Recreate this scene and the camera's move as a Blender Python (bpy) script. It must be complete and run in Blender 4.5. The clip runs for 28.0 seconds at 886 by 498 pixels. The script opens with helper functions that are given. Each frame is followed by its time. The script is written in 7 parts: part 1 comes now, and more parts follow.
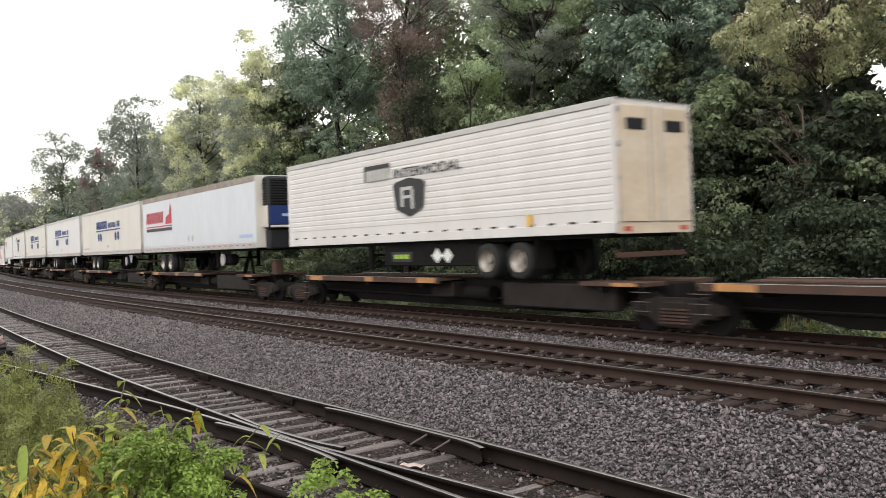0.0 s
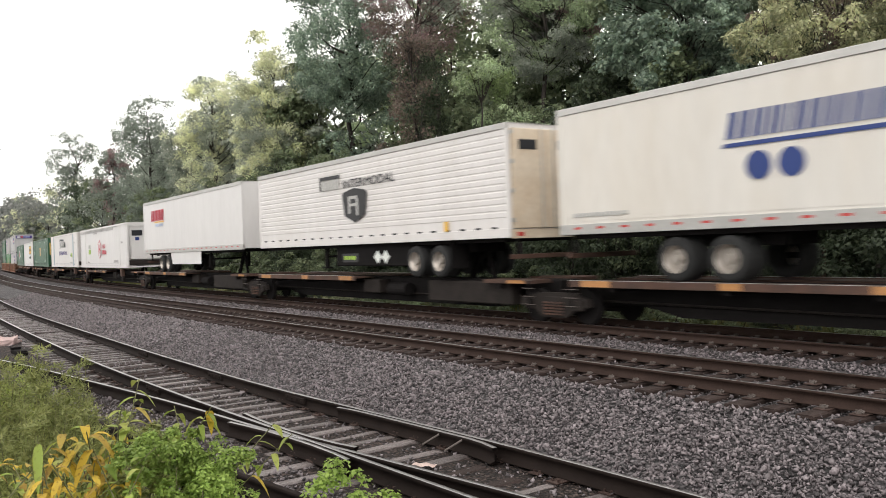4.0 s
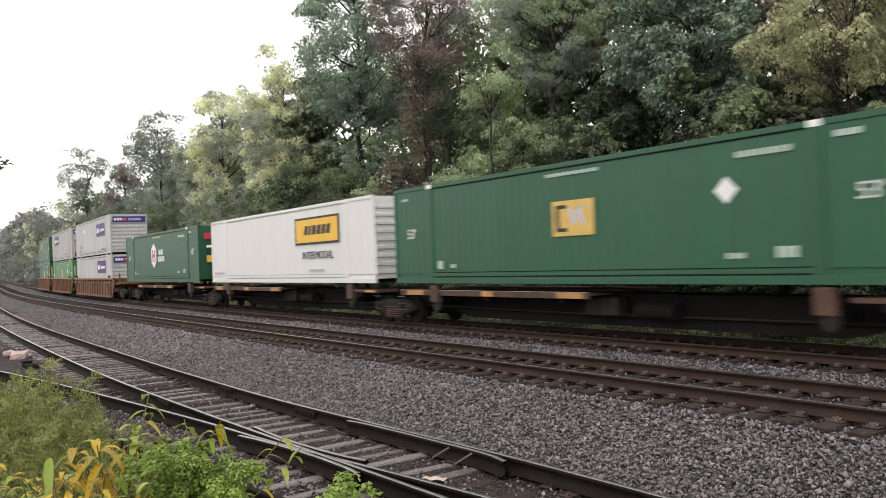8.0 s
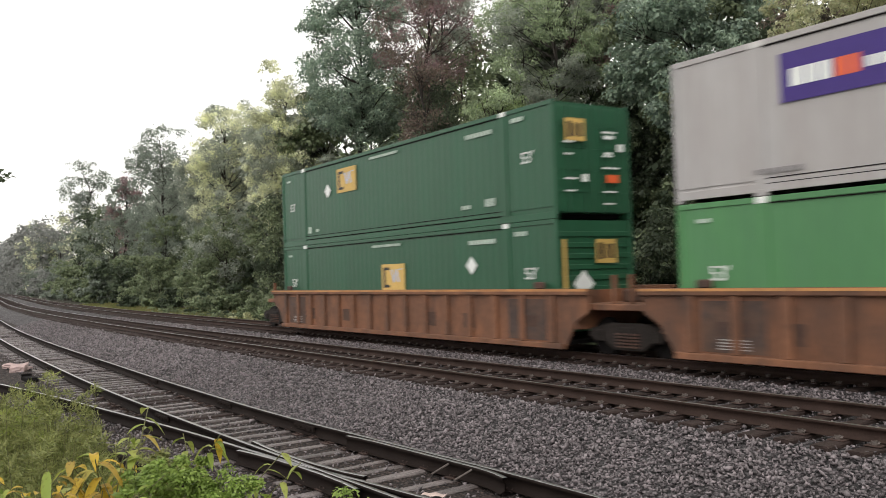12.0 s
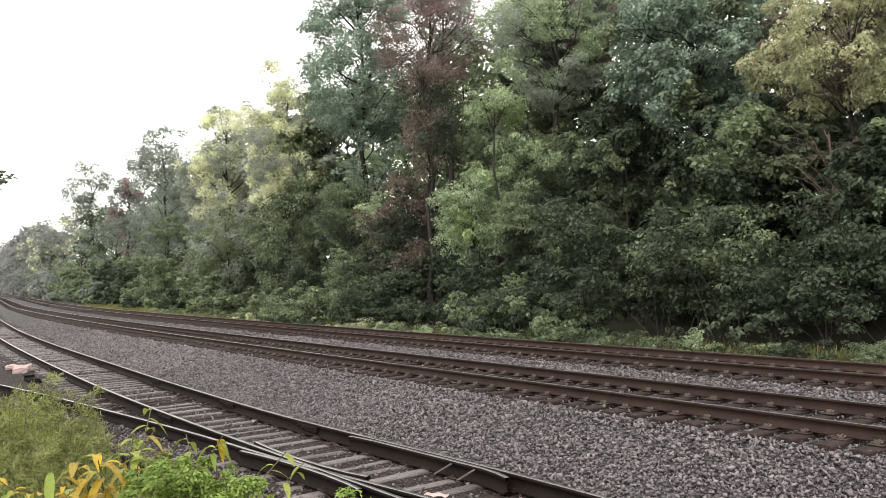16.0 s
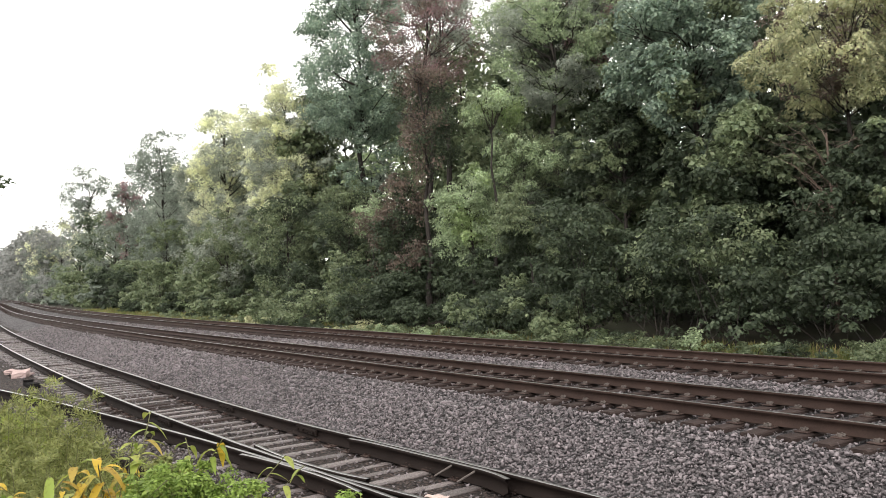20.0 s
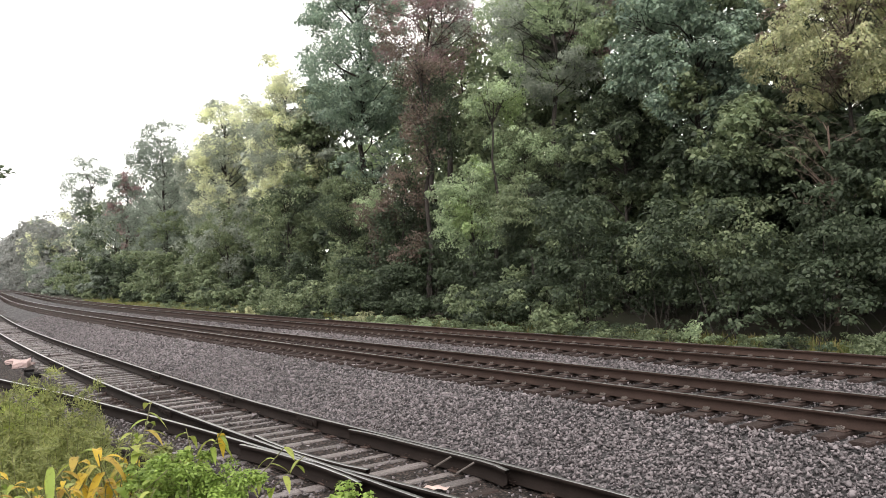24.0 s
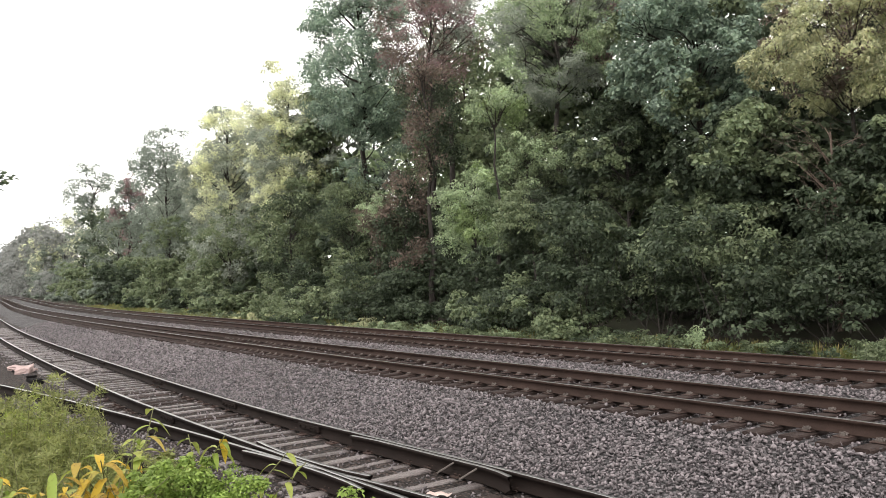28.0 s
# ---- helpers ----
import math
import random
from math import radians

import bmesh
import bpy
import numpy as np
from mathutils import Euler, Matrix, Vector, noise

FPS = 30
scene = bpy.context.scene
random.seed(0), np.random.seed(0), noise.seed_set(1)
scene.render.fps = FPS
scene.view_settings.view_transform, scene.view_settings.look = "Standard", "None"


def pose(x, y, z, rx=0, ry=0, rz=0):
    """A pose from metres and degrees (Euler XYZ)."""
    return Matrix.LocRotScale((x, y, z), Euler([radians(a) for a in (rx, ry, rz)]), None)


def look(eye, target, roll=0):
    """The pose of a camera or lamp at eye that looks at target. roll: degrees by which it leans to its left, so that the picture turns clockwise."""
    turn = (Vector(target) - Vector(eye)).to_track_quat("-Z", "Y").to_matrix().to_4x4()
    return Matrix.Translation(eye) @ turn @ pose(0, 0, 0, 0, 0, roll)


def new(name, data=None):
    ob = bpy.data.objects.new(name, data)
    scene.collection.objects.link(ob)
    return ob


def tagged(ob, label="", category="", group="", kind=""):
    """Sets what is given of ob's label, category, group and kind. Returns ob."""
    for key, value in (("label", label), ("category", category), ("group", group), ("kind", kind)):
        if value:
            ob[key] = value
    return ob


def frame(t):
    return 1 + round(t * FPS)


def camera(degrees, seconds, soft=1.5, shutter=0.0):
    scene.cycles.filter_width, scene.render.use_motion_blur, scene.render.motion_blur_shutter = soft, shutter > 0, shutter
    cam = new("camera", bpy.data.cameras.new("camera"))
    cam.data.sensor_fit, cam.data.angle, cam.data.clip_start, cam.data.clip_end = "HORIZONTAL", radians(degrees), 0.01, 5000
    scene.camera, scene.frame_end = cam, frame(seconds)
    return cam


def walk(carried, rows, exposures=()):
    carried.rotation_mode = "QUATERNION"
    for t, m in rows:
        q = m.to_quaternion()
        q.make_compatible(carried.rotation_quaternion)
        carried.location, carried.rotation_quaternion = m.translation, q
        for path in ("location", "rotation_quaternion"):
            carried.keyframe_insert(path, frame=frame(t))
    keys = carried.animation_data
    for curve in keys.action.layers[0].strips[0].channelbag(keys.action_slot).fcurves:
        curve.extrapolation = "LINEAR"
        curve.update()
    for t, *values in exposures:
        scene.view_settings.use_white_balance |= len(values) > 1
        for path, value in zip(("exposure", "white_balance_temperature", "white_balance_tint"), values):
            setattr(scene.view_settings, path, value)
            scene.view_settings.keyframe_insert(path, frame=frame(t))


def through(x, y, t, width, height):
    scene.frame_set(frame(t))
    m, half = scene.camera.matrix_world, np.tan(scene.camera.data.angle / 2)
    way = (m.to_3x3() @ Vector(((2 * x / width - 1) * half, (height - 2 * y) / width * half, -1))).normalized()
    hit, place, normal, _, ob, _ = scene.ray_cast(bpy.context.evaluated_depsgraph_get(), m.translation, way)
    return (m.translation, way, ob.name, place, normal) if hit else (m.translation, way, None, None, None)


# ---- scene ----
cam = camera(55.48, 28.0, soft=0.75, shutter=0.3)
EYE = (0.0, 0.0, 2.007)
TURNS = [
    (0, 89.731, 1.972, 53.810), (0.5, 89.679, 1.939, 53.826), (1, 89.604, 1.930, 53.850), (1.5, 89.524, 1.927, 53.947),
    (2, 89.587, 1.936, 54.126), (2.5, 89.654, 1.919, 54.359), (3, 89.591, 1.854, 54.473), (3.5, 89.592, 1.932, 54.528),
    (5.5, 90.782, 2.253, 54.968), (6, 90.987, 2.224, 55.027), (6.5, 90.993, 2.176, 55.066), (7, 90.884, 2.210, 55.156),
    (7.5, 90.706, 2.247, 55.241), (8, 90.635, 2.254, 55.252), (8.5, 90.735, 2.115, 55.250), (9, 91.039, 2.077, 55.254),
    (9.5, 91.402, 2.000, 55.279), (10, 91.654, 2.013, 55.324), (10.5, 91.775, 1.977, 55.347), (11, 91.844, 2.059, 55.317),
    (11.5, 91.822, 1.992, 55.277), (12, 91.669, 1.909, 55.304), (12.5, 91.469, 1.873, 55.374), (14.5, 91.551, 2.061, 55.615),
    (15, 91.663, 2.181, 55.534), (15.5, 91.710, 2.177, 55.475), (16, 91.679, 2.077, 55.450), (16.5, 91.636, 2.105, 55.441),
    (17, 91.572, 2.206, 55.419), (17.5, 91.561, 2.259, 55.376), (18, 91.558, 2.297, 55.316), (18.5, 91.629, 2.309, 55.288),
    (19, 91.729, 2.363, 55.333), (19.5, 91.789, 2.427, 55.405), (20, 91.786, 2.499, 55.361), (20.5, 91.715, 2.571, 55.338),
    (21, 91.608, 2.572, 55.395), (21.5, 91.505, 2.486, 55.467), (23.5, 91.177, 2.363, 55.355), (24, 91.223, 2.273, 55.390),
    (24.5, 91.337, 2.274, 55.389), (25, 91.449, 2.277, 55.389), (25.5, 91.474, 2.166, 55.365), (26, 91.507, 2.276, 55.332),
    (26.5, 91.618, 2.281, 55.387), (27, 91.620, 2.252, 55.401), (27.5, 91.606, 2.193, 55.459), (28, 91.624, 2.299, 55.546),
]
walk(cam, [(t, pose(*EYE, rx, ry, rz)) for t, rx, ry, rz in TURNS], [(0, -0.06), (3, 0.02), (5.5, -0.05), (7, -0.1), (9, 0.0), (10, -0.06), (11, -0.17), (12, -0.17), (12.6, -0.1), (14.4, 0.35), (17, 0.38), (28, 0.38)])

# ---- light: a bright overcast sky ----
world = bpy.data.worlds.new("overcast_sky")
scene.world = world
world.use_nodes = True
wn, wl = world.node_tree.nodes, world.node_tree.links
sky = wn.new("ShaderNodeTexSky")
sky.sky_type, sky.sun_disc = "NISHITA", False
sky.sun_elevation, sky.sun_rotation = radians(40), radians(140)
sky.air_density, sky.dust_density, sky.ozone_density = 1.0, 1.5, 1.0
grey = wn.new("ShaderNodeHueSaturation")
grey.inputs["Saturation"].default_value = 0.12
wl.new(sky.outputs["Color"], grey.inputs["Color"])
wl.new(grey.outputs["Color"], wn["Background"].inputs["Color"])
wn["Background"].inputs["Strength"].default_value = 0.06
cloud, veil = wn.new("ShaderNodeBackground"), wn.new("ShaderNodeAddShader")
cloud.inputs["Color"].default_value, cloud.inputs["Strength"].default_value = (1.0, 0.972, 0.93, 1), 1.3
wl.new(wn["Background"].outputs["Background"], veil.inputs[0])
wl.new(cloud.outputs["Background"], veil.inputs[1])
wl.new(veil.outputs["Shader"], wn["World Output"].inputs["Surface"])

sun = new("sun", bpy.data.lights.new("sun", "SUN"))
sun.data.energy, sun.data.angle, sun.data.color = 0.9, radians(40), (1.0, 0.97, 0.93)
sun.matrix_world = look((0, 0, 50), (-10, 12, 37))


# ---- materials ----
def material(name, colour, rough=0.6, metal=0.0, vary=0.15, scale=4.0, fine=40.0, bump=0.1, dirt=None, dirt_amount=0.0,
             dirt_scale=1.5, island=False, stretch=(1, 1, 1), spec=0.4):
    """Principled surface with two scales of variation, stains and fine relief, in object space metres."""
    m = bpy.data.materials.new(name)
    m.use_nodes = True
    n, l = m.node_tree.nodes, m.node_tree.links
    b = n["Principled BSDF"]
    b.inputs["Roughness"].default_value, b.inputs["Metallic"].default_value = rough, metal
    b.inputs["Specular IOR Level"].default_value = spec
    co, mp = n.new("ShaderNodeTexCoord"), n.new("ShaderNodeMapping")
    mp.inputs["Scale"].default_value = stretch
    l.new(co.outputs["Object"], mp.inputs["Vector"])
    big, small = n.new("ShaderNodeTexNoise"), n.new("ShaderNodeTexNoise")
    for tex, sc in ((big, scale), (small, fine)):
        tex.inputs["Scale"].default_value, tex.inputs["Detail"].default_value = sc, 4
        l.new(mp.outputs["Vector"], tex.inputs["Vector"])
    add = n.new("ShaderNodeMath")
    add.operation = "ADD"
    l.new(big.outputs["Fac"], add.inputs[0])
    l.new(small.outputs["Fac"], add.inputs[1])
    rng = n.new("ShaderNodeMapRange")
    rng.inputs["From Min"].default_value, rng.inputs["From Max"].default_value = 0.7, 1.3
    rng.inputs["To Min"].default_value, rng.inputs["To Max"].default_value = 1 - vary, 1 + vary
    l.new(add.outputs[0], rng.inputs["Value"])
    hsv = n.new("ShaderNodeHueSaturation")
    hsv.inputs["Color"].default_value = (*colour, 1)
    value = rng.outputs["Result"]
    rnd = n.new("ShaderNodeNewGeometry" if island else "ShaderNodeObjectInfo")
    r2 = n.new("ShaderNodeMapRange")
    r2.inputs["To Min"].default_value, r2.inputs["To Max"].default_value = (0.22, 1.75) if island else (1 - vary * 0.5, 1 + vary * 0.5)
    l.new(rnd.outputs["Random Per Island" if island else "Random"], r2.inputs["Value"])
    mul = n.new("ShaderNodeMath")
    mul.operation = "MULTIPLY"
    l.new(value, mul.inputs[0])
    l.new(r2.outputs["Result"], mul.inputs[1])
    l.new(mul.outputs[0], hsv.inputs["Value"])
    colour_out = hsv.outputs["Color"]
    if dirt:
        stain, ramp, mix = n.new("ShaderNodeTexNoise"), n.new("ShaderNodeMapRange"), n.new("ShaderNodeMix")
        stain.inputs["Scale"].default_value, stain.inputs["Detail"].default_value = dirt_scale, 6
        stain.inputs["Roughness"].default_value = 0.7
        l.new(mp.outputs["Vector"], stain.inputs["Vector"])
        ramp.inputs["From Min"].default_value, ramp.inputs["From Max"].default_value = 0.42, 0.72
        ramp.inputs["To Max"].default_value = dirt_amount
        l.new(stain.outputs["Fac"], ramp.inputs["Value"])
        mix.data_type = "RGBA"
        l.new(ramp.outputs["Result"], mix.inputs["Factor"])
        l.new(colour_out, mix.inputs["A"])
        mix.inputs["B"].default_value = (*dirt, 1)
        colour_out = mix.outputs["Result"]
    l.new(colour_out, b.inputs["Base Color"])
    if bump:
        bp = n.new("ShaderNodeBump")
        bp.inputs["Strength"].default_value, bp.inputs["Distance"].default_value = bump, 0.02
        l.new(small.outputs["Fac"], bp.inputs["Height"])
        l.new(bp.outputs["Normal"], b.inputs["Normal"])
    return m


def leaf_material(name, tones, gloss=0.42, through=0.45, spots=0.0):
    """Leaves: each takes one of several tones; some light passes through them."""
    m = bpy.data.materials.new(name)
    m.use_nodes = True
    n, l = m.node_tree.nodes, m.node_tree.links
    b, out = n["Principled BSDF"], n["Material Output"]
    b.inputs["Roughness"].default_value, b.inputs["Specular IOR Level"].default_value = gloss, 0.25
    geo, ramp = n.new("ShaderNodeNewGeometry"), n.new("ShaderNodeValToRGB")
    ramp.color_ramp.interpolation = "LINEAR"
    while len(ramp.color_ramp.elements) < len(tones):
        ramp.color_ramp.elements.new(0.5)
    for i, (e, c) in enumerate(zip(ramp.color_ramp.elements, tones)):
        e.position, e.color = i / max(1, len(tones) - 1), (*c, 1)
    own, both, wrap = n.new("ShaderNodeObjectInfo"), n.new("ShaderNodeMath"), n.new("ShaderNodeMath")
    both.operation, wrap.operation = "ADD", "FRACT"
    l.new(geo.outputs["Random Per Island"], both.inputs[0])
    l.new(own.outputs["Random"], both.inputs[1])
    l.new(both.outputs[0], wrap.inputs[0])
    l.new(wrap.outputs[0], ramp.inputs["Fac"])
    co, tex = n.new("ShaderNodeTexCoord"), n.new("ShaderNodeTexNoise")
    tex.inputs["Scale"].default_value, tex.inputs["Detail"].default_value = 0.8, 4
    l.new(co.outputs["Object"], tex.inputs["Vector"])
    rng, hsv = n.new("ShaderNodeMapRange"), n.new("ShaderNodeHueSaturation")
    rng.inputs["From Min"].default_value, rng.inputs["From Max"].default_value = 0.3, 0.7
    rng.inputs["To Min"].default_value, rng.inputs["To Max"].default_value = 0.6, 1.45
    l.new(tex.outputs["Fac"], rng.inputs["Value"])
    l.new(rng.outputs["Result"], hsv.inputs["Value"])
    l.new(ramp.outputs["Color"], hsv.inputs["Color"])
    leaf_colour = hsv.outputs["Color"]
    if spots:
        speck, edge, brown = n.new("ShaderNodeTexNoise"), n.new("ShaderNodeMapRange"), n.new("ShaderNodeMix")
        speck.inputs["Scale"].default_value, speck.inputs["Detail"].default_value = 45.0, 3
        l.new(co.outputs["Object"], speck.inputs["Vector"])
        edge.inputs["From Min"].default_value, edge.inputs["From Max"].default_value, edge.inputs["To Max"].default_value = 0.54, 0.64, spots
        l.new(speck.outputs["Fac"], edge.inputs["Value"])
        brown.data_type = "RGBA"
        brown.inputs["B"].default_value = (0.11, 0.06, 0.03, 1)
        l.new(edge.outputs["Result"], brown.inputs["Factor"])
        l.new(leaf_colour, brown.inputs["A"])
        leaf_colour = brown.outputs["Result"]
    l.new(leaf_colour, b.inputs["Base Color"])
    tr, mix = n.new("ShaderNodeBsdfTranslucent"), n.new("ShaderNodeMixShader")
    mix.inputs["Fac"].default_value = through
    l.new(leaf_colour, tr.inputs["Color"])
    l.new(b.outputs["BSDF"], mix.inputs[1])
    l.new(tr.outputs["BSDF"], mix.inputs[2])
    l.new(mix.outputs["Shader"], out.inputs["Surface"])
    return m


def gravel_material(name, light, dark, size, spec=0.3):
    """Crushed stone seen from afar: cells of random grey with dark joints."""
    m = bpy.data.materials.new(name)
    m.use_nodes = True
    n, l = m.node_tree.nodes, m.node_tree.links
    b = n["Principled BSDF"]
    b.inputs["Roughness"].default_value, b.inputs["Specular IOR Level"].default_value = 0.8, spec
    co, cell = n.new("ShaderNodeTexCoord"), n.new("ShaderNodeTexVoronoi")
    cell.inputs["Scale"].default_value = 1 / size
    l.new(co.outputs["Object"], cell.inputs["Vector"])
    sep = n.new("ShaderNodeSeparateColor")
    l.new(cell.outputs["Color"], sep.inputs["Color"])
    stain = n.new("ShaderNodeTexNoise")
    stain.inputs["Scale"].default_value, stain.inputs["Detail"].default_value = 0.6, 5
    l.new(co.outputs["Object"], stain.inputs["Vector"])
    mix, mul = n.new("ShaderNodeMix"), n.new("ShaderNodeMix")
    mix.data_type = mul.data_type = "RGBA"
    mul.blend_type = "MULTIPLY"
    l.new(sep.outputs["Red"], mix.inputs["Factor"])
    mix.inputs["A"].default_value, mix.inputs["B"].default_value = (*dark, 1), (*light, 1)
    ramp = n.new("ShaderNodeMapRange")
    ramp.inputs["From Min"].default_value, ramp.inputs["From Max"].default_value = 0.35, 0.65
    ramp.inputs["To Min"].default_value, ramp.inputs["To Max"].default_value = 0.75, 1.1
    l.new(stain.outputs["Fac"], ramp.inputs["Value"])
    mul.inputs["Factor"].default_value = 1
    l.new(mix.outputs["Result"], mul.inputs["A"])
    l.new(ramp.outputs["Result"], mul.inputs["B"])
    joint, cut = n.new("ShaderNodeMapRange"), n.new("ShaderNodeMix")
    joint.inputs["From Min"].default_value, joint.inputs["From Max"].default_value = 0.3, 0.6
    joint.inputs["To Min"].default_value, joint.inputs["To Max"].default_value = 0.0, 0.85
    l.new(cell.outputs["Distance"], joint.inputs["Value"])
    cut.data_type = "RGBA"
    cut.inputs["B"].default_value = (dark[0] * 0.5, dark[1] * 0.5, dark[2] * 0.5, 1)
    l.new(joint.outputs["Result"], cut.inputs["Factor"])
    l.new(mul.outputs["Result"], cut.inputs["A"])
    l.new(cut.outputs["Result"], b.inputs["Base Color"])
    bp = n.new("ShaderNodeBump")
    bp.invert = True
    bp.inputs["Strength"].default_value, bp.inputs["Distance"].default_value = 1.0, 0.05
    l.new(cell.outputs["Distance"], bp.inputs["Height"])
    l.new(bp.outputs["Normal"], b.inputs["Normal"])
    return m


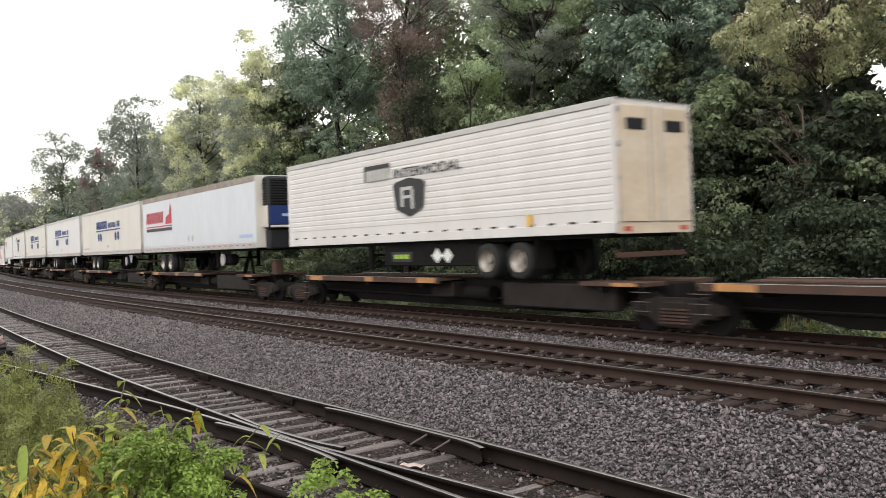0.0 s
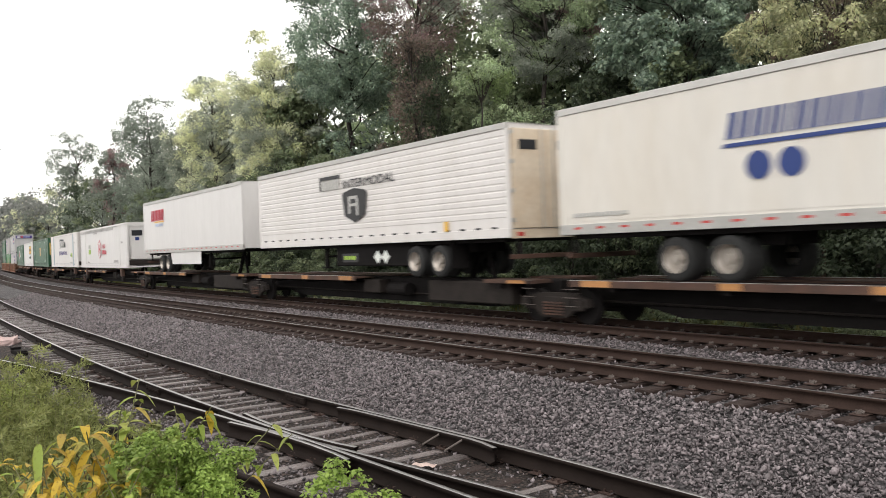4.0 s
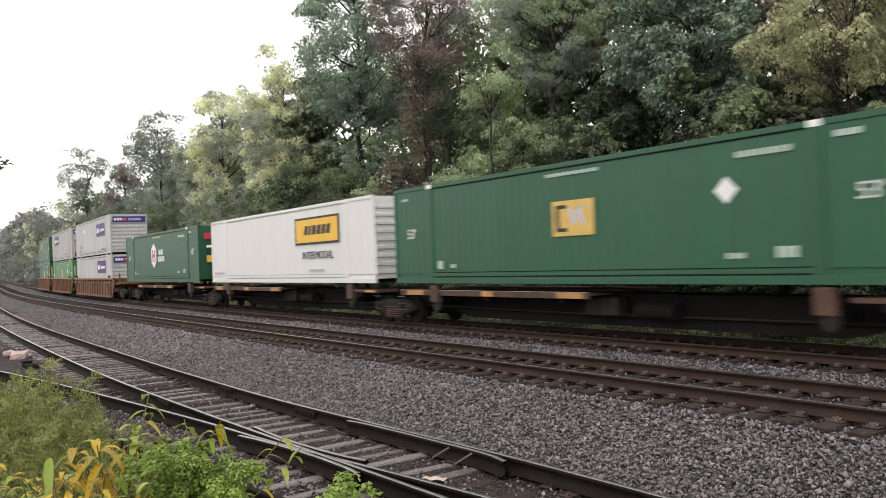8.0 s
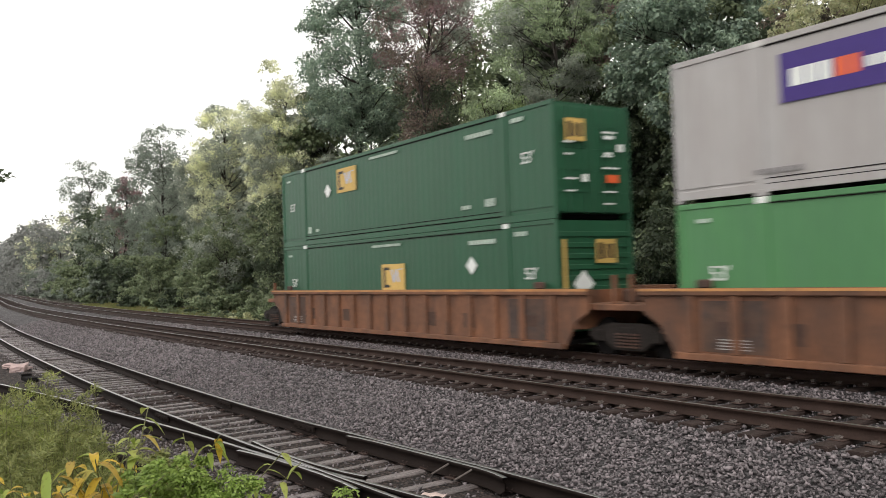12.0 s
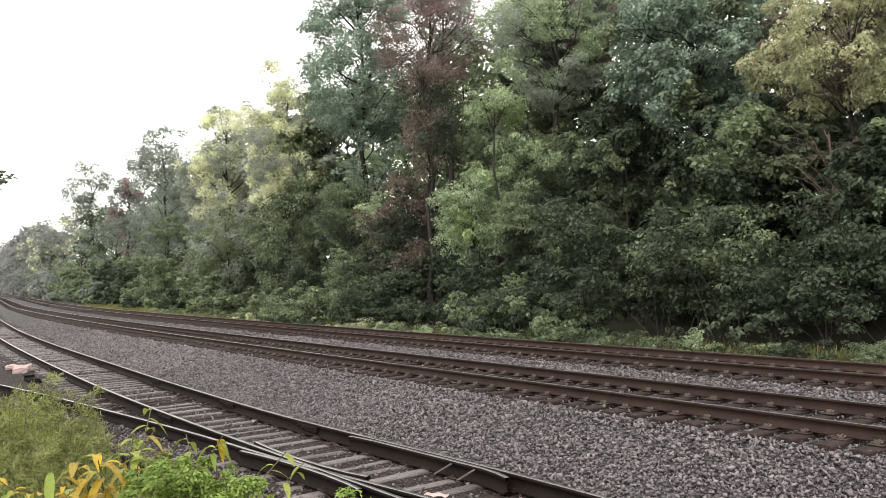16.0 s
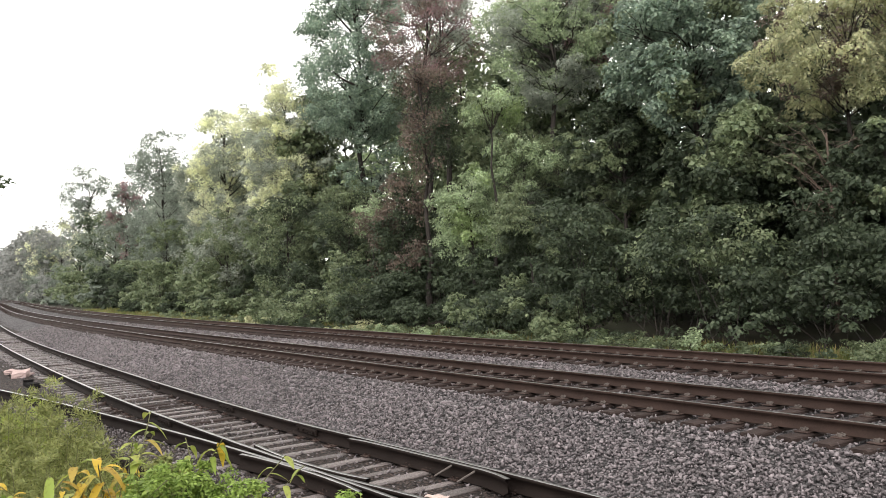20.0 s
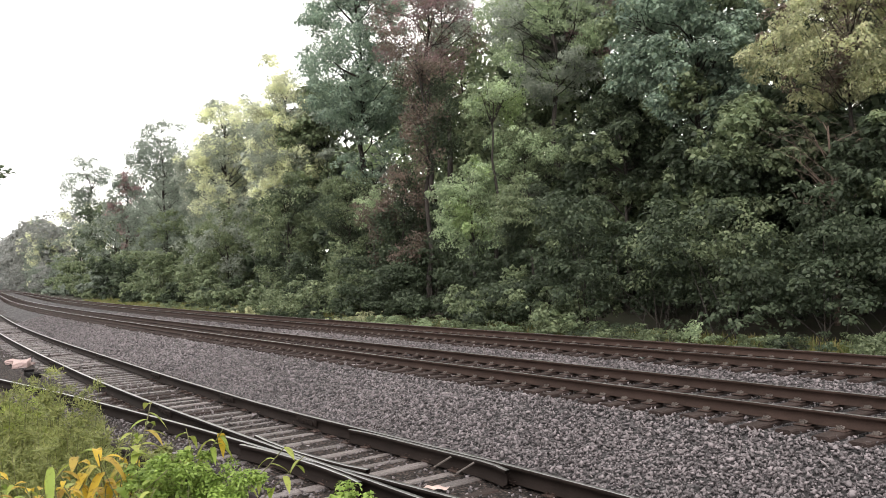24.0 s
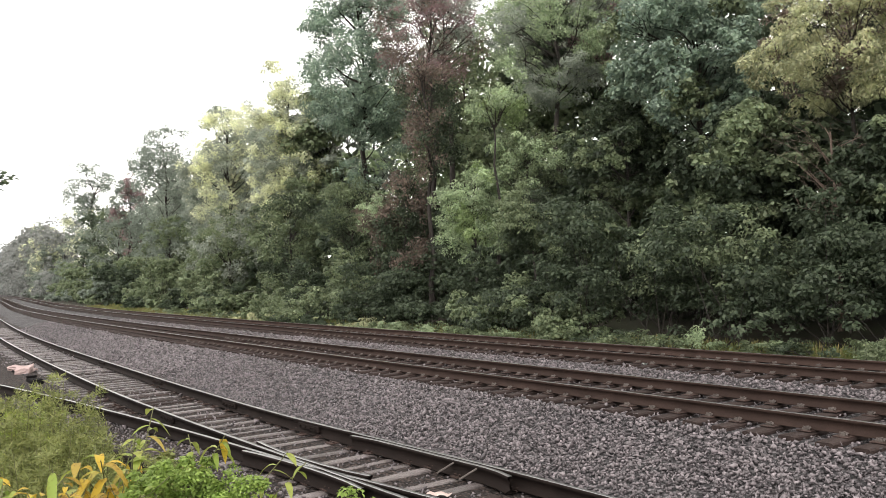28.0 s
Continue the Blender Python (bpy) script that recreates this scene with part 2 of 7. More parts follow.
M = {
    "ballast": gravel_material("ballast", (0.225, 0.2, 0.208), (0.008, 0.007, 0.0075), 0.07, 0.45),
    "cinder": gravel_material("damp_cinders", (0.13, 0.094, 0.082), (0.014, 0.0102, 0.0088), 0.045, 0.25),
    "stone": material("crushed_stone", (0.156, 0.134, 0.139), 0.42, vary=0.25, scale=8, fine=60, bump=0.3, island=True),
    "soil": material("weedy_soil", (0.034, 0.027, 0.019), 0.9, vary=0.4, scale=0.8, fine=14, bump=0.6, dirt=(0.035, 0.045, 0.018), dirt_amount=0.9, dirt_scale=0.5),
    "darkrail": material("wet_dark_rail_steel", (0.016, 0.0115, 0.01), 0.8, 0.0, vary=0.25, scale=3, fine=60, bump=0.15, spec=0.08),
    "rail": material("rusted_rail_steel", (0.042, 0.026, 0.021), 0.75, 0.1, vary=0.3, scale=3, fine=60, bump=0.15, spec=0.15),
    "railtop": material("worn_rail_head", (0.36, 0.35, 0.35), 0.28, 0.9, vary=0.12, scale=2, fine=30, bump=0.02),
    "tie": material("weathered_tie_timber", (0.185, 0.158, 0.153), 0.32, vary=0.6, scale=2, fine=25, bump=0.5, stretch=(6, 1, 6), dirt=(0.035, 0.026, 0.023), dirt_amount=0.9, dirt_scale=2.2),
    "darktie": material("dark_tie_timber", (0.04, 0.028, 0.025), 0.7, spec=0.15, vary=0.35, scale=2, fine=25, bump=0.5, stretch=(6, 1, 6)),
    "plate": material("rusty_tie_plate", (0.055, 0.034, 0.028), 0.7, 0.3, vary=0.3, bump=0.2),
    "clip": material("spring_clip_steel", (0.12, 0.1, 0.09), 0.6, 0.3, vary=0.2),
    "bark": material("tree_bark", (0.038, 0.031, 0.027), 0.9, vary=0.35, scale=3, fine=22, bump=0.8, stretch=(1, 1, 0.3)),
    "white": material("white_trailer_paint", (0.69, 0.66, 0.645), 0.4, vary=0.05, scale=0.7, fine=6, bump=0.02, dirt=(0.5, 0.46, 0.4), dirt_amount=0.3, dirt_scale=0.8, stretch=(1, 1, 0.25)),
    "cleanwhite": material("clean_white_paint", (0.665, 0.645, 0.635), 0.4, vary=0.04, scale=0.7, fine=6, bump=0.02, dirt=(0.6, 0.58, 0.55), dirt_amount=0.2, dirt_scale=0.8, stretch=(1, 1, 0.25)),
    "coolwhite": material("cool_white_trailer_paint", (0.63, 0.655, 0.7), 0.4, vary=0.05, scale=0.7, fine=6, bump=0.02, dirt=(0.5, 0.5, 0.5), dirt_amount=0.3, dirt_scale=0.8, stretch=(1, 1, 0.25)),
    "cream": material("cream_trailer_paint", (0.67, 0.64, 0.595), 0.45, vary=0.05, scale=0.7, fine=6, bump=0.02, dirt=(0.55, 0.47, 0.36), dirt_amount=0.35, dirt_scale=0.8, stretch=(1, 1, 0.25)),
    "door": material("stained_cream_door", (0.68, 0.58, 0.46), 0.5, vary=0.08, scale=1, fine=8, bump=0.03, dirt=(0.5, 0.36, 0.22), dirt_amount=0.6, dirt_scale=1.2),
    "greywhite": material("grey_white_container_paint", (0.46, 0.45, 0.455), 0.45, vary=0.06, scale=0.7, fine=8, bump=0.03, dirt=(0.26, 0.24, 0.23), dirt_amount=0.45, dirt_scale=0.9, stretch=(1, 1, 0.2)),
    "dirtygrey": material("grimy_grey_container_paint", (0.39, 0.375, 0.37), 0.5, vary=0.08, scale=0.7, fine=8, bump=0.03, dirt=(0.3, 0.26, 0.24), dirt_amount=0.5, dirt_scale=0.9, stretch=(1, 1, 0.2)),
    "green": material("dark_green_container_paint", (0.021, 0.09, 0.045), 0.42, vary=0.1, scale=0.6, fine=8, bump=0.03, dirt=(0.035, 0.08, 0.045), dirt_amount=0.5, dirt_scale=0.9, stretch=(1, 1, 0.2)),
    "lightgreen": material("light_green_container_paint", (0.075, 0.215, 0.082), 0.45, vary=0.1, scale=0.6, fine=8, bump=0.03, dirt=(0.07, 0.17, 0.09), dirt_amount=0.5, dirt_scale=0.9, stretch=(1, 1, 0.2)),
    "orange": material("faded_orange_well_paint", (0.19, 0.082, 0.042), 0.65, vary=0.3, scale=1.2, fine=15, bump=0.1, dirt=(0.055, 0.035, 0.028), dirt_amount=0.95, dirt_scale=1.1, stretch=(1, 1, 0.5)),
    "grimyorange": material("grime_blackened_orange_paint", (0.06, 0.04, 0.034), 0.7, vary=0.35, scale=1.5, fine=15, bump=0.1, dirt=(0.16, 0.08, 0.045), dirt_amount=0.7, dirt_scale=1.6),
    "yellowedge": material("faded_yellow_sill_paint", (0.48, 0.23, 0.08), 0.6, vary=0.2, scale=2, fine=15, dirt=(0.2, 0.1, 0.06), dirt_amount=0.6),
    "rust": material("rusty_deck_steel", (0.085, 0.045, 0.032), 0.75, 0.1, vary=0.3, scale=1.5, fine=18, bump=0.15, dirt=(0.05, 0.035, 0.03), dirt_amount=0.8, dirt_scale=1.8),
    "frame": material("grimy_black_steel", (0.012, 0.0105, 0.0105), 0.85, 0.0, spec=0.1, vary=0.3, scale=2, fine=20, bump=0.1),
    "truck": material("dusty_truck_casting", (0.022, 0.0175, 0.0155), 0.8, 0.0, spec=0.2, vary=0.3, scale=3, fine=20, bump=0.2),
    "tyre": material("black_tyre_rubber", (0.02, 0.02, 0.02), 0.85, vary=0.2, bump=0.1),
    "hub": material("dull_alloy_wheel", (0.42, 0.38, 0.34), 0.45, 0.6, vary=0.1),
    "alu": material("dull_aluminium_rail", (0.5, 0.49, 0.47), 0.45, 0.6, vary=0.1, scale=1, fine=12),
    "grimytop": material("grime_streaked_top_rail", (0.33, 0.28, 0.24), 0.6, vary=0.25, scale=1.5, fine=12, dirt=(0.16, 0.12, 0.1), dirt_amount=0.8, dirt_scale=2.5),
    "fadedmark": material("faded_white_stencil", (0.42, 0.5, 0.43), 0.6, vary=0.2, scale=3),
    "rustywhite": material("rust_streaked_white_panel", (0.44, 0.39, 0.35), 0.6, vary=0.15, scale=2, fine=12, dirt=(0.13, 0.075, 0.055), dirt_amount=0.85, dirt_scale=4.0, stretch=(1, 1, 0.4)),
    "greymark": material("grey_stencil_paint", (0.19, 0.18, 0.18), 0.6, vary=0.2, scale=3),
    "tan": material("faded_tan_yellow_emblem", (0.6, 0.4, 0.12), 0.55, vary=0.12),
    "navy": material("navy_blue_lettering", (0.025, 0.05, 0.19), 0.5, vary=0.05),
    "black": material("black_lettering", (0.02, 0.02, 0.022), 0.5, vary=0.1),
    "red": material("red_lettering", (0.5, 0.03, 0.06), 0.5, vary=0.05),
    "orangered": material("orange_red_lettering", (0.75, 0.13, 0.04), 0.5, vary=0.05),
    "purple": material("purple_panel", (0.045, 0.022, 0.17), 0.5, vary=0.08),
    "yellow": material("yellow_panel", (0.75, 0.44, 0.06), 0.5, vary=0.08),
    "decal": material("white_marking", (0.75, 0.77, 0.74), 0.5, vary=0.05),
    "paleblue": material("pale_blue_lettering", (0.42, 0.5, 0.7), 0.5, vary=0.05),
    "lime": material("lime_green_sticker", (0.32, 0.5, 0.06), 0.5, vary=0.05),
    "reflect_red": material("red_reflective_tape", (0.5, 0.05, 0.04), 0.4, vary=0.05),
    "blue": material("blue_unit_cover", (0.018, 0.04, 0.16), 0.4, vary=0.08),
    "vent": material("black_vent_mesh", (0.015, 0.016, 0.02), 0.6, vary=0.2),
    "teal": material("grey_blue_post_paint", (0.36, 0.42, 0.46), 0.45, vary=0.08),
    "paper": material("wet_pinkish_paper", (0.55, 0.42, 0.38), 0.6, vary=0.15, bump=0.1),
    "concrete": material("pinkish_rubble", (0.5, 0.37, 0.35), 0.85, vary=0.2, bump=0.3),
    "wood": material("bare_dead_branch", (0.13, 0.095, 0.075), 0.85, vary=0.3, bump=0.3),
    # Oak, olive and red crown colours are raised to imitate haze and sky glare.
    "leaf_dark": leaf_material("haze_lifted_oak_leaves", [(0.165, 0.225, 0.181), (0.269, 0.341, 0.264), (0.394, 0.474, 0.359), (0.206, 0.28, 0.217)], 0.45),
    # Mid green, darkened to imitate the shade under and inside the wood.
    "leaf_mid": leaf_material("shade_darkened_mid_green_leaves", [(0.048, 0.064, 0.041), (0.077, 0.101, 0.064), (0.118, 0.144, 0.088), (0.056, 0.074, 0.046)]),
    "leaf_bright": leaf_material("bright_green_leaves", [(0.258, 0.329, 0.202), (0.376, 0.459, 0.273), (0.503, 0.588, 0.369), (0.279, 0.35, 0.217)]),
    "leaf_lime": leaf_material("lime_green_leaves", [(0.209, 0.285, 0.124), (0.304, 0.389, 0.173), (0.38, 0.456, 0.235), (0.237, 0.314, 0.136)]),
    # Paled well beyond real leaves to imitate haze over the farther trees.
    "leaf_yellow": leaf_material("haze_paled_yellowing_leaves", [(0.628, 0.659, 0.455), (0.74, 0.756, 0.512), (0.786, 0.782, 0.562), (0.637, 0.659, 0.467)], 0.5, 0.58),
    "leaf_olive": leaf_material("olive_yellow_leaves", [(0.353, 0.382, 0.235), (0.5, 0.521, 0.306), (0.656, 0.626, 0.403), (0.373, 0.402, 0.256)]),
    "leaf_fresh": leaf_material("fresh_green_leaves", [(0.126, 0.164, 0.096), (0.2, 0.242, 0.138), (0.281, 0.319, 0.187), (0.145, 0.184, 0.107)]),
    "leaf_red": leaf_material("red_brown_leaves", [(0.24, 0.184, 0.18), (0.316, 0.222, 0.22), (0.38, 0.228, 0.228), (0.222, 0.202, 0.18)]),
    "leaf_brown": leaf_material("dull_brown_leaves", [(0.127, 0.105, 0.087), (0.196, 0.149, 0.127), (0.26, 0.193, 0.157), (0.139, 0.143, 0.103)]),
    # Leaf colours of the distance, paled and greyed in place of haze.
    "leaf_pale": leaf_material("haze_paled_olive_leaves", [(0.32, 0.357, 0.302), (0.378, 0.412, 0.345), (0.426, 0.447, 0.377), (0.331, 0.366, 0.311)], 0.5, 0.58),
    "leaf_grey": leaf_material("haze_greyed_green_leaves", [(0.241, 0.277, 0.23), (0.267, 0.303, 0.251), (0.294, 0.326, 0.272), (0.246, 0.283, 0.236)], 0.5, 0.58),
    "leaf_far": leaf_material("haze_paled_distant_leaves", [(0.287, 0.297, 0.278), (0.306, 0.314, 0.294), (0.329, 0.331, 0.312), (0.295, 0.304, 0.284)], 0.5, 0.58),
    "weed_green": leaf_material("fresh_weed_leaves", [(0.209, 0.311, 0.065), (0.323, 0.451, 0.096), (0.438, 0.57, 0.15), (0.229, 0.344, 0.076)], 0.45, 0.35),
    "weed_olive": leaf_material("feathery_olive_leaves", [(0.184, 0.212, 0.069), (0.288, 0.32, 0.11), (0.392, 0.398, 0.15), (0.218, 0.256, 0.087)], 0.6, 0.3),
    "weed_yellow": leaf_material("yellow_autumn_leaves", [(0.68, 0.5, 0.09), (0.8, 0.56, 0.07), (0.5, 0.34, 0.08), (0.6, 0.58, 0.13)], 0.5, 0.35, 0.5),
    "weed_lime": leaf_material("yellow_green_leaves", [(0.29, 0.386, 0.072), (0.411, 0.507, 0.108), (0.507, 0.531, 0.145), (0.242, 0.362, 0.072)], 0.45, 0.35, 0.35),
    "stem": material("brownish_green_weed_stem", (0.13, 0.13, 0.055), 0.7, vary=0.3),
    "grass": leaf_material("dry_and_green_grass", [(0.108, 0.149, 0.041), (0.176, 0.203, 0.068), (0.297, 0.23, 0.108), (0.135, 0.176, 0.054)], 0.6, 0.2),
}


# ---- mesh helpers ----
def part(name, bm, mat, parent=None, label="", smooth=False):
    """Links a bmesh as one mesh object under a thing or a part."""
    me = bpy.data.meshes.new(name)
    bm.normal_update()
    bm.to_mesh(me)
    bm.free()
    for m in (mat if isinstance(mat, (list, tuple)) else (mat,)):
        me.materials.append(M[m])
    if smooth:
        me.shade_smooth()
    ob = new(name, me)
    if parent:
        ob.parent = parent
    return tagged(ob, label)


def thing(name, label, category, group="", kind="", at=(0, 0, 0)):
    ob = new(name)
    ob.location = at
    ob.empty_display_size = 0.2
    return tagged(ob, label, category, group, kind)


def bx(bm, x0, x1, y0, y1, z0, z1, bevel=0.0):
    vs = [bm.verts.new(p) for p in ((x0, y0, z0), (x1, y0, z0), (x1, y1, z0), (x0, y1, z0), (x0, y0, z1), (x1, y0, z1), (x1, y1, z1), (x0, y1, z1))]
    fs = [bm.faces.new([vs[i] for i in q]) for q in ((3, 2, 1, 0), (4, 5, 6, 7), (0, 1, 5, 4), (1, 2, 6, 5), (2, 3, 7, 6), (3, 0, 4, 7))]
    if bevel:
        bmesh.ops.bevel(bm, geom=list({e for f in fs for e in f.edges}), offset=bevel, segments=1, affect="EDGES")
    return bm


def box(*a, **k):
    return bx(bmesh.new(), *a, **k)


def disc(bm, x, y, z, r, depth, axis="Y", n=24, r2=None):
    m = Matrix.Translation((x, y, z)) @ {"Y": pose(0, 0, 0, 90), "X": pose(0, 0, 0, 0, 90), "Z": Matrix()}[axis]
    bmesh.ops.create_cone(bm, cap_ends=True, segments=n, radius1=r, radius2=r if r2 is None else r2, depth=depth, matrix=m)
    return bm


def poly(bm, pts, y, depth=0.004):
    """A flat shape in the x-z plane, standing proud of y towards -y."""
    front = [bm.verts.new((x, y - depth, z)) for x, z in pts]
    back = [bm.verts.new((x, y, z)) for x, z in pts]
    bm.faces.new(front)
    k = len(pts)
    for i in range(k):
        bm.faces.new((front[i], back[i], back[(i + 1) % k], front[(i + 1) % k]))
    return bm


def tube(bm, pts, radii, n=7):
    """A tapered tube along a path."""
    rings = []
    for i, p in enumerate(pts):
        d = (Vector(pts[min(i + 1, len(pts) - 1)]) - Vector(pts[max(i - 1, 0)])).normalized()
        a = d.orthogonal().normalized()
        b = d.cross(a)
        rings.append([bm.verts.new(Vector(p) + radii[i] * (a * math.cos(2 * math.pi * j / n) + b * math.sin(2 * math.pi * j / n))) for j in range(n)])
    for r, s in zip(rings, rings[1:]):
        for j in range(n):
            bm.faces.new((r[j], r[(j + 1) % n], s[(j + 1) % n], s[j]))
    bm.faces.new(rings[-1])
    return bm


def from_arrays(name, verts, faces, mat, parent=None, label=""):
    """A mesh from numpy arrays: verts (n, 3), faces (m, 3 or 4)."""
    me = bpy.data.meshes.new(name)
    me.vertices.add(len(verts))
    me.vertices.foreach_set("co", np.asarray(verts, np.float32).ravel())
    k = faces.shape[1]
    me.loops.add(faces.size)
    me.loops.foreach_set("vertex_index", faces.astype(np.int32).ravel())
    me.polygons.add(len(faces))
    me.polygons.foreach_set("loop_start", np.arange(0, faces.size, k, dtype=np.int32))
    me.materials.append(M[mat])
    me.update(calc_edges=True)
    ob = new(name, me)
    if parent:
        ob.parent = parent
    return tagged(ob, label)


def lettering(text, size, x, y, z, mat, parent, name="lettering", wide=None):
    """Raised lettering on a side that faces -y, its lower left corner at x, z."""
    cu = bpy.data.curves.new(name, "FONT")
    cu.body, cu.size, cu.extrude = text, size, 0.004
    tmp = bpy.data.objects.new(name, cu)
    scene.collection.objects.link(tmp)
    me = bpy.data.meshes.new_from_object(tmp.evaluated_get(bpy.context.evaluated_depsgraph_get()))
    bpy.data.objects.remove(tmp)
    co = np.array([v.co for v in me.vertices])
    sx = 1.0 if wide is None else wide / (co[:, 0].max() - co[:, 0].min())
    for v in me.vertices:
        v.co = (x + v.co.x * sx, y - v.co.z - 0.004, z + v.co.y)
    me.materials.clear()
    me.materials.append(M[mat])
    ob = new(name, me)
    ob.parent = parent
    return ob


def bend(x):
    """How far the main line has curved away, beyond x = -15."""
    d = np.minimum(np.asarray(x, float) + 15.0, 0.0)
    near = np.maximum(d, -105.0)
    return 0.00049 * near * near + 0.00098 * -105.0 * (d - near)


def curve_through(points, step=0.5):
    """A smooth polyline through (x, y) points, x rising."""
    p = np.array(points, float)
    m = np.gradient(p[:, 1], p[:, 0])
    xs = np.arange(p[0, 0], p[-1, 0] + step / 2, step)
    i = np.clip(np.searchsorted(p[:, 0], xs) - 1, 0, len(p) - 2)
    w = p[i + 1, 0] - p[i, 0]
    t = np.clip((xs - p[i, 0]) / w, 0, 1)
    ys = ((2 * t**3 - 3 * t**2 + 1) * p[i, 1] + (t**3 - 2 * t**2 + t) * w * m[i] + (3 * t**2 - 2 * t**3) * p[i + 1, 1] + (t**3 - t**2) * w * m[i + 1])
    return xs, ys


LINE_A, LINE_B, SIDING_Z = 15.11, 10.72, -0.56


# ---- ground: one sheet with the ballast beds, to the horizon ----
def ground_height(x, v):
    """x along the line, v across it (less the bend)."""
    prof = np.interp(v, [-40, -3, 3.4, 7.15, 9.25, 12.3, 12.9, 13.5, 16.7, 18.4, 21, 28, 60], [-0.7, -0.81, -0.803, -0.803, -0.26, -0.245, -0.26, -0.245, -0.245, -0.75, -0.6, 0.1, 0.6])
    bank = 1.1 * np.exp(-((x - 0.6) ** 2 / 14.0 + (v + 1.2) ** 2 / 9.0))
    return prof + bank


SID_FAR = curve_through([(-300, 42), (-160, 17.6), (-110, 12.2), (-77, 9.35), (-52.5, 7.62), (-40.7, 7.08), (-29.3, 6.74), (-20, 6.52), (-14.3, 6.52), (-11.5, 6.65), (-8.5, 6.78), (-4, 6.82), (2, 6.82), (40, 6.8)])
SID_NEAR = curve_through([(-300, 40.5), (-160, 16.1), (-110, 10.7), (-77, 7.85), (-48.7, 5.88), (-36.6, 5.35), (-29.6, 5.12), (-21.2, 4.93), (-13.3, 4.98), (-11.7, 5.01), (-8.5, 5.08), (-4, 5.18), (2, 5.25), (40, 5.3)])
DIV_FAR = curve_through([(-60, -6.5), (-40, 0.1), (-30, 2.3), (-26, 3.0), (-21.9, 3.66), (-18.7, 4.1), (-13.75, 4.7), (-11.3, 4.92), (-8.5, 5.3), (-4, 5.85), (2, 6.45), (8, 6.74)])


def make_ground():
    xs = np.concatenate([[-2600, -1500, -900, -600], np.arange(-450, -130, 10), np.arange(-130, -60, 2.0), np.arange(-60, 12, 0.75), np.arange(12, 60, 6), [90, 200, 500, 1000, 2600]])
    vs = np.concatenate([[-2600, -1000, -400, -150, -60, -30, -15, -8], np.arange(-5, 24, 0.4), np.arange(24, 40, 2), [60, 120, 300, 900, 2600]])
    X, V = np.meshgrid(xs, vs, indexing="ij")
    Z = ground_height(X, V)
    Y = V + bend(X) * np.clip(1 - (np.abs(V) - 60) / 200, 0, 1)
    rough = np.array([noise.noise((a * 0.9, b * 0.9, 0)) for a, b in zip(X.ravel(), V.ravel())]).reshape(X.shape)
    soft = ((V > 17) | (V < 4.0)) & (np.abs(X) < 400)
    Z += rough * np.where(soft, 0.09, 0.015)
    n, k = X.shape
    idx = np.arange(n * k).reshape(n, k)
    faces = np.stack([idx[:-1, :-1], idx[1:, :-1], idx[1:, 1:], idx[:-1, 1:]], -1).reshape(-1, 4)
    ob = from_arrays("ground", np.stack([X, Y, Z], -1).reshape(-1, 3), faces, "soil")
    ob.data.materials.append(M["ballast"])
    vc = V.ravel()[faces].mean(1) + 0.35 * rough.ravel()[faces[:, 0]]
    ob.data.materials.append(M["cinder"])
    xc = X.ravel()[faces].mean(1)
    low = np.where(xc > -33, 7.05, np.interp(xc, SID_FAR[0], SID_FAR[1]) - bend(xc) + 0.4)
    ob.data.polygons.foreach_set("material_index", np.where(vc > 18.0, 0, np.where(vc > low, 1, np.where(vc > 2.0, 2, 0))).astype(np.int32))
    ob.data.shade_smooth()
    tagged(ob, "grey crushed stone ballast beds with weedy dark soil beside", "ground", kind="structure")


make_ground()


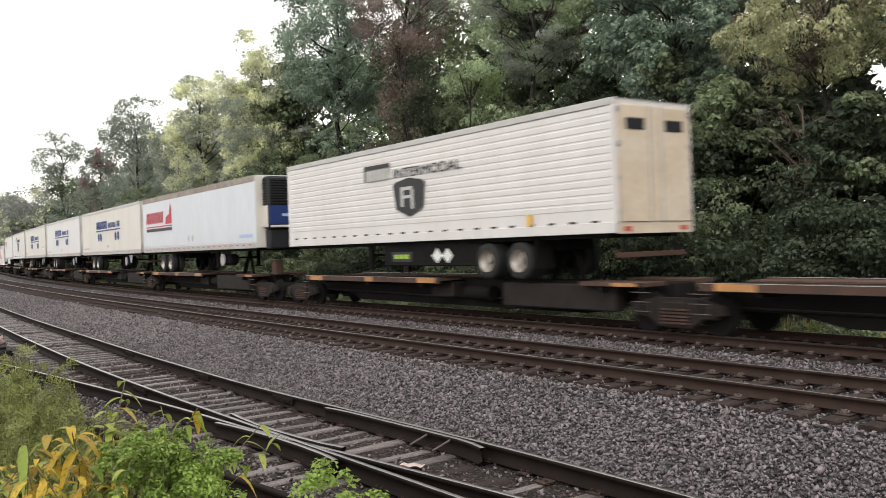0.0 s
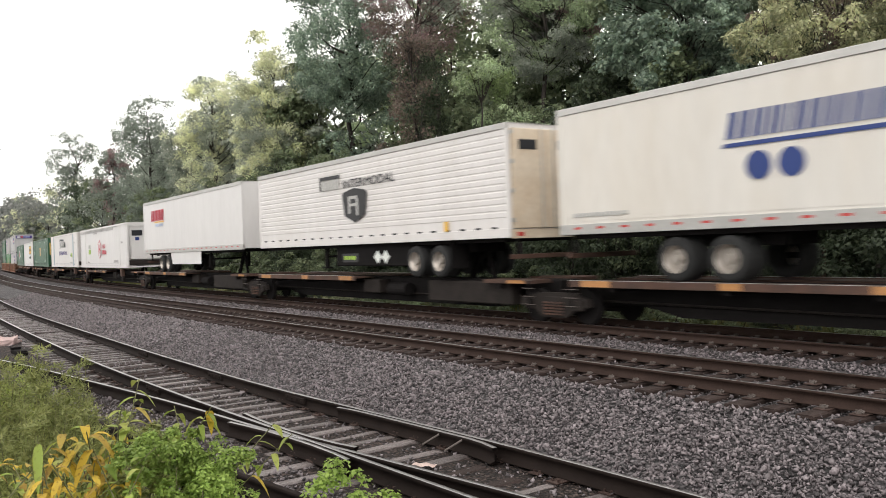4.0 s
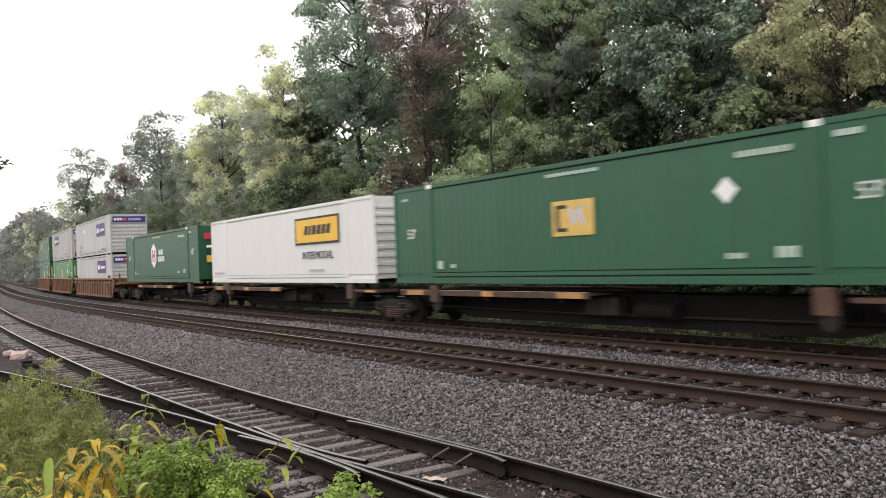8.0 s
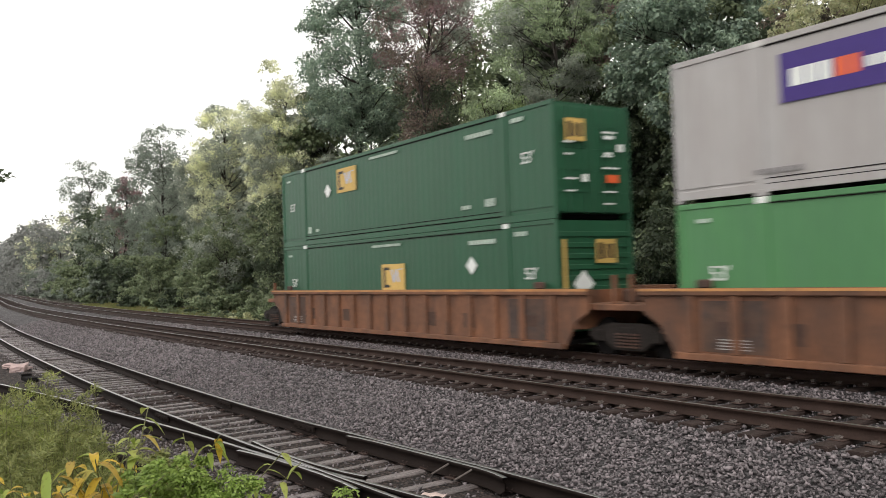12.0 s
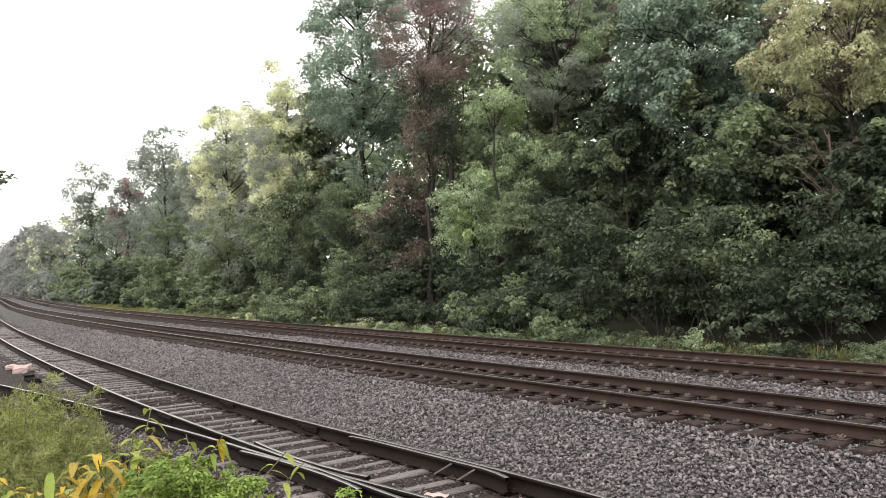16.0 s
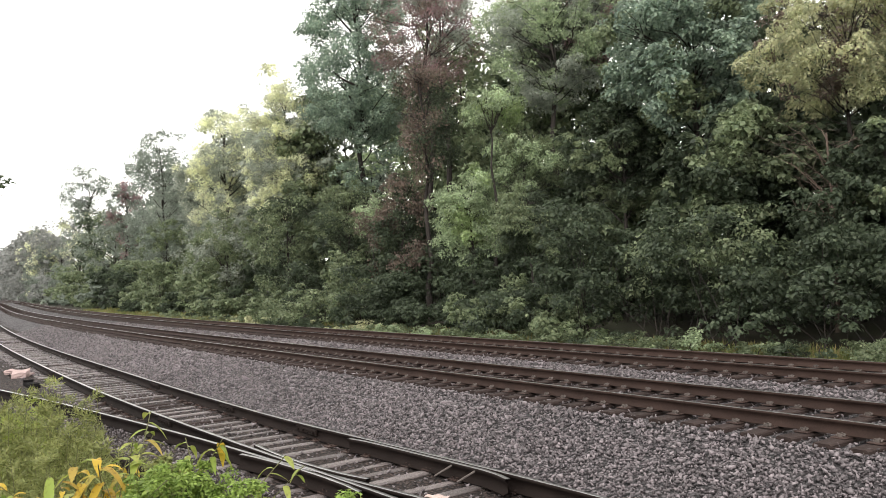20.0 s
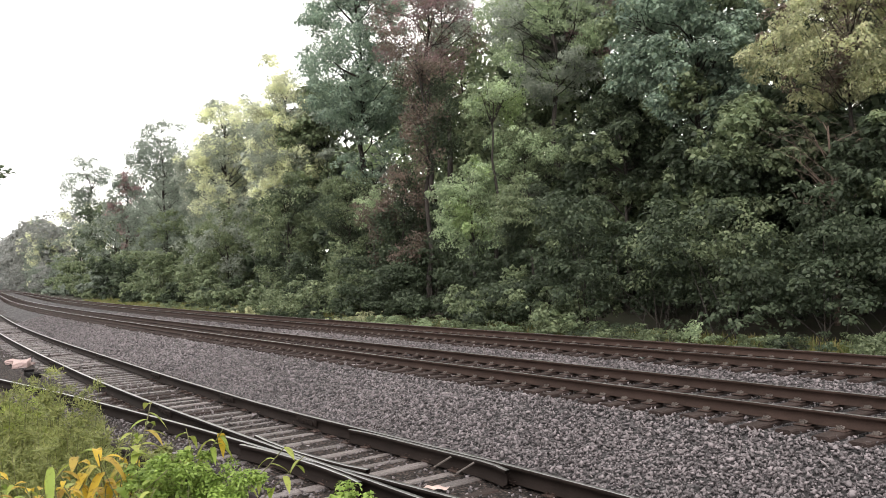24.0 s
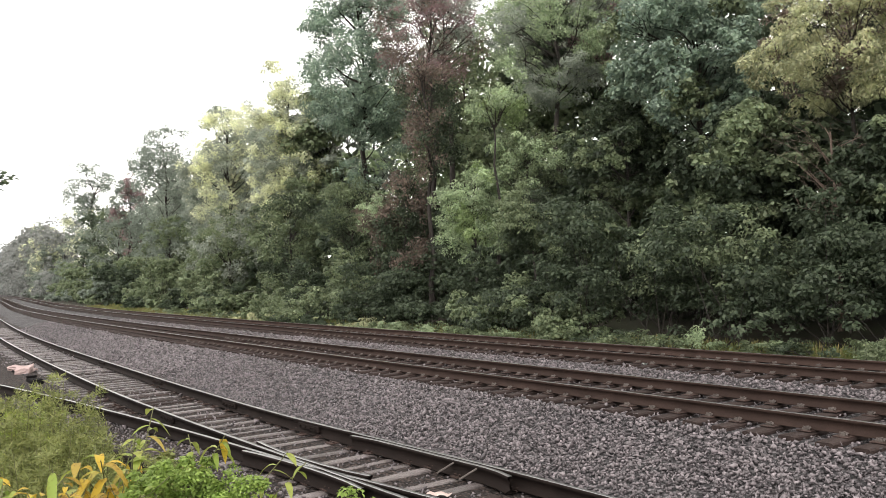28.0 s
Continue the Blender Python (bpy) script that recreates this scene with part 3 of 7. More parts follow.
def make_stones(name, areas, seed, label):
    """Loose crushed stones, each a small faceted block, thickest near the line's middle."""
    rng = np.random.default_rng(seed)
    tips = np.array([[1, 0, 0], [-1, 0, 0], [0, 1, 0], [0, -1, 0], [0, 0, 1], [0, 0, -1]], float)
    tris = np.array([[0, 2, 4], [2, 1, 4], [1, 3, 4], [3, 0, 4], [2, 0, 5], [1, 2, 5], [3, 1, 5], [0, 3, 5]])
    vv, ff, base = [], [], 0
    for x0, x1, v0, v1, per in areas:
        n = int((x1 - x0) * (v1 - v0) * per)
        x, v = rng.uniform(x0, x1, n), rng.uniform(v0, v1, n)
        s = rng.uniform(0.02, 0.045, n) * rng.choice([0.75, 1.0, 1.2], n) * np.where(x < -26, 1.35, 1.0)
        q = rng.normal(size=(n, 4)) * np.array([1, 0.5, 0.5, 1])
        q /= np.linalg.norm(q, axis=1)[:, None]
        w, a, b, c = q.T
        R = np.stack([np.stack([1 - 2 * (b * b + c * c), 2 * (a * b - c * w), 2 * (a * c + b * w)], -1),
                      np.stack([2 * (a * b + c * w), 1 - 2 * (a * a + c * c), 2 * (b * c - a * w)], -1),
                      np.stack([2 * (a * c - b * w), 2 * (b * c + a * w), 1 - 2 * (a * a + b * b)], -1)], 1)
        shape = (tips[None] * rng.uniform(0.55, 1.1, (n, 6, 1)) + rng.normal(0, 0.22, (n, 6, 3))) * (s[:, None, None] * np.stack([rng.uniform(0.8, 1.35, n), rng.uniform(0.6, 1.0, n), rng.uniform(0.35, 0.75, n)], -1)[:, None])
        z = ground_height(x, v) + s * rng.uniform(-0.1, 0.9, n)
        pos = np.stack([x, v + bend(x), z], -1)
        vv.append((np.einsum("nij,nkj->nki", R, shape) + pos[:, None]).reshape(-1, 3))
        ff.append((tris[None] + base + 6 * np.arange(n)[:, None, None]).reshape(-1, 3))
        base += 6 * n
    ob = from_arrays(name, np.concatenate(vv), np.concatenate(ff), "stone")
    tagged(ob, label, "gravel", kind="stuff")


make_stones("ballast_stones", [(-16, -2.5, 7.0, 9.35, 640), (-30, -16, 7.0, 9.35, 450), (-30, -4.5, 12.15, 13.75, 330), (-26, -3, 9.35, 12.15, 110), (-24, -4, 4.0, 7.0, 40), (-24, -6, 2.4, 4.6, 110),
                               (-60, -24, 4.0, 7.0, 18), (-46, -30, 7.0, 9.3, 280), (-45, -30, 12.2, 13.65, 110), (-64, -46, 7.0, 9.3, 110), (-60, -45, 12.2, 13.65, 40), (-26, -8, 13.65, 16.8, 60)], 5, "grey angular crushed stone ballast between the tracks")


# ---- the tracks ----
PROFILE = [(-0.07, -0.175), (0.07, -0.175), (0.07, -0.163), (0.012, -0.145), (0.01, -0.045), (0.037, -0.036), (0.037, -0.006), (0.03, 0.0), (-0.03, 0.0), (-0.037, -0.006), (-0.037, -0.036), (-0.01, -0.045), (-0.012, -0.145), (-0.07, -0.163)]


def rail(xs, ys, z, parent, name="rail", label="", mat="rail"):
    """A rail swept along a line; the top of its head is worn bright."""
    p = np.stack([xs, ys], -1)
    t = np.gradient(p, axis=0)
    t /= np.linalg.norm(t, axis=1)[:, None]
    nrm = np.stack([-t[:, 1], t[:, 0]], -1)
    prof = np.array(PROFILE) * ((1.0, 1.0) if mat == "rail" else (1.05, 1.18))
    k, n = len(prof), len(p)
    verts = np.concatenate([p[:, None] + nrm[:, None] * prof[None, :, :1], np.broadcast_to(z + prof[None, :, 1:], (n, k, 1))], -1).reshape(-1, 3)
    i, j = np.meshgrid(np.arange(n - 1), np.arange(k), indexing="ij")
    faces = np.stack([i * k + j, i * k + (j + 1) % k, (i + 1) * k + (j + 1) % k, (i + 1) * k + j], -1).reshape(-1, 4)
    ob = from_arrays(name, verts, faces[:, ::-1], mat, parent, label)
    ob.data.materials.append(M["railtop"])
    ob.data.polygons.foreach_set("material_index", np.isin(j.ravel(), (7,)).astype(np.int32))
    return ob


def tie_mesh(name, length, mat, seed, wide=0.23, high=0.18):
    """A worn timber tie, its top face at z = 0, checked and uneven."""
    r = random.Random(seed)
    bm = bmesh.new()
    ring = []
    for i in range(5):
        y = -length / 2 + length * i / 4
        w, dz = wide / 2 * r.uniform(0.92, 1.06), r.uniform(-0.012, 0.004)
        ring.append([bm.verts.new(c) for c in ((-w, y, -high), (w, y, -high), (w, y, -0.02 + dz), (w - 0.02, y, dz), (-w + 0.02, y, dz), (-w, y, -0.02 + dz))])
    for a, b in zip(ring, ring[1:]):
        for j in range(6):
            bm.faces.new((a[j], b[j], b[(j + 1) % 6], a[(j + 1) % 6]))
    bm.faces.new(ring[0])
    bm.faces.new(ring[-1][::-1])
    me = bpy.data.meshes.new(name)
    bmesh.ops.recalc_face_normals(bm, faces=bm.faces)
    bm.to_mesh(me)
    bm.free()
    me.materials.append(M[mat])
    return me


def plate_mesh():
    """A tie plate with a spring clip on each side of the rail foot."""
    bm = box(-0.1, 0.1, -0.19, 0.19, 0.0, 0.016, bevel=0.004)
    for s in (-1, 1):
        tube(bm, [(-0.05, s * 0.13, 0.016), (-0.05, s * 0.1, 0.05), (0.0, s * 0.075, 0.055), (0.05, s * 0.1, 0.05), (0.05, s * 0.14, 0.03)], [0.012] * 5, 5)
        bx(bm, -0.03, 0.03, s * 0.12 - 0.012, s * 0.12 + 0.012, 0.016, 0.05)
    me = bpy.data.meshes.new("tie_plate")
    bm.to_mesh(me)
    bm.free()
    me.materials.append(M["plate"])
    me.materials.append(M["clip"])
    high = [max(me.vertices[v].co.z for v in p.vertices) > 0.02 for p in me.polygons]
    me.polygons.foreach_set("material_index", np.array(high, np.int32))
    return me


def spike_plate_mesh():
    bm = box(-0.09, 0.09, -0.16, 0.16, 0.0, 0.014)
    for sx, sy in ((-0.05, -0.09), (0.05, -0.09), (-0.05, 0.09), (0.05, 0.09)):
        bx(bm, sx - 0.012, sx + 0.012, sy - 0.015, sy + 0.015, 0.014, 0.04)
    me = bpy.data.meshes.new("tie_plate")
    bm.to_mesh(me)
    bm.free()
    me.materials.append(M["plate"])
    return me


def piece(name, me, parent, m):
    ob = new(name, me)
    ob.parent = parent
    ob.matrix_basis = m
    return ob


def main_line(centre, label, tie_x0, tie_x1, seed):
    track = thing("railway_track", label, "railway track", "main line tracks", "structure")
    xs = np.concatenate([np.arange(-900, -120, 5.0), np.arange(-120, 60, 1.0), np.arange(60, 700, 20.0)])
    for s in (-0.753, 0.753):
        rail(xs, centre + s + bend(xs), 0.0, track)
    ties = [tie_mesh("tie", 2.6, "darktie", seed + i) for i in range(4)]
    plate = plate_mesh()
    r = random.Random(seed)
    x = tie_x1
    while x > tie_x0:
        y = centre + float(bend(x))
        slope = math.degrees(math.atan(float(bend(x - 0.5) - bend(x + 0.5))))
        t = piece("tie", r.choice(ties), track, pose(x, y + r.uniform(-0.06, 0.06), -0.193 + r.uniform(-0.008, 0.004), 0, 0, -slope + r.uniform(-1.2, 1.2)))
        for s in (-0.753, 0.753):
            if x > -32:
                piece("tie_plate", plate, t, pose(0, s, 0.003))
        x -= 0.5 * r.uniform(0.92, 1.08)
    rest = bmesh.new()
    while x > -230:
        y = centre + float(bend(x))
        bx(rest, x - 0.11, x + 0.11, y - 1.3, y + 1.3, -0.37, -0.193)
        x -= 0.5 if x > -110 else 1.0
    tagged(part("far_ties", rest, "darktie", track), kind="stuff")
    return track


main_line(LINE_A, "rusty steel main track on dark timber ties, farther line", -75, 3, 11)
main_line(LINE_B, "rusty steel main track on dark timber ties, middle line", -75, 3, 23)

# the lower siding with its turnout
siding = thing("railway_siding", "low siding track with a turnout on grey weathered ties", "railway track", kind="structure")
rail(*SID_FAR, SIDING_Z, siding, mat="darkrail")
rail(*SID_NEAR, SIDING_Z, siding, mat="darkrail")
rail(*DIV_FAR, SIDING_Z - 0.004, siding, "turnout_rail", mat="darkrail")
hidden = rail(DIV_FAR[0][:-24], DIV_FAR[1][:-24] - 1.505, SIDING_Z, siding, "turnout_rail", "disused rail rusted all over", "darkrail")
hidden.data.polygons.foreach_set("material_index", np.zeros(len(hidden.data.polygons), np.int32))
gx = np.array([-12.2, -11.9, -11.5, -10.5, -9.5, -8.9, -8.6, -8.3])
rail(gx, np.interp(gx, *SID_FAR) - np.array([0.16, 0.12, 0.1, 0.1, 0.1, 0.1, 0.13, 0.2]), SIDING_Z, siding, "guard_rail", "bright-edged guard rail bolted inside the rail", "darkrail")
wx = np.array([-12.9, -12.4, -11.8, -11.2, -10.6, -10.0, -9.6])
rail(wx, np.interp(wx, *SID_NEAR) + np.array([0.16, 0.12, 0.09, 0.1, 0.13, 0.19, 0.27]), SIDING_Z - 0.003, siding, "wing_rail", mat="darkrail")
rail(wx + 0.5, np.interp(wx + 0.5, *SID_NEAR) - np.array([0.3, 0.22, 0.15, 0.11, 0.09, 0.1, 0.14]), SIDING_Z - 0.003, siding, "wing_rail", mat="darkrail")
for x in (-9.55, -9.05):
    y = float(np.interp(x, *SID_FAR))
    part("guard_brace", tube(bmesh.new(), [(x - 0.1, y - 0.36, SIDING_Z - 0.16), (x + 0.02, y - 0.15, SIDING_Z - 0.03)], [0.014, 0.014], 6), "clip", siding, "bright steel brace rod")
for x in (-13.9, -17.8, -23.5, -31.0):
    for line, s in ((SID_FAR, -1), (SID_NEAR, 1)):
        y = float(np.interp(x + (0.8 if s > 0 else 0), *line))
        x2 = x + (0.8 if s > 0 else 0)
        b = box(-0.4, 0.4, -0.055, -0.012, -0.14, -0.04, bevel=0.006)
        bx(b, -0.4, 0.4, 0.012, 0.055, -0.14, -0.04)
        for k in range(4):
            disc(b, -0.3 + 0.2 * k, -0.065, -0.09, 0.02, 0.03, "Y", 6)
        j = part("joint_bar", b, "darkrail", siding, "bolted joint bar across a rail joint")
        j.location = (x2, y, SIDING_Z)
short = [tie_mesh("tie", 2.6, "tie", 60 + i, wide=0.13 + 0.02 * i) for i in range(4)]
longer = [tie_mesh("tie", 4.4, "tie", 70 + i, wide=0.14 + 0.02 * i) for i in range(4)]
old_tie = tie_mesh("tie", 2.6, "darktie", 80, wide=0.2)
spike = spike_plate_mesh()
r = random.Random(7)
x = 4.0
while x > -70:
    far = float(np.interp(x, *SID_FAR))
    near = float(np.interp(x, *SID_NEAR))
    dx = float(np.interp(x + 1, *SID_FAR)) - far
    turn = math.degrees(math.atan(dx)) + r.uniform(-3.0, 3.0)
    wide = -10.5 < x < 1
    y = far + 0.5 - (2.2 if wide else 1.3)
    t = piece("tie", r.choice(longer if wide else short) if r.random() < 0.8 else old_tie, siding, pose(x, y + r.uniform(-0.12, 0.12), SIDING_Z - 0.213 + r.uniform(-0.014, 0.004), r.uniform(-0.3, 0.3), r.uniform(-1.5, 1.5), turn))
    if x > -24:
        for ry in (far, near):
            piece("tie_plate", spike, t, pose(0, ry - y, 0.006))
    x -= 0.56 * r.uniform(0.82, 1.22)


# ---- the train ----
HALF = 1.295
LONG = 16.15
SPEED, GAIN = 21.036, 0.0697
MOVERS = []


def way_along(c, t):
    """Where the point c metres along the train stands at t."""
    x = c + SPEED * t + 0.5 * GAIN * t * t
    return Vector((x, LINE_A + float(bend(x)), 0.0))


def railcar_pose(c0, c1, z, t):
    a, b = way_along(c0, t), way_along(c1, t)
    d = b - a
    mid = (a + b) / 2
    return pose(mid.x, mid.y, z, 0, 0, math.degrees(math.atan2(d.y, d.x)))


def moving(ob, c0, c1, z):
    MOVERS.append((ob, c0, c1, z))
    return ob


def wheel_pair(parent, x, y, z, name="road_wheel", r=0.46):
    """A pair of road tyres on an alloy rim, on one side of an axle."""
    s = 1 if y > 0 else -1
    w = part(name, disc(bmesh.new(), x, y - s * 0.3, z, 0.06, 0.5, "Y", 10), "frame", parent)
    for k, yy in enumerate((y - s * 0.14, y - s * 0.48)):
        b = bmesh.new()
        bmesh.ops.create_cone(b, cap_ends=False, segments=28, radius1=r, radius2=r, depth=0.2, matrix=pose(x, yy, z, 90))
        for e in (-1, 1):
            bmesh.ops.create_cone(b, cap_ends=False, segments=28, radius1=r, radius2=r - 0.06, depth=0.04, matrix=pose(x, yy + e * 0.12, z, -90 * e))
            bmesh.ops.create_cone(b, cap_ends=False, segments=28, radius1=r - 0.06, radius2=0.29, depth=0.012, matrix=pose(x, yy + e * 0.146, z, -90 * e))
        part("tyre", b, "tyre", w, smooth=False)
    b = bmesh.new()
    bmesh.ops.create_cone(b, cap_ends=False, segments=28, radius1=0.295, radius2=0.2, depth=0.16, matrix=pose(x, y - s * 0.08, z, 90 * s))
    disc(b, x, y - s * 0.14, z, 0.21, 0.02, "Y", 28)
    disc(b, x, y - s * 0.09, z, 0.09, 0.12, "Y", 14)
    for k in range(10):
        a = 2 * math.pi * k / 10
        disc(b, x + 0.15 * math.cos(a), y - s * 0.12, z + 0.15 * math.sin(a), 0.017, 0.04, "Y", 6)
    part("rim", b, "hub", w)
    return w


def bars(parent, name, mat, x, z, y, widths, high, gap, label="", slant=0.0):
    """A line of lettering shown as plain blocks of its size; fine print is one strip of them."""
    fine = high < 0.12
    b = bmesh.new()
    for w in widths:
        poly(b, [(x, z), (x + w, z), (x + w + slant, z + high), (x + slant, z + high)], y)
        x += w + gap
        if not fine:
            part(name, b, mat, parent, label)
            b = bmesh.new()
    if fine:
        part(name, b, mat, parent, label)
    else:
        b.free()


def bar_blocks(parent, name, mat, x, z, y, widths, high, gap, label="", slant=0.0):
    """Bold marks of a carrier's name as plain bars, two for each."""
    for w in widths:
        b = bmesh.new()
        for a0, a1 in ((0.0, 0.38), (0.58, 0.96)):
            poly(b, [(x + a0 * w, z), (x + a1 * w, z), (x + a1 * w + slant, z + high), (x + a0 * w + slant, z + high)], y)
        part(name, b, mat, parent, label)
        x += w + gap


def circle(x, z, rx, rz, n=28):
    return [(x + rx * math.cos(2 * math.pi * i / n), z + rz * math.sin(2 * math.pi * i / n)) for i in range(n)]


def ribbed_side(bm, x0, x1, y, z0, z1, pitch, depth, face):
    """A wall with shallow upright ribs, in the x-z plane."""
    xs, x = [], x0
    while x < x1 - pitch / 2:
        xs += [(x, 0), (x + pitch * 0.4, 0), (x + pitch * 0.5, depth), (x + pitch * 0.9, depth)]
        x += pitch
    xs += [(x1, 0)]
    lo = [bm.verts.new((a, y + face * d, z0)) for a, d in xs]
    hi = [bm.verts.new((a, y + face * d, z1)) for a, d in xs]
    for i in range(len(xs) - 1):
        bm.faces.new((lo[i], lo[i + 1], hi[i + 1], hi[i]) if face < 0 else (lo[i + 1], lo[i], hi[i], hi[i + 1]))


def container(name, label, paint, deck_end="doors", ribs=0.3, post="same", castings="decal", gap=0.0):
    """A 53-foot container, z = 0 at its foot, x to its leading end."""
    c = thing(name, label, "container", "containers on the train")
    L, H = LONG / 2, 2.9
    b = box(-L + 0.06, L - 0.06, -HALF + 0.05, HALF - 0.05, 0.14, H - 0.03)
    part("core", b, paint, c)
    for s, nm in ((-1, "side_wall"), (1, "side_wall")):
        b = bmesh.new()
        ribbed_side(b, -L + 0.1, L - 0.1, s * (HALF - 0.03), 0.3, H - 0.1, ribs, 0.006, s)
        part(nm, b, paint, c)
    for s in (-1, 1):
        b = box(-L, L, s * HALF - (0 if s < 0 else 0.05), s * HALF + (0.05 if s < 0 else 0), gap, 0.17 + gap, bevel=0.006)
        bx(b, -L + 2.05, L - 2.05, s * HALF - (0 if s < 0 else 0.035), s * HALF + (0.035 if s < 0 else 0), 0.21, 0.3)
        part("bottom_rail", b, paint, c)
        # Thin darker strips stand in for the dark of gaps along the rails.
        for z in (0.185 + gap * 0.4, 0.312, H - 0.135):
            part("groove", box(-L + 2.05, L - 2.05, min(s * HALF, s * (HALF - 0.02)) - 0.001, max(s * HALF, s * (HALF - 0.02)) + 0.001, z, z + 0.016), "dirtygrey" if "white" in paint and paint != "greywhite" else "frame", c, "darker strip standing in for a gap along the rail")
        part("top_rail", box(-L, L, s * HALF - (0 if s < 0 else 0.06), s * HALF + (0.06 if s < 0 else 0), H - 0.11, H, bevel=0.006), paint, c)
        for x in (-L + 1.98, L - 1.98):
            b = box(x - 0.13, x + 0.13, s * HALF - (0.004 if s < 0 else 0.05), s * HALF + (0.05 if s < 0 else 0.004), 0.02, H - 0.02, bevel=0.008)
            if post != "same":
                bx(b, x - 0.2, x + 0.2, s * HALF - (0.005 if s < 0 else 0.05), s * HALF + (0.05 if s < 0 else 0.005), 0.14, H - 0.14, bevel=0.01)
                for k in range(4):
                    w = 0.34 - 0.035 * k
                    bx(b, x - w, x + w, s * HALF - (0.006 if s < 0 else 0.05), s * HALF + (0.05 if s < 0 else 0.006), 0.14 + 0.09 * k, 0.23 + 0.09 * k)
            part("lifting_post", b, paint if post == "same" else post, c)
            for z in (0.0, H - 0.13):
                part("corner_casting", box(x - 0.13, x + 0.13, s * HALF - (0.008 if s < 0 else 0.1), s * HALF + (0.1 if s < 0 else 0.008), z, z + 0.13, bevel=0.01), castings if z > 1 else paint, c)
        for x in (-L, L):
            part("corner_post", box(x - (0.0 if x < 0 else 0.12), x + (0.12 if x < 0 else 0.0), s * HALF - (0.002 if s < 0 else 0.09), s * HALF + (0.09 if s < 0 else 0.002), 0.0, H, bevel=0.01), paint, c)
    b = bmesh.new()
    for k in range(27):
        x = -L + 0.4 + k * (LONG - 0.8) / 26
        bx(b, x - 0.08, x + 0.08, -HALF + 0.1, HALF - 0.1, H - 0.03, H - 0.015)
    part("roof_panel", b, paint, c)
    end = L - 0.06
    if deck_end == "doors":
        for s in (-1, 1):
            d = part("door", box(end, end + 0.04, min(0.015 * s, s * (HALF - 0.1)), max(0.015 * s, s * (HALF - 0.1)), 0.16, H - 0.12, bevel=0.008), paint, c)
            for k, y in enumerate((0.3, 0.85)):
                part("lock_rod", tube(bmesh.new(), [(end + 0.07, s * y, 0.12), (end + 0.07, s * y, H - 0.1)], [0.018, 0.018], 8), paint, d, "painted lock rod")
            for z in (0.7, 1.25, 1.8, 2.35):
                part("door_rib", box(end + 0.04, end + 0.055, min(s * 0.1, s * 1.1), max(s * 0.1, s * 1.1), z - 0.05, z + 0.05), paint, d)
    else:
        for k in range(9):
            z = 0.3 + k * 0.27
            part("end_rib", box(end, end + 0.035, -HALF + 0.12, HALF - 0.12, z, z + 0.13, bevel=0.012), paint, c)
    b = bmesh.new()
    for k in range(30):
        x = -L + 0.4 + k * (LONG - 0.8) / 29
        bx(b, x - 0.04, x + 0.04, -HALF + 0.06, HALF - 0.06, 0.02, 0.14)
    tagged(part("underframe", b, "frame", c), kind="stuff")
    return c


SIDE = -HALF - 0.0125


def small_marks(c, spec, mat="fadedmark"):
    """Stencilled numbers and plates that cannot be read: (x, z, width, height)."""
    for x, z, w, h in spec:
        b = bmesh.new()
        n = max(1, round(w / 0.16))
        for k in range(n):
            x0 = x + k * w / n
            poly(b, [(x0, z), (x0 + w / n * 0.82, z), (x0 + w / n * 0.82, z + h * 0.8), (x0, z + h * 0.8)], SIDE + 0.006)
        part("stencil_mark", b, mat, c)


def diamond(c, x, z, r, mat="decal"):
    part("placard", poly(bmesh.new(), [(x - r, z), (x, z - r), (x + r, z), (x, z + r)], SIDE + 0.006), mat, c, "white diamond placard holder")


def emblem_square(c, x, z, w=1.4, h=0.84):
    """A yellow square emblem with dark bars."""
    e = part("emblem", poly(bmesh.new(), [(x, z), (x + w, z), (x + w, z + h), (x, z + h)], SIDE + 0.006), "tan", c, "yellow square emblem with dark strokes")
    b = bmesh.new()
    poly(b, [(x + 0.12, z + 0.1), (x + 0.24, z + 0.1), (x + 0.24, z + h - 0.1), (x + 0.12, z + h - 0.1)], SIDE)
    for k in (0, 2):
        zz = z + 0.1 + k * (h - 0.29) / 2
        poly(b, [(x + 0.24, zz), (x + 0.5, zz), (x + 0.5, zz + 0.09), (x + 0.24, zz + 0.09)], SIDE)
    part("dark_stroke", b, "black", e)
    b = bmesh.new()
    for k, (p, q) in enumerate((((0.5, 0.78), (0.62, 0.3)), ((0.62, 0.3), (0.74, 0.78)), ((0.74, 0.78), (0.86, 0.3)), ((0.86, 0.78), (1.02, 0.78)))):
        x0, z0, x1, z1 = x + p[0] * w / 1.15, z + p[1] * h, x + q[0] * w / 1.15, z + q[1] * h
        poly(b, [(x0 - 0.03, z0), (x1 - 0.03, z1), (x1 + 0.05, z1 + 0.03), (x0 + 0.05, z0 + 0.03)], SIDE)
    part("grey_stroke", b, "paleblue", e)


def end_decal(c, name, mat, y0, y1, z0, z1, x=LONG / 2 + 0.022, label=""):
    return part(name, box(x, x + 0.006, y0, y1, z0, z1), mat, c, label)


def end_diamond(c, y, z, r, x=LONG / 2 + 0.03):
    b = bmesh.new()
    a = [b.verts.new((x, y + dy * r, z + dz * r)) for dy, dz in ((-1, 0), (0, -1), (1, 0), (0, 1))]
    f = [b.verts.new(v.co + Vector((0.006, 0, 0))) for v in a]
    b.faces.new(f)
    for i in range(4):
        b.faces.new((a[i], a[(i + 1) % 4], f[(i + 1) % 4], f[i]))
    part("end_placard", b, "decal", c, "white diamond placard")


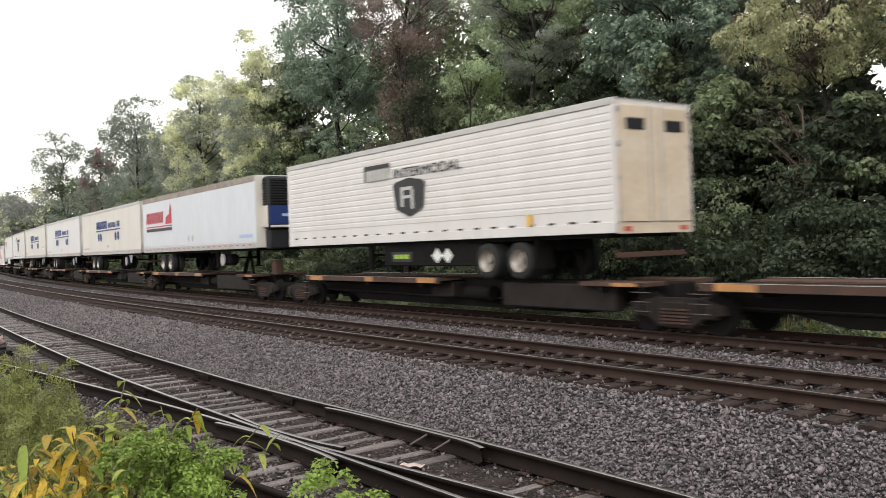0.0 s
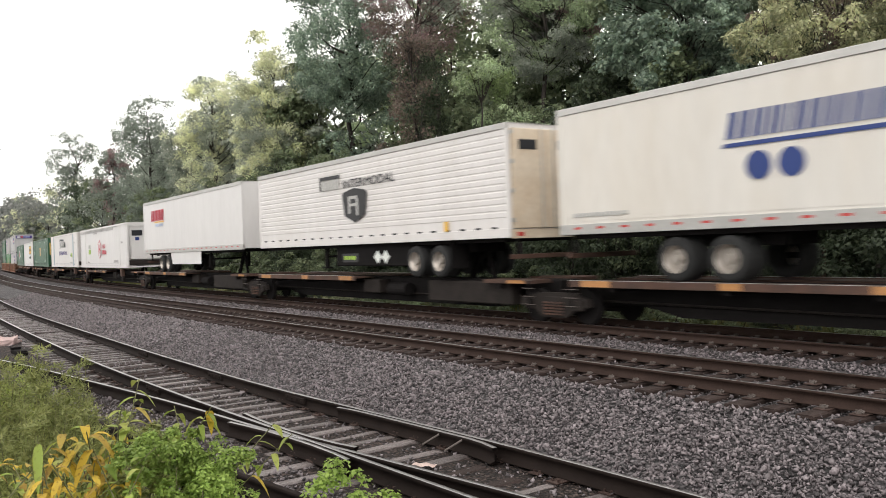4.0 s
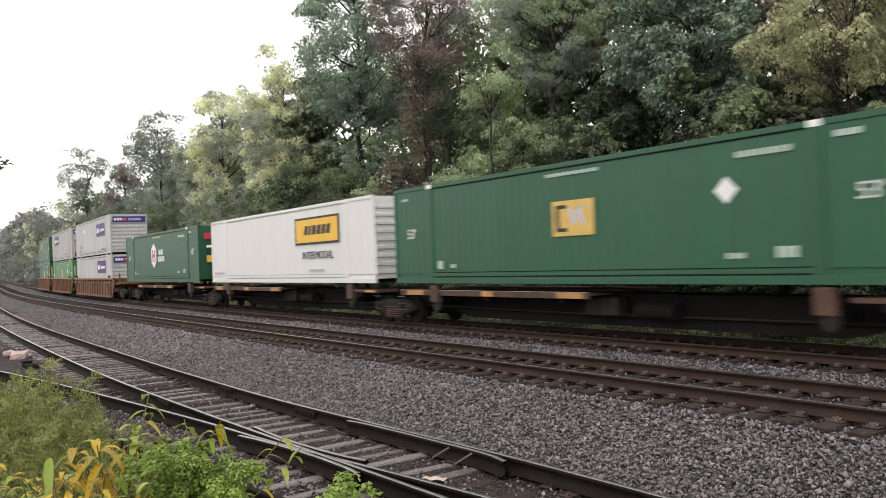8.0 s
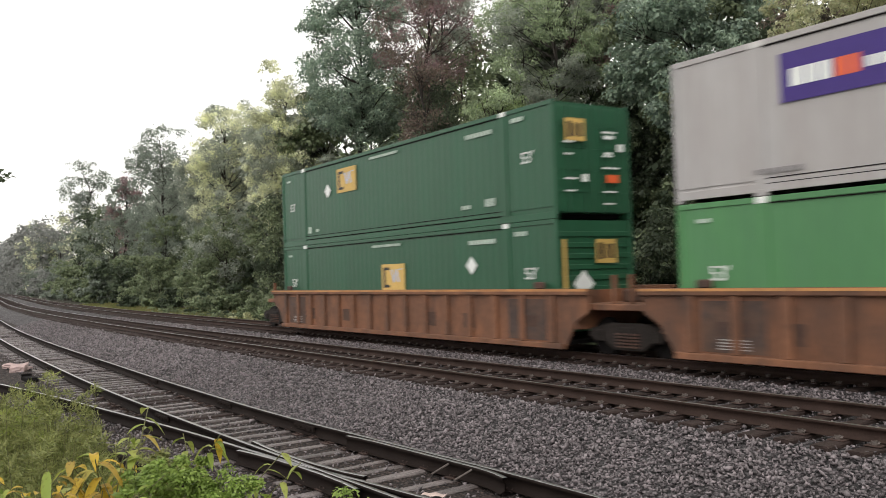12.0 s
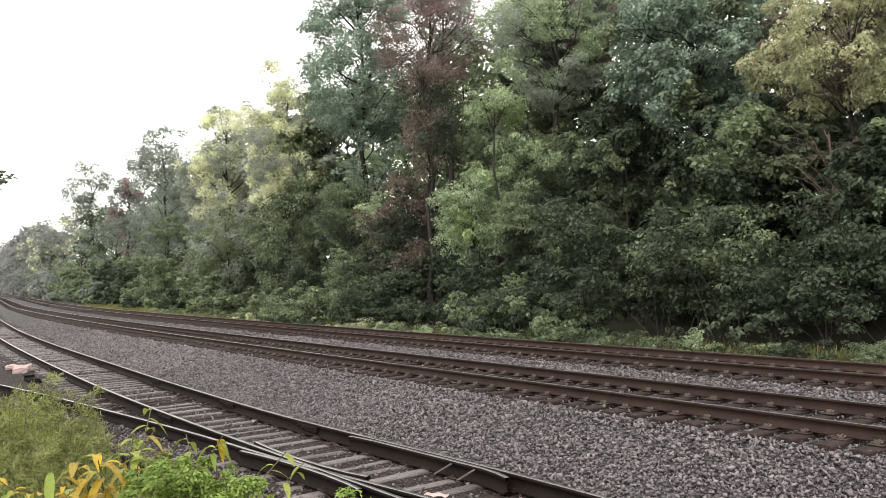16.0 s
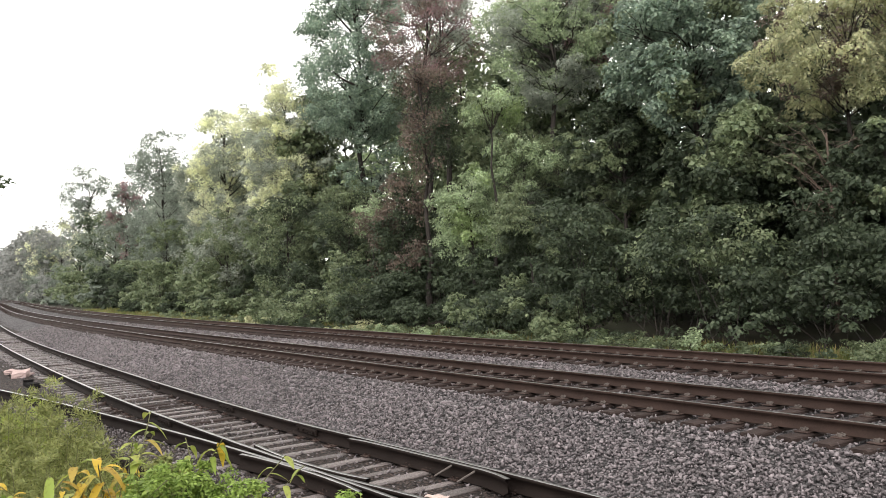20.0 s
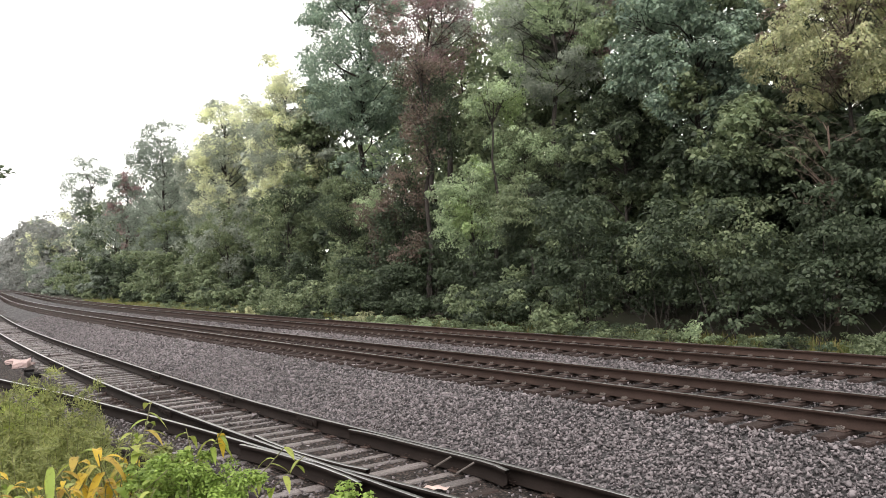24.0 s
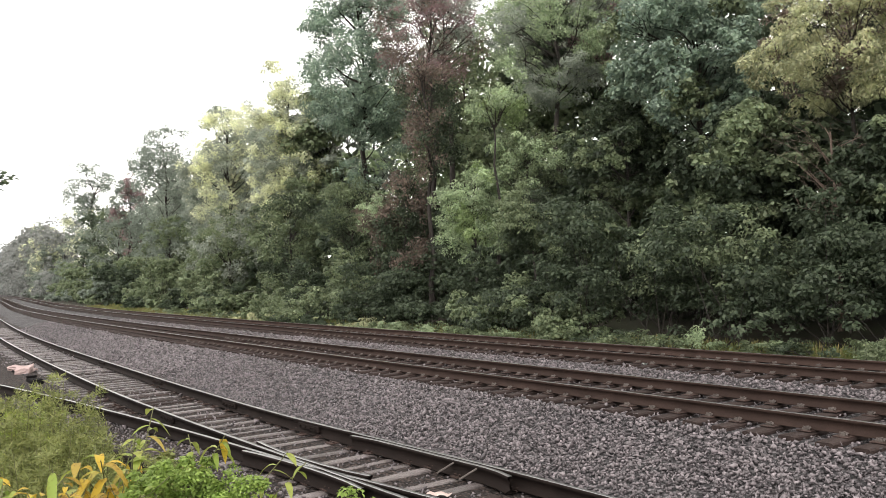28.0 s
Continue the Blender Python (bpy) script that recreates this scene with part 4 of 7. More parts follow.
def end_emblem(c, y0, y1, z0, z1, x=LONG / 2 + 0.03):
    e = end_decal(c, "end_emblem", "tan", y0, y1, z0, z1, x, "yellow square emblem with dark strokes")
    w, h = y1 - y0, z1 - z0
    for a0, a1, b0, b1 in ((0.1, 0.32, 0.15, 0.85), (0.42, 0.58, 0.2, 0.8), (0.68, 0.88, 0.2, 0.8)):
        part("dark_stroke", box(x + 0.006, x + 0.012, y0 + a0 * w, y0 + a1 * w, z0 + b0 * h, z0 + b1 * h), "black", e)


def purple_panel(c, x, z, w, h):
    e = part("emblem", poly(bmesh.new(), [(x, z), (x + w, z), (x + w, z + h), (x, z + h)], SIDE + 0.006), "purple", c, "purple panel with white and orange blocks")
    bars(e, "white_block", "decal", x + 0.06 * w, z + 0.3 * h, SIDE, [0.075 * w, 0.06 * w, 0.06 * w], 0.36 * h, 0.012 * w)
    bars(e, "orange_block", "orangered", x + 0.3 * w, z + 0.3 * h, SIDE, [0.06 * w, 0.05 * w], 0.36 * h, 0.012 * w)
    bars(e, "white_line", "decal", x + 0.45 * w, z + 0.36 * h, SIDE, [0.042 * w] * 9, 0.2 * h, 0.012 * w)


def end_purple(c):
    e = end_decal(c, "end_emblem", "purple", -HALF + 0.16, HALF - 0.14, 2.3, 2.72, LONG / 2 + 0.03, "purple panel with white and orange blocks")
    x = LONG / 2 + 0.038
    for y0, y1, m in ((-1.02, -0.86, "decal"), (-0.82, -0.68, "decal"), (-0.64, -0.5, "decal"), (-0.46, -0.32, "orangered"), (-0.28, -0.16, "orangered"), (-0.02, 0.1, "paleblue"), (0.14, 0.24, "paleblue"), (0.28, 0.4, "paleblue"), (0.44, 0.54, "paleblue"), (0.58, 0.7, "paleblue"), (0.74, 0.84, "paleblue")):
        part("block", box(x, x + 0.004, y0, y1, 2.42, 2.6), m, e)


def green_box(name, paint, label, doors, emblem_at=None):
    c = container(name, label, paint, "doors" if doors else "ribs")
    L = LONG / 2
    small_marks(c, [(-L + 0.5, 2.5, 0.35, 0.1), (-L + 2.3, 2.55, 0.0, 0.1), (-L + 2.35, 0.42, 0.28, 0.3), (-L + 3.0, 0.45, 0.25, 0.12), (-0.95, 2.58, 1.8, 0.1),
                    (L - 3.6, 2.42, 1.2, 0.15), (L - 3.9, 0.5, 0.45, 0.14), (L - 2.8, 0.5, 0.45, 0.26), (L - 1.6, 2.55, 0.5, 0.14)])
    lettering("53'", 0.42, -L + 0.75, SIDE + 0.006, 1.35, "decal", c)
    lettering("53'", 0.42, L - 1.25, SIDE + 0.006, 1.45, "decal", c)
    if emblem_at is not None:
        emblem_square(c, emblem_at, 1.14)
    return c


def reefer_end(c, paint, dark, kind):
    """The machinery end of a refrigerated container: an open frame with the unit set back in it."""
    L = LONG / 2
    u = part("cooling_unit", box(L + 0.0, L + 0.12, -1.1, 1.1, 0.55, 2.72, bevel=0.05), paint, c, "refrigeration unit in the container's end frame")
    if kind == "round":
        part("vent", box(L + 0.12, L + 0.15, 0.1, 0.92, 1.1, 2.62, bevel=0.06), dark, u, "black vent grille")
        part("vent", box(L + 0.12, L + 0.14, -0.95, -0.3, 2.05, 2.4), dark, u)
        b = bmesh.new()
        shell = [(-1.02, 0.56), (1.0, 0.56), (1.0, 0.95), (0.82, 1.25), (0.5, 1.46), (0.1, 1.6), (-0.4, 1.7), (-1.02, 1.74)]
        f, g = [b.verts.new((L + 0.22, y, z)) for y, z in shell], [b.verts.new((L + 0.1, y, z)) for y, z in shell]
        b.faces.new(f)
        for i in range(8):
            b.faces.new((f[i], g[i], g[(i + 1) % 8], f[(i + 1) % 8]))
        bmesh.ops.recalc_face_normals(b, faces=b.faces)
        part("cowl", b, paint, u, "curved white cowl")
        for z in (0.95, 1.9):
            for y in (-1, 1):
                part("strut", box(L, L + 0.2, y * HALF - (0 if y < 0 else 0.06), y * HALF + (0.06 if y < 0 else 0), z, z + 0.06), paint, c)
        part("gauge", box(L + 0.22, L + 0.23, 0.55, 0.75, 0.7, 0.8), "black", u)
        part("gauge", box(L + 0.12, L + 0.14, -0.75, -0.5, 1.75, 1.95), "navy", u)
    else:
        b = bmesh.new()
        vs = [(-1.0, 2.68), (1.0, 2.68), (1.0, 1.6), (0.55, 1.5), (-1.0, 1.95)]
        f = [b.verts.new((L + 0.2, y, z)) for y, z in vs]
        g = [b.verts.new((L + 0.1, y, z)) for y, z in vs]
        b.faces.new(f[::-1])
        for i in range(5):
            b.faces.new((f[i], g[i], g[(i + 1) % 5], f[(i + 1) % 5]))
        bmesh.ops.recalc_face_normals(b, faces=b.faces)
        part("vent", b, dark, u, "black slanted vent panel")
        part("hatch_window", box(L + 0.12, L + 0.16, -0.35, 0.1, 0.75, 1.55, bevel=0.02), "vent", u)
        part("lower_grille", box(L + 0.12, L + 0.16, -1.0, 1.0, 0.56, 0.62), dark, u)
    part("drip_tray", box(L - 0.02, L + 0.26, -1.15, 1.15, 0.18, 0.48, bevel=0.02), "truck", c)
    for y in (-1, 1):
        part("end_post", box(L + 0.2, L + 0.32, y * HALF - (0 if y < 0 else 0.11), y * HALF + (0.11 if y < 0 else 0), 0, 2.9, bevel=0.01), paint, c)
        for z in (0.02, 2.8):
            part("end_beam", box(L - 0.05, L + 0.2, y * HALF - (0 if y < 0 else 0.09), y * HALF + (0.09 if y < 0 else 0), z, z + 0.1), paint, c)
    for z in (0.02, 2.8):
        part("end_sill", box(L + 0.2, L + 0.3, -HALF + 0.11, HALF - 0.11, z, z + 0.1), paint, c)


def trailer(name, label, paint, rear="left", ribs="smooth", nose="plain", skirt=False, door="cream", top="alu"):
    """A 53-foot road trailer; z = 0 where its tyres stand. Its body runs from z = 1.05 to 4.05."""
    c = thing(name, label, "trailer", "trailers on the train")
    L, z0, z1 = LONG / 2, 1.05, 4.0
    s = -1 if rear == "left" else 1
    part("body", box(-L + 0.03, L - 0.03, -HALF + 0.02, HALF - 0.02, z0 + 0.05, z1 - 0.02), paint, c)
    for y in (-1, 1):
        f = y * HALF
        if ribs == "horizontal":
            for k in range(13):
                z = z0 + 0.52 + k * 0.175
                b = bmesh.new()
                a = [b.verts.new((x, f + y * -0.02 + dy * -y, zz)) for x in (-L + 0.12, L - 0.12) for dy, zz in ((0, z), (-0.01, z + 0.02), (-0.01, z + 0.13), (0, z + 0.15))]
                for i in range(3):
                    q = (a[i], a[i + 4], a[i + 5], a[i + 1])
                    b.faces.new(q if y < 0 else q[::-1])
                part("wall_rib", b, paint, c)
        elif ribs == "upright":
            b = bmesh.new()
            ribbed_side(b, -L + 0.1, L - 0.1, y * (HALF - 0.016), z0 + 0.3, z1 - 0.15, 1.22, 0.006, y)
            part("side_wall", b, paint, c)
        else:
            part("side_wall", box(-L + 0.08, L - 0.08, min(f, f - y * 0.016), max(f, f - y * 0.016), z0 + 0.3, z1 - 0.15), paint, c)
        part("bottom_rail", box(-L, L, min(f + y * 0.012, f - y * 0.06), max(f + y * 0.012, f - y * 0.06), z0, z0 + 0.24, bevel=0.008), "alu" if ribs != "horizontal" else paint, c)
        part("top_rail", box(-L, L, min(f + y * 0.012, f - y * 0.06), max(f + y * 0.012, f - y * 0.06), z1 - (0.16 if top == "alu" else 0.26), z1, bevel=0.012), top, c)
        for x in (-L, L):
            part("corner_post", box(x - (0.0 if x < 0 else 0.14), x + (0.14 if x < 0 else 0.0), min(f + y * 0.01, f - y * 0.08), max(f + y * 0.01, f - y * 0.08), z0, z1, bevel=0.02), paint, c)
        for k in range(22):
            x = -L + 0.5 + k * 0.71
            tape = box(x, x + 0.22, min(f + y * 0.014, f), max(f + y * 0.014, f), z0 + 0.12 if ribs != "horizontal" else z0 + 0.24, z0 + 0.17 if ribs != "horizontal" else z0 + 0.29)
            part("marker_tape", tape, "reflect_red" if ribs != "horizontal" else "black", c)
    part("roof", box(-L + 0.02, L - 0.02, -HALF + 0.06, HALF - 0.06, z1 - 0.02, z1 + 0.006), "alu", c)
    end = s * L
    part("rear_frame", box(min(end, end - s * 0.05), max(end, end - s * 0.05), -HALF + 0.06, HALF - 0.06, z0 - 0.02, z0 + 0.22), door, c)
    for y in (-1, 1):
        d = part("door", box(min(end - s * 0.02, end + s * 0.03), max(end - s * 0.02, end + s * 0.03), min(y * 0.02, y * (HALF - 0.1)), max(y * 0.02, y * (HALF - 0.1)), z0 + 0.24, z1 - 0.14, bevel=0.01), door, c)
        part("lock_rod", tube(bmesh.new(), [(end + s * 0.05, y * 0.2, z0 + 0.2), (end + s * 0.05, y * 0.2, z1 - 0.12)], [0.018, 0.018], 8), "alu", d)
        part("vent_door", box(min(end + s * 0.03, end + s * 0.05), max(end + s * 0.03, end + s * 0.05), y * 0.65 - 0.3, y * 0.65 + 0.3, z1 - 0.68, z1 - 0.42, bevel=0.008), "vent" if ribs == "horizontal" else door, d)
        for k in range(4):
            part("hinge", box(min(end + s * 0.02, end + s * 0.06), max(end + s * 0.02, end + s * 0.06), y * (HALF - 0.1) - 0.05, y * (HALF - 0.1) + 0.05, z0 + 0.4 + k * 0.75, z0 + 0.5 + k * 0.75), "alu", d)
        part("tail_lamp", box(min(end, end + s * 0.02), max(end, end + s * 0.02), y * 0.95 - 0.1, y * 0.95 + 0.1, z0 + 0.04, z0 + 0.14), "reflect_red", c)
    part("bumper", box(end - s * 0.14 - 0.06, end - s * 0.14 + 0.06, -1.15, 1.15, 0.5, 0.62, bevel=0.01), "rust", c)
    for y in (-0.9, 0.9):
        part("bumper_strut", box(end - s * 0.14 - 0.04, end - s * 0.14 + 0.04, y - 0.04, y + 0.04, 0.62, z0), "frame", c)
    wx = s * (L - 3.95)
    bogie = part("bogie", box(wx - 1.5, wx + 1.5, -0.55, 0.55, 0.7, z0), "frame", c)
    for dx in (-0.63, 0.63):
        for y in (-1.25, 1.25):
            wheel_pair(bogie, wx + dx, y, 0.46)
    if rear == "right":
        part("mud_flap", box(wx + 1.2, wx + 1.22, -1.2, -0.6, 0.25, z0), "frame", c)
    part("underframe", box(-L + 0.4, L - 0.4, -1.1, 1.1, z0 - 0.1, z0 + 0.04), "frame", c)
    lx = -s * (L - 5.3)
    for y in (-0.95, 0.95):
        g = part("landing_leg", box(lx - 0.07, lx + 0.07, y - 0.07, y + 0.07, 0.28, z0, bevel=0.01), "frame", c)
        part("foot", box(lx - 0.15, lx + 0.15, y - 0.15, y + 0.15, 0.24, 0.28), "frame", g)
    part("leg_brace", box(lx - 0.03, lx + 0.03, -0.9, 0.9, 0.62, 0.7), "frame", c)
    if nose != "plain":
        n = -s
        fx = n * L
        u = part("cooling_unit", box(min(fx, fx + n * 0.55), max(fx, fx + n * 0.55), -0.98, 0.98, z0 + 0.75, z1 - 0.08, bevel=0.08), "vent", c, "black refrigeration unit on the trailer's nose")
        x = fx + n * 0.55
        for k in range(10):
            z = z1 - 1.22 + 0.105 * k
            part("louvre", box(min(x, x + n * 0.03), max(x, x + n * 0.03), -0.85, 0.85, z, z + 0.05, bevel=0.012), "frame", u)
            part("louvre", box(min(fx + n * 0.06, x - n * 0.08), max(fx + n * 0.06, x - n * 0.08), -1.005, -0.98, z, z + 0.045, bevel=0.01), "truck", u)
        part("side_panel", box(min(fx + n * 0.02, x - n * 0.03), max(fx + n * 0.02, x - n * 0.03), -1.01, -0.97, z0 + 0.82, z1 - 1.26, bevel=0.015), "cream" if nose == "blue" else "cleanwhite", u, "pale side panel of the unit")
        if nose == "blue":
            part("cover", box(min(x, x + n * 0.04), max(x, x + n * 0.04), -0.93, 0.93, z0 + 0.92, z1 - 1.26, bevel=0.03), "blue", u, "blue cover panel")
            part("cover_mark", box(min(x + n * 0.04, x + n * 0.046), max(x + n * 0.04, x + n * 0.046), -0.4, 0.45, z0 + 1.25, z0 + 1.36), "paleblue", u)
            part("cover_sill", box(min(x, x + n * 0.05), max(x, x + n * 0.05), -0.9, 0.5, z0 + 0.8, z0 + 0.9, bevel=0.02), "cream", u)
            part("lower_case", box(min(fx, fx + n * 0.46), max(fx, fx + n * 0.46), -0.9, 0.9, z0 - 0.05, z0 + 0.74, bevel=0.05), "vent", c)
            part("front_edge", box(min(fx, fx + n * 0.03), max(fx, fx + n * 0.03), -HALF + 0.02, HALF - 0.02, z0 + 0.02, z1 - 0.02, bevel=0.01), "cream", c, "cream front wall edge")
        else:
            part("cover", box(min(x, x + n * 0.04), max(x, x + n * 0.04), -0.93, 0.93, z0 + 0.82, z1 - 1.26, bevel=0.03), "cleanwhite", u)
            part("hatch", box(min(fx + n * 0.1, x - n * 0.2), max(fx + n * 0.1, x - n * 0.2), -1.016, -1.008, z0 + 1.2, z0 + 1.36), "black", u)
            part("fuel_case", box(min(fx, fx + n * 0.4), max(fx, fx + n * 0.4), -0.95, 0.95, z0 + 0.05, z0 + 0.74, bevel=0.03), "vent", c)
    if nose != "plain":
        part("fuel_tank", box(3.0, 4.2, -0.95, -0.5, 0.35, 0.85, bevel=0.12), "frame", c)
        part("tank_cap", disc(bmesh.new(), 3.5, -1.02, 0.6, 0.27, 0.05, "Y", 24), "dirtygrey", c, "pale round disc under the floor")
    if nose == "white":
        part("mud_plate", poly(bmesh.new(), [(4.4, 0.95), (4.75, 0.5), (4.9, 0.5), (5.2, 0.95)], -1.05, 0.02), "teal", c, "pale plate under the floor")
    if skirt:
        pts = [(wx + 1.25, z0), (wx + 1.42, z0 - 0.35), (wx + 1.55, z0 - 0.62), (lx - 0.6, z0 - 0.62), (lx - 0.6, z0)]
        part("side_skirt", poly(bmesh.new(), pts, -HALF + 0.06, 0.03), "cleanwhite", c, "smooth white side skirt")
    return c


TSIDE = -HALF - 0.014


def shippers(c):
    """A navy line of lettering shown as blocks over a rule, and two pairs of navy discs."""
    x, z, y = -3.4, 2.74, TSIDE + 0.008
    part("rule", poly(bmesh.new(), [(-3.5, 2.58), (3.42, 2.58), (3.44, 2.66), (-3.45, 2.66)], y), "navy", c, "navy rule")
    bar_blocks(c, "bold_block", "navy", x, z, y, (0.46, 0.28, 0.28, 0.14, 0.44, 0.38, 0.32, 0.34), 0.5, 0.07, "bold navy block", 0.1)
    bar_blocks(c, "thin_block", "navy", 0.12, z + 0.02, y, (0.2, 0.22, 0.1, 0.22, 0.22, 0.22, 0.16, 0.2), 0.32, 0.07, "thin navy block")
    bar_blocks(c, "thin_block", "navy", 2.5, z + 0.02, y, (0.1, 0.22, 0.22), 0.36, 0.07, "thin navy block")
    for cx in (-2.72, -2.05, 2.08, 2.78):
        part("disc", poly(bmesh.new(), circle(cx, 2.2, 0.27, 0.27), y), "navy", c, "navy blue disc")
    bars(c, "stencil_mark", "alu", -7.6, 1.45, y, [0.1] * 14, 0.09, 0.02)
    bars(c, "stencil_mark", "alu", -0.3, 1.5, y, [0.18, 0.18], 0.16, 0.04)


def fleet_shield(c):
    """Lettering with one readable word, and a dark shield below."""
    x, z = -2.45, 2.98
    b = bmesh.new()
    poly(b, [(x, z), (x + 0.1, z), (x + 0.1, z + 0.48), (x, z + 0.48)], TSIDE - 0.02)
    poly(b, [(x, z + 0.36), (x + 1.5, z + 0.36), (x + 1.5, z + 0.48), (x, z + 0.48)], TSIDE - 0.02)
    part("dark_block", b, "black", c, "black blocks of a carrier's name")
    bars(c, "dark_block", "alu", x + 0.16, z, TSIDE - 0.02, [0.22] * 5, 0.34, 0.04)
    lettering("INTERMODAL", 0.4, x + 1.7, TSIDE - 0.02, z - 0.02, "black", c, wide=3.35)
    cx, cz = 0.05, 2.33
    sh = [(-0.84, 0.42), (-0.7, 0.5), (0, 0.6), (0.7, 0.5), (0.84, 0.42), (0.7, -0.3), (0.0, -0.54), (-0.7, -0.3)]
    e = part("shield", poly(bmesh.new(), [(cx + a, cz + b_) for a, b_ in sh[::-1]][::-1], TSIDE - 0.02), "black", c, "black shield emblem with pale strokes")
    b = bmesh.new()
    for a in ((-0.42, -0.24, -0.28, 0.34), (-0.28, 0.24, 0.2, 0.34), (-0.28, 0.0, 0.1, 0.09), (0.12, -0.32, 0.26, 0.24)):
        poly(b, [(cx + a[0], cz + a[1]), (cx + a[2], cz + a[1]), (cx + a[2], cz + a[3]), (cx + a[0], cz + a[3])], TSIDE - 0.026)
    part("pale_stroke", b, "alu", e)
    part("placard", poly(bmesh.new(), [(5.2, 1.3), (5.4, 1.3), (5.4, 1.58), (5.2, 1.58)], TSIDE - 0.02), "yellow", c, "yellow plate")
    k = part("storage_box", box(-1.8, 3.1, -1.1, -0.9, 0.32, 1.0, bevel=0.03), "frame", c, "dark panel under the floor with placards")
    part("placard", poly(bmesh.new(), [(-1.3, 0.45), (-0.25, 0.45), (-0.2, 0.75), (-1.35, 0.75)], -1.1), "black", k)
    bars(k, "green_block", "lime", -1.2, 0.54, -1.104, [0.22, 0.22, 0.26], 0.13, 0.05)
    for dx in (1.07, 1.57):
        part("diamond_plate", poly(bmesh.new(), [(dx - 0.25, 0.62), (dx, 0.4), (dx + 0.25, 0.62), (dx, 0.84)], -1.1), "decal", k, "white diamond plate")


def spine_car(c0, c1, truck_ends, pedestals=()):
    """One platform of a spine car from joint c0 to joint c1: a deep centre sill, ledges for the load, and its trucks."""
    car = thing("spine_car", "low rusty spine wagon platform on the far track", "railcar", "platforms of the train")
    L = (c1 - c0) / 2
    part("centre_sill", box(-L + 0.5, L - 0.5, -0.32, 0.32, 0.46, 1.02, bevel=0.02), "frame", car)
    pts = [(-L + 2.2, 0.46), (-L + 3.2, 0.24), (L - 3.2, 0.24), (L - 2.2, 0.46)]
    b = bmesh.new()
    near, far = [b.verts.new((px, -0.3, pz)) for px, pz in pts], [b.verts.new((px, 0.3, pz)) for px, pz in pts]
    b.faces.new(near)
    b.faces.new(far[::-1])
    for i in range(4):
        b.faces.new((near[i], far[i], far[(i + 1) % 4], near[(i + 1) % 4]))
    bmesh.ops.recalc_face_normals(b, faces=b.faces)
    part("fish_belly", b, "frame", car, "deep belly of the centre sill")
    part("brake_pipe", tube(bmesh.new(), [(-L + 1.0, -0.42, 0.55), (-1.0, -0.46, 0.5), (L - 1.0, -0.42, 0.55)], [0.025] * 3, 6), "truck", car)
    part("air_tank", disc(bmesh.new(), 1.6, -0.62, 0.66, 0.2, 1.1, "X", 18), "frame", car)
    for e, rungs in ((-1, 3), (1, 4)):
        ladder = part("step_frame", box(e * (L - 0.75) - 0.02, e * (L - 0.75) + 0.02, -1.22, -1.18, 0.42, 1.0), "frame", car)
        for k in range(rungs):
            part("rung", tube(bmesh.new(), [(e * (L - 0.75) - 0.22, -1.23, 0.46 + 0.2 * k), (e * (L - 0.75) + 0.22, -1.23, 0.46 + 0.2 * k)], [0.011, 0.011], 6), "clip", ladder, "bright worn step rung")
    if 1 in truck_ends:
        part("brake_stand", box(L - 0.5, L - 0.1, -0.5, -0.1, 1.02, 1.62, bevel=0.05), "rust", car, "rusty brake stand at the wagon's end")
    for px in pedestals:
        k = part("pedestal", box(px - 0.2, px + 0.2, -1.3, -1.08, 0.72, 1.24, bevel=0.03), "rust", car, "rusty container pedestal")
        part("pedestal_arm", box(px - 0.12, px + 0.12, -1.1, -0.3, 0.6, 0.78), "frame", k)
        part("hanger", disc(bmesh.new(), px + 0.08, -1.2, 0.62, 0.17, 0.1, "Y", 16), "truck", k)
    for y in (-1, 1):
        y0, y1 = sorted((y * 0.45, y * 1.2))
        part("wheel_ledge", box(-L + 0.7, -L + 9.0, y0, y1, 0.99, 1.05, bevel=0.008), "rust", car)
        part("ledge_edge", box(-L + 0.7, -L + 9.0, y * 1.2 - 0.02, y * 1.2 + 0.02, 0.92, 1.075, bevel=0.004), "rust", car)
        part("worn_edge", box(-L + 0.7, -L + 9.0, y * 1.2 - 0.022, y * 1.2 + 0.022, 1.075, 1.083), "alu", car, "bright worn edge of the ledge")
        for k, w in ((0.4, 0.9), (4.2, 0.5), (7.2, 0.9)):
            part("yellow_band", box(-L + 0.7 + k, -L + 0.7 + k + w, y * 1.222 - 0.004, y * 1.222 + 0.004, 0.93, 1.07), "yellowedge", car)
        part("front_ledge", box(L - 2.6, L - 0.7, y0, y1, 0.96, 1.06, bevel=0.01), "rust", car)
        part("yellow_band", box(L - 1.6, L - 0.9, y * 1.205 - 0.005, y * 1.205 + 0.005, 0.97, 1.05), "yellowedge", car)
        for x in (-L + 2, -L + 5, -L + 8, L - 2):
            part("outrigger", box(x - 0.06, x + 0.06, min(y * 0.32, y * 1.18), max(y * 0.32, y * 1.18), 0.82, 0.98), "frame", car)
    if c0 > -140:
        part("side_box", box(L - 5.6, L - 1.7, -0.98, -0.6, 0.38, 0.98, bevel=0.03), "truck", car, "dark brown boxed sill before the joint")
    hx = L - 4.2
    part("hitch", tube(bmesh.new(), [(hx - 0.5, 0, 1.02), (hx + 0.25, 0, 2.05)], [0.1, 0.08], 8), "frame", car, "folding trailer hitch strut")
    part("hitch", tube(bmesh.new(), [(hx + 0.6, 0, 1.02), (hx + 0.25, 0, 2.05)], [0.07, 0.07], 8), "frame", car)
    part("sill_box", box(-0.6, 0.5, -0.75, -0.33, 0.5, 0.95, bevel=0.03), "truck", car, "brake gear box")
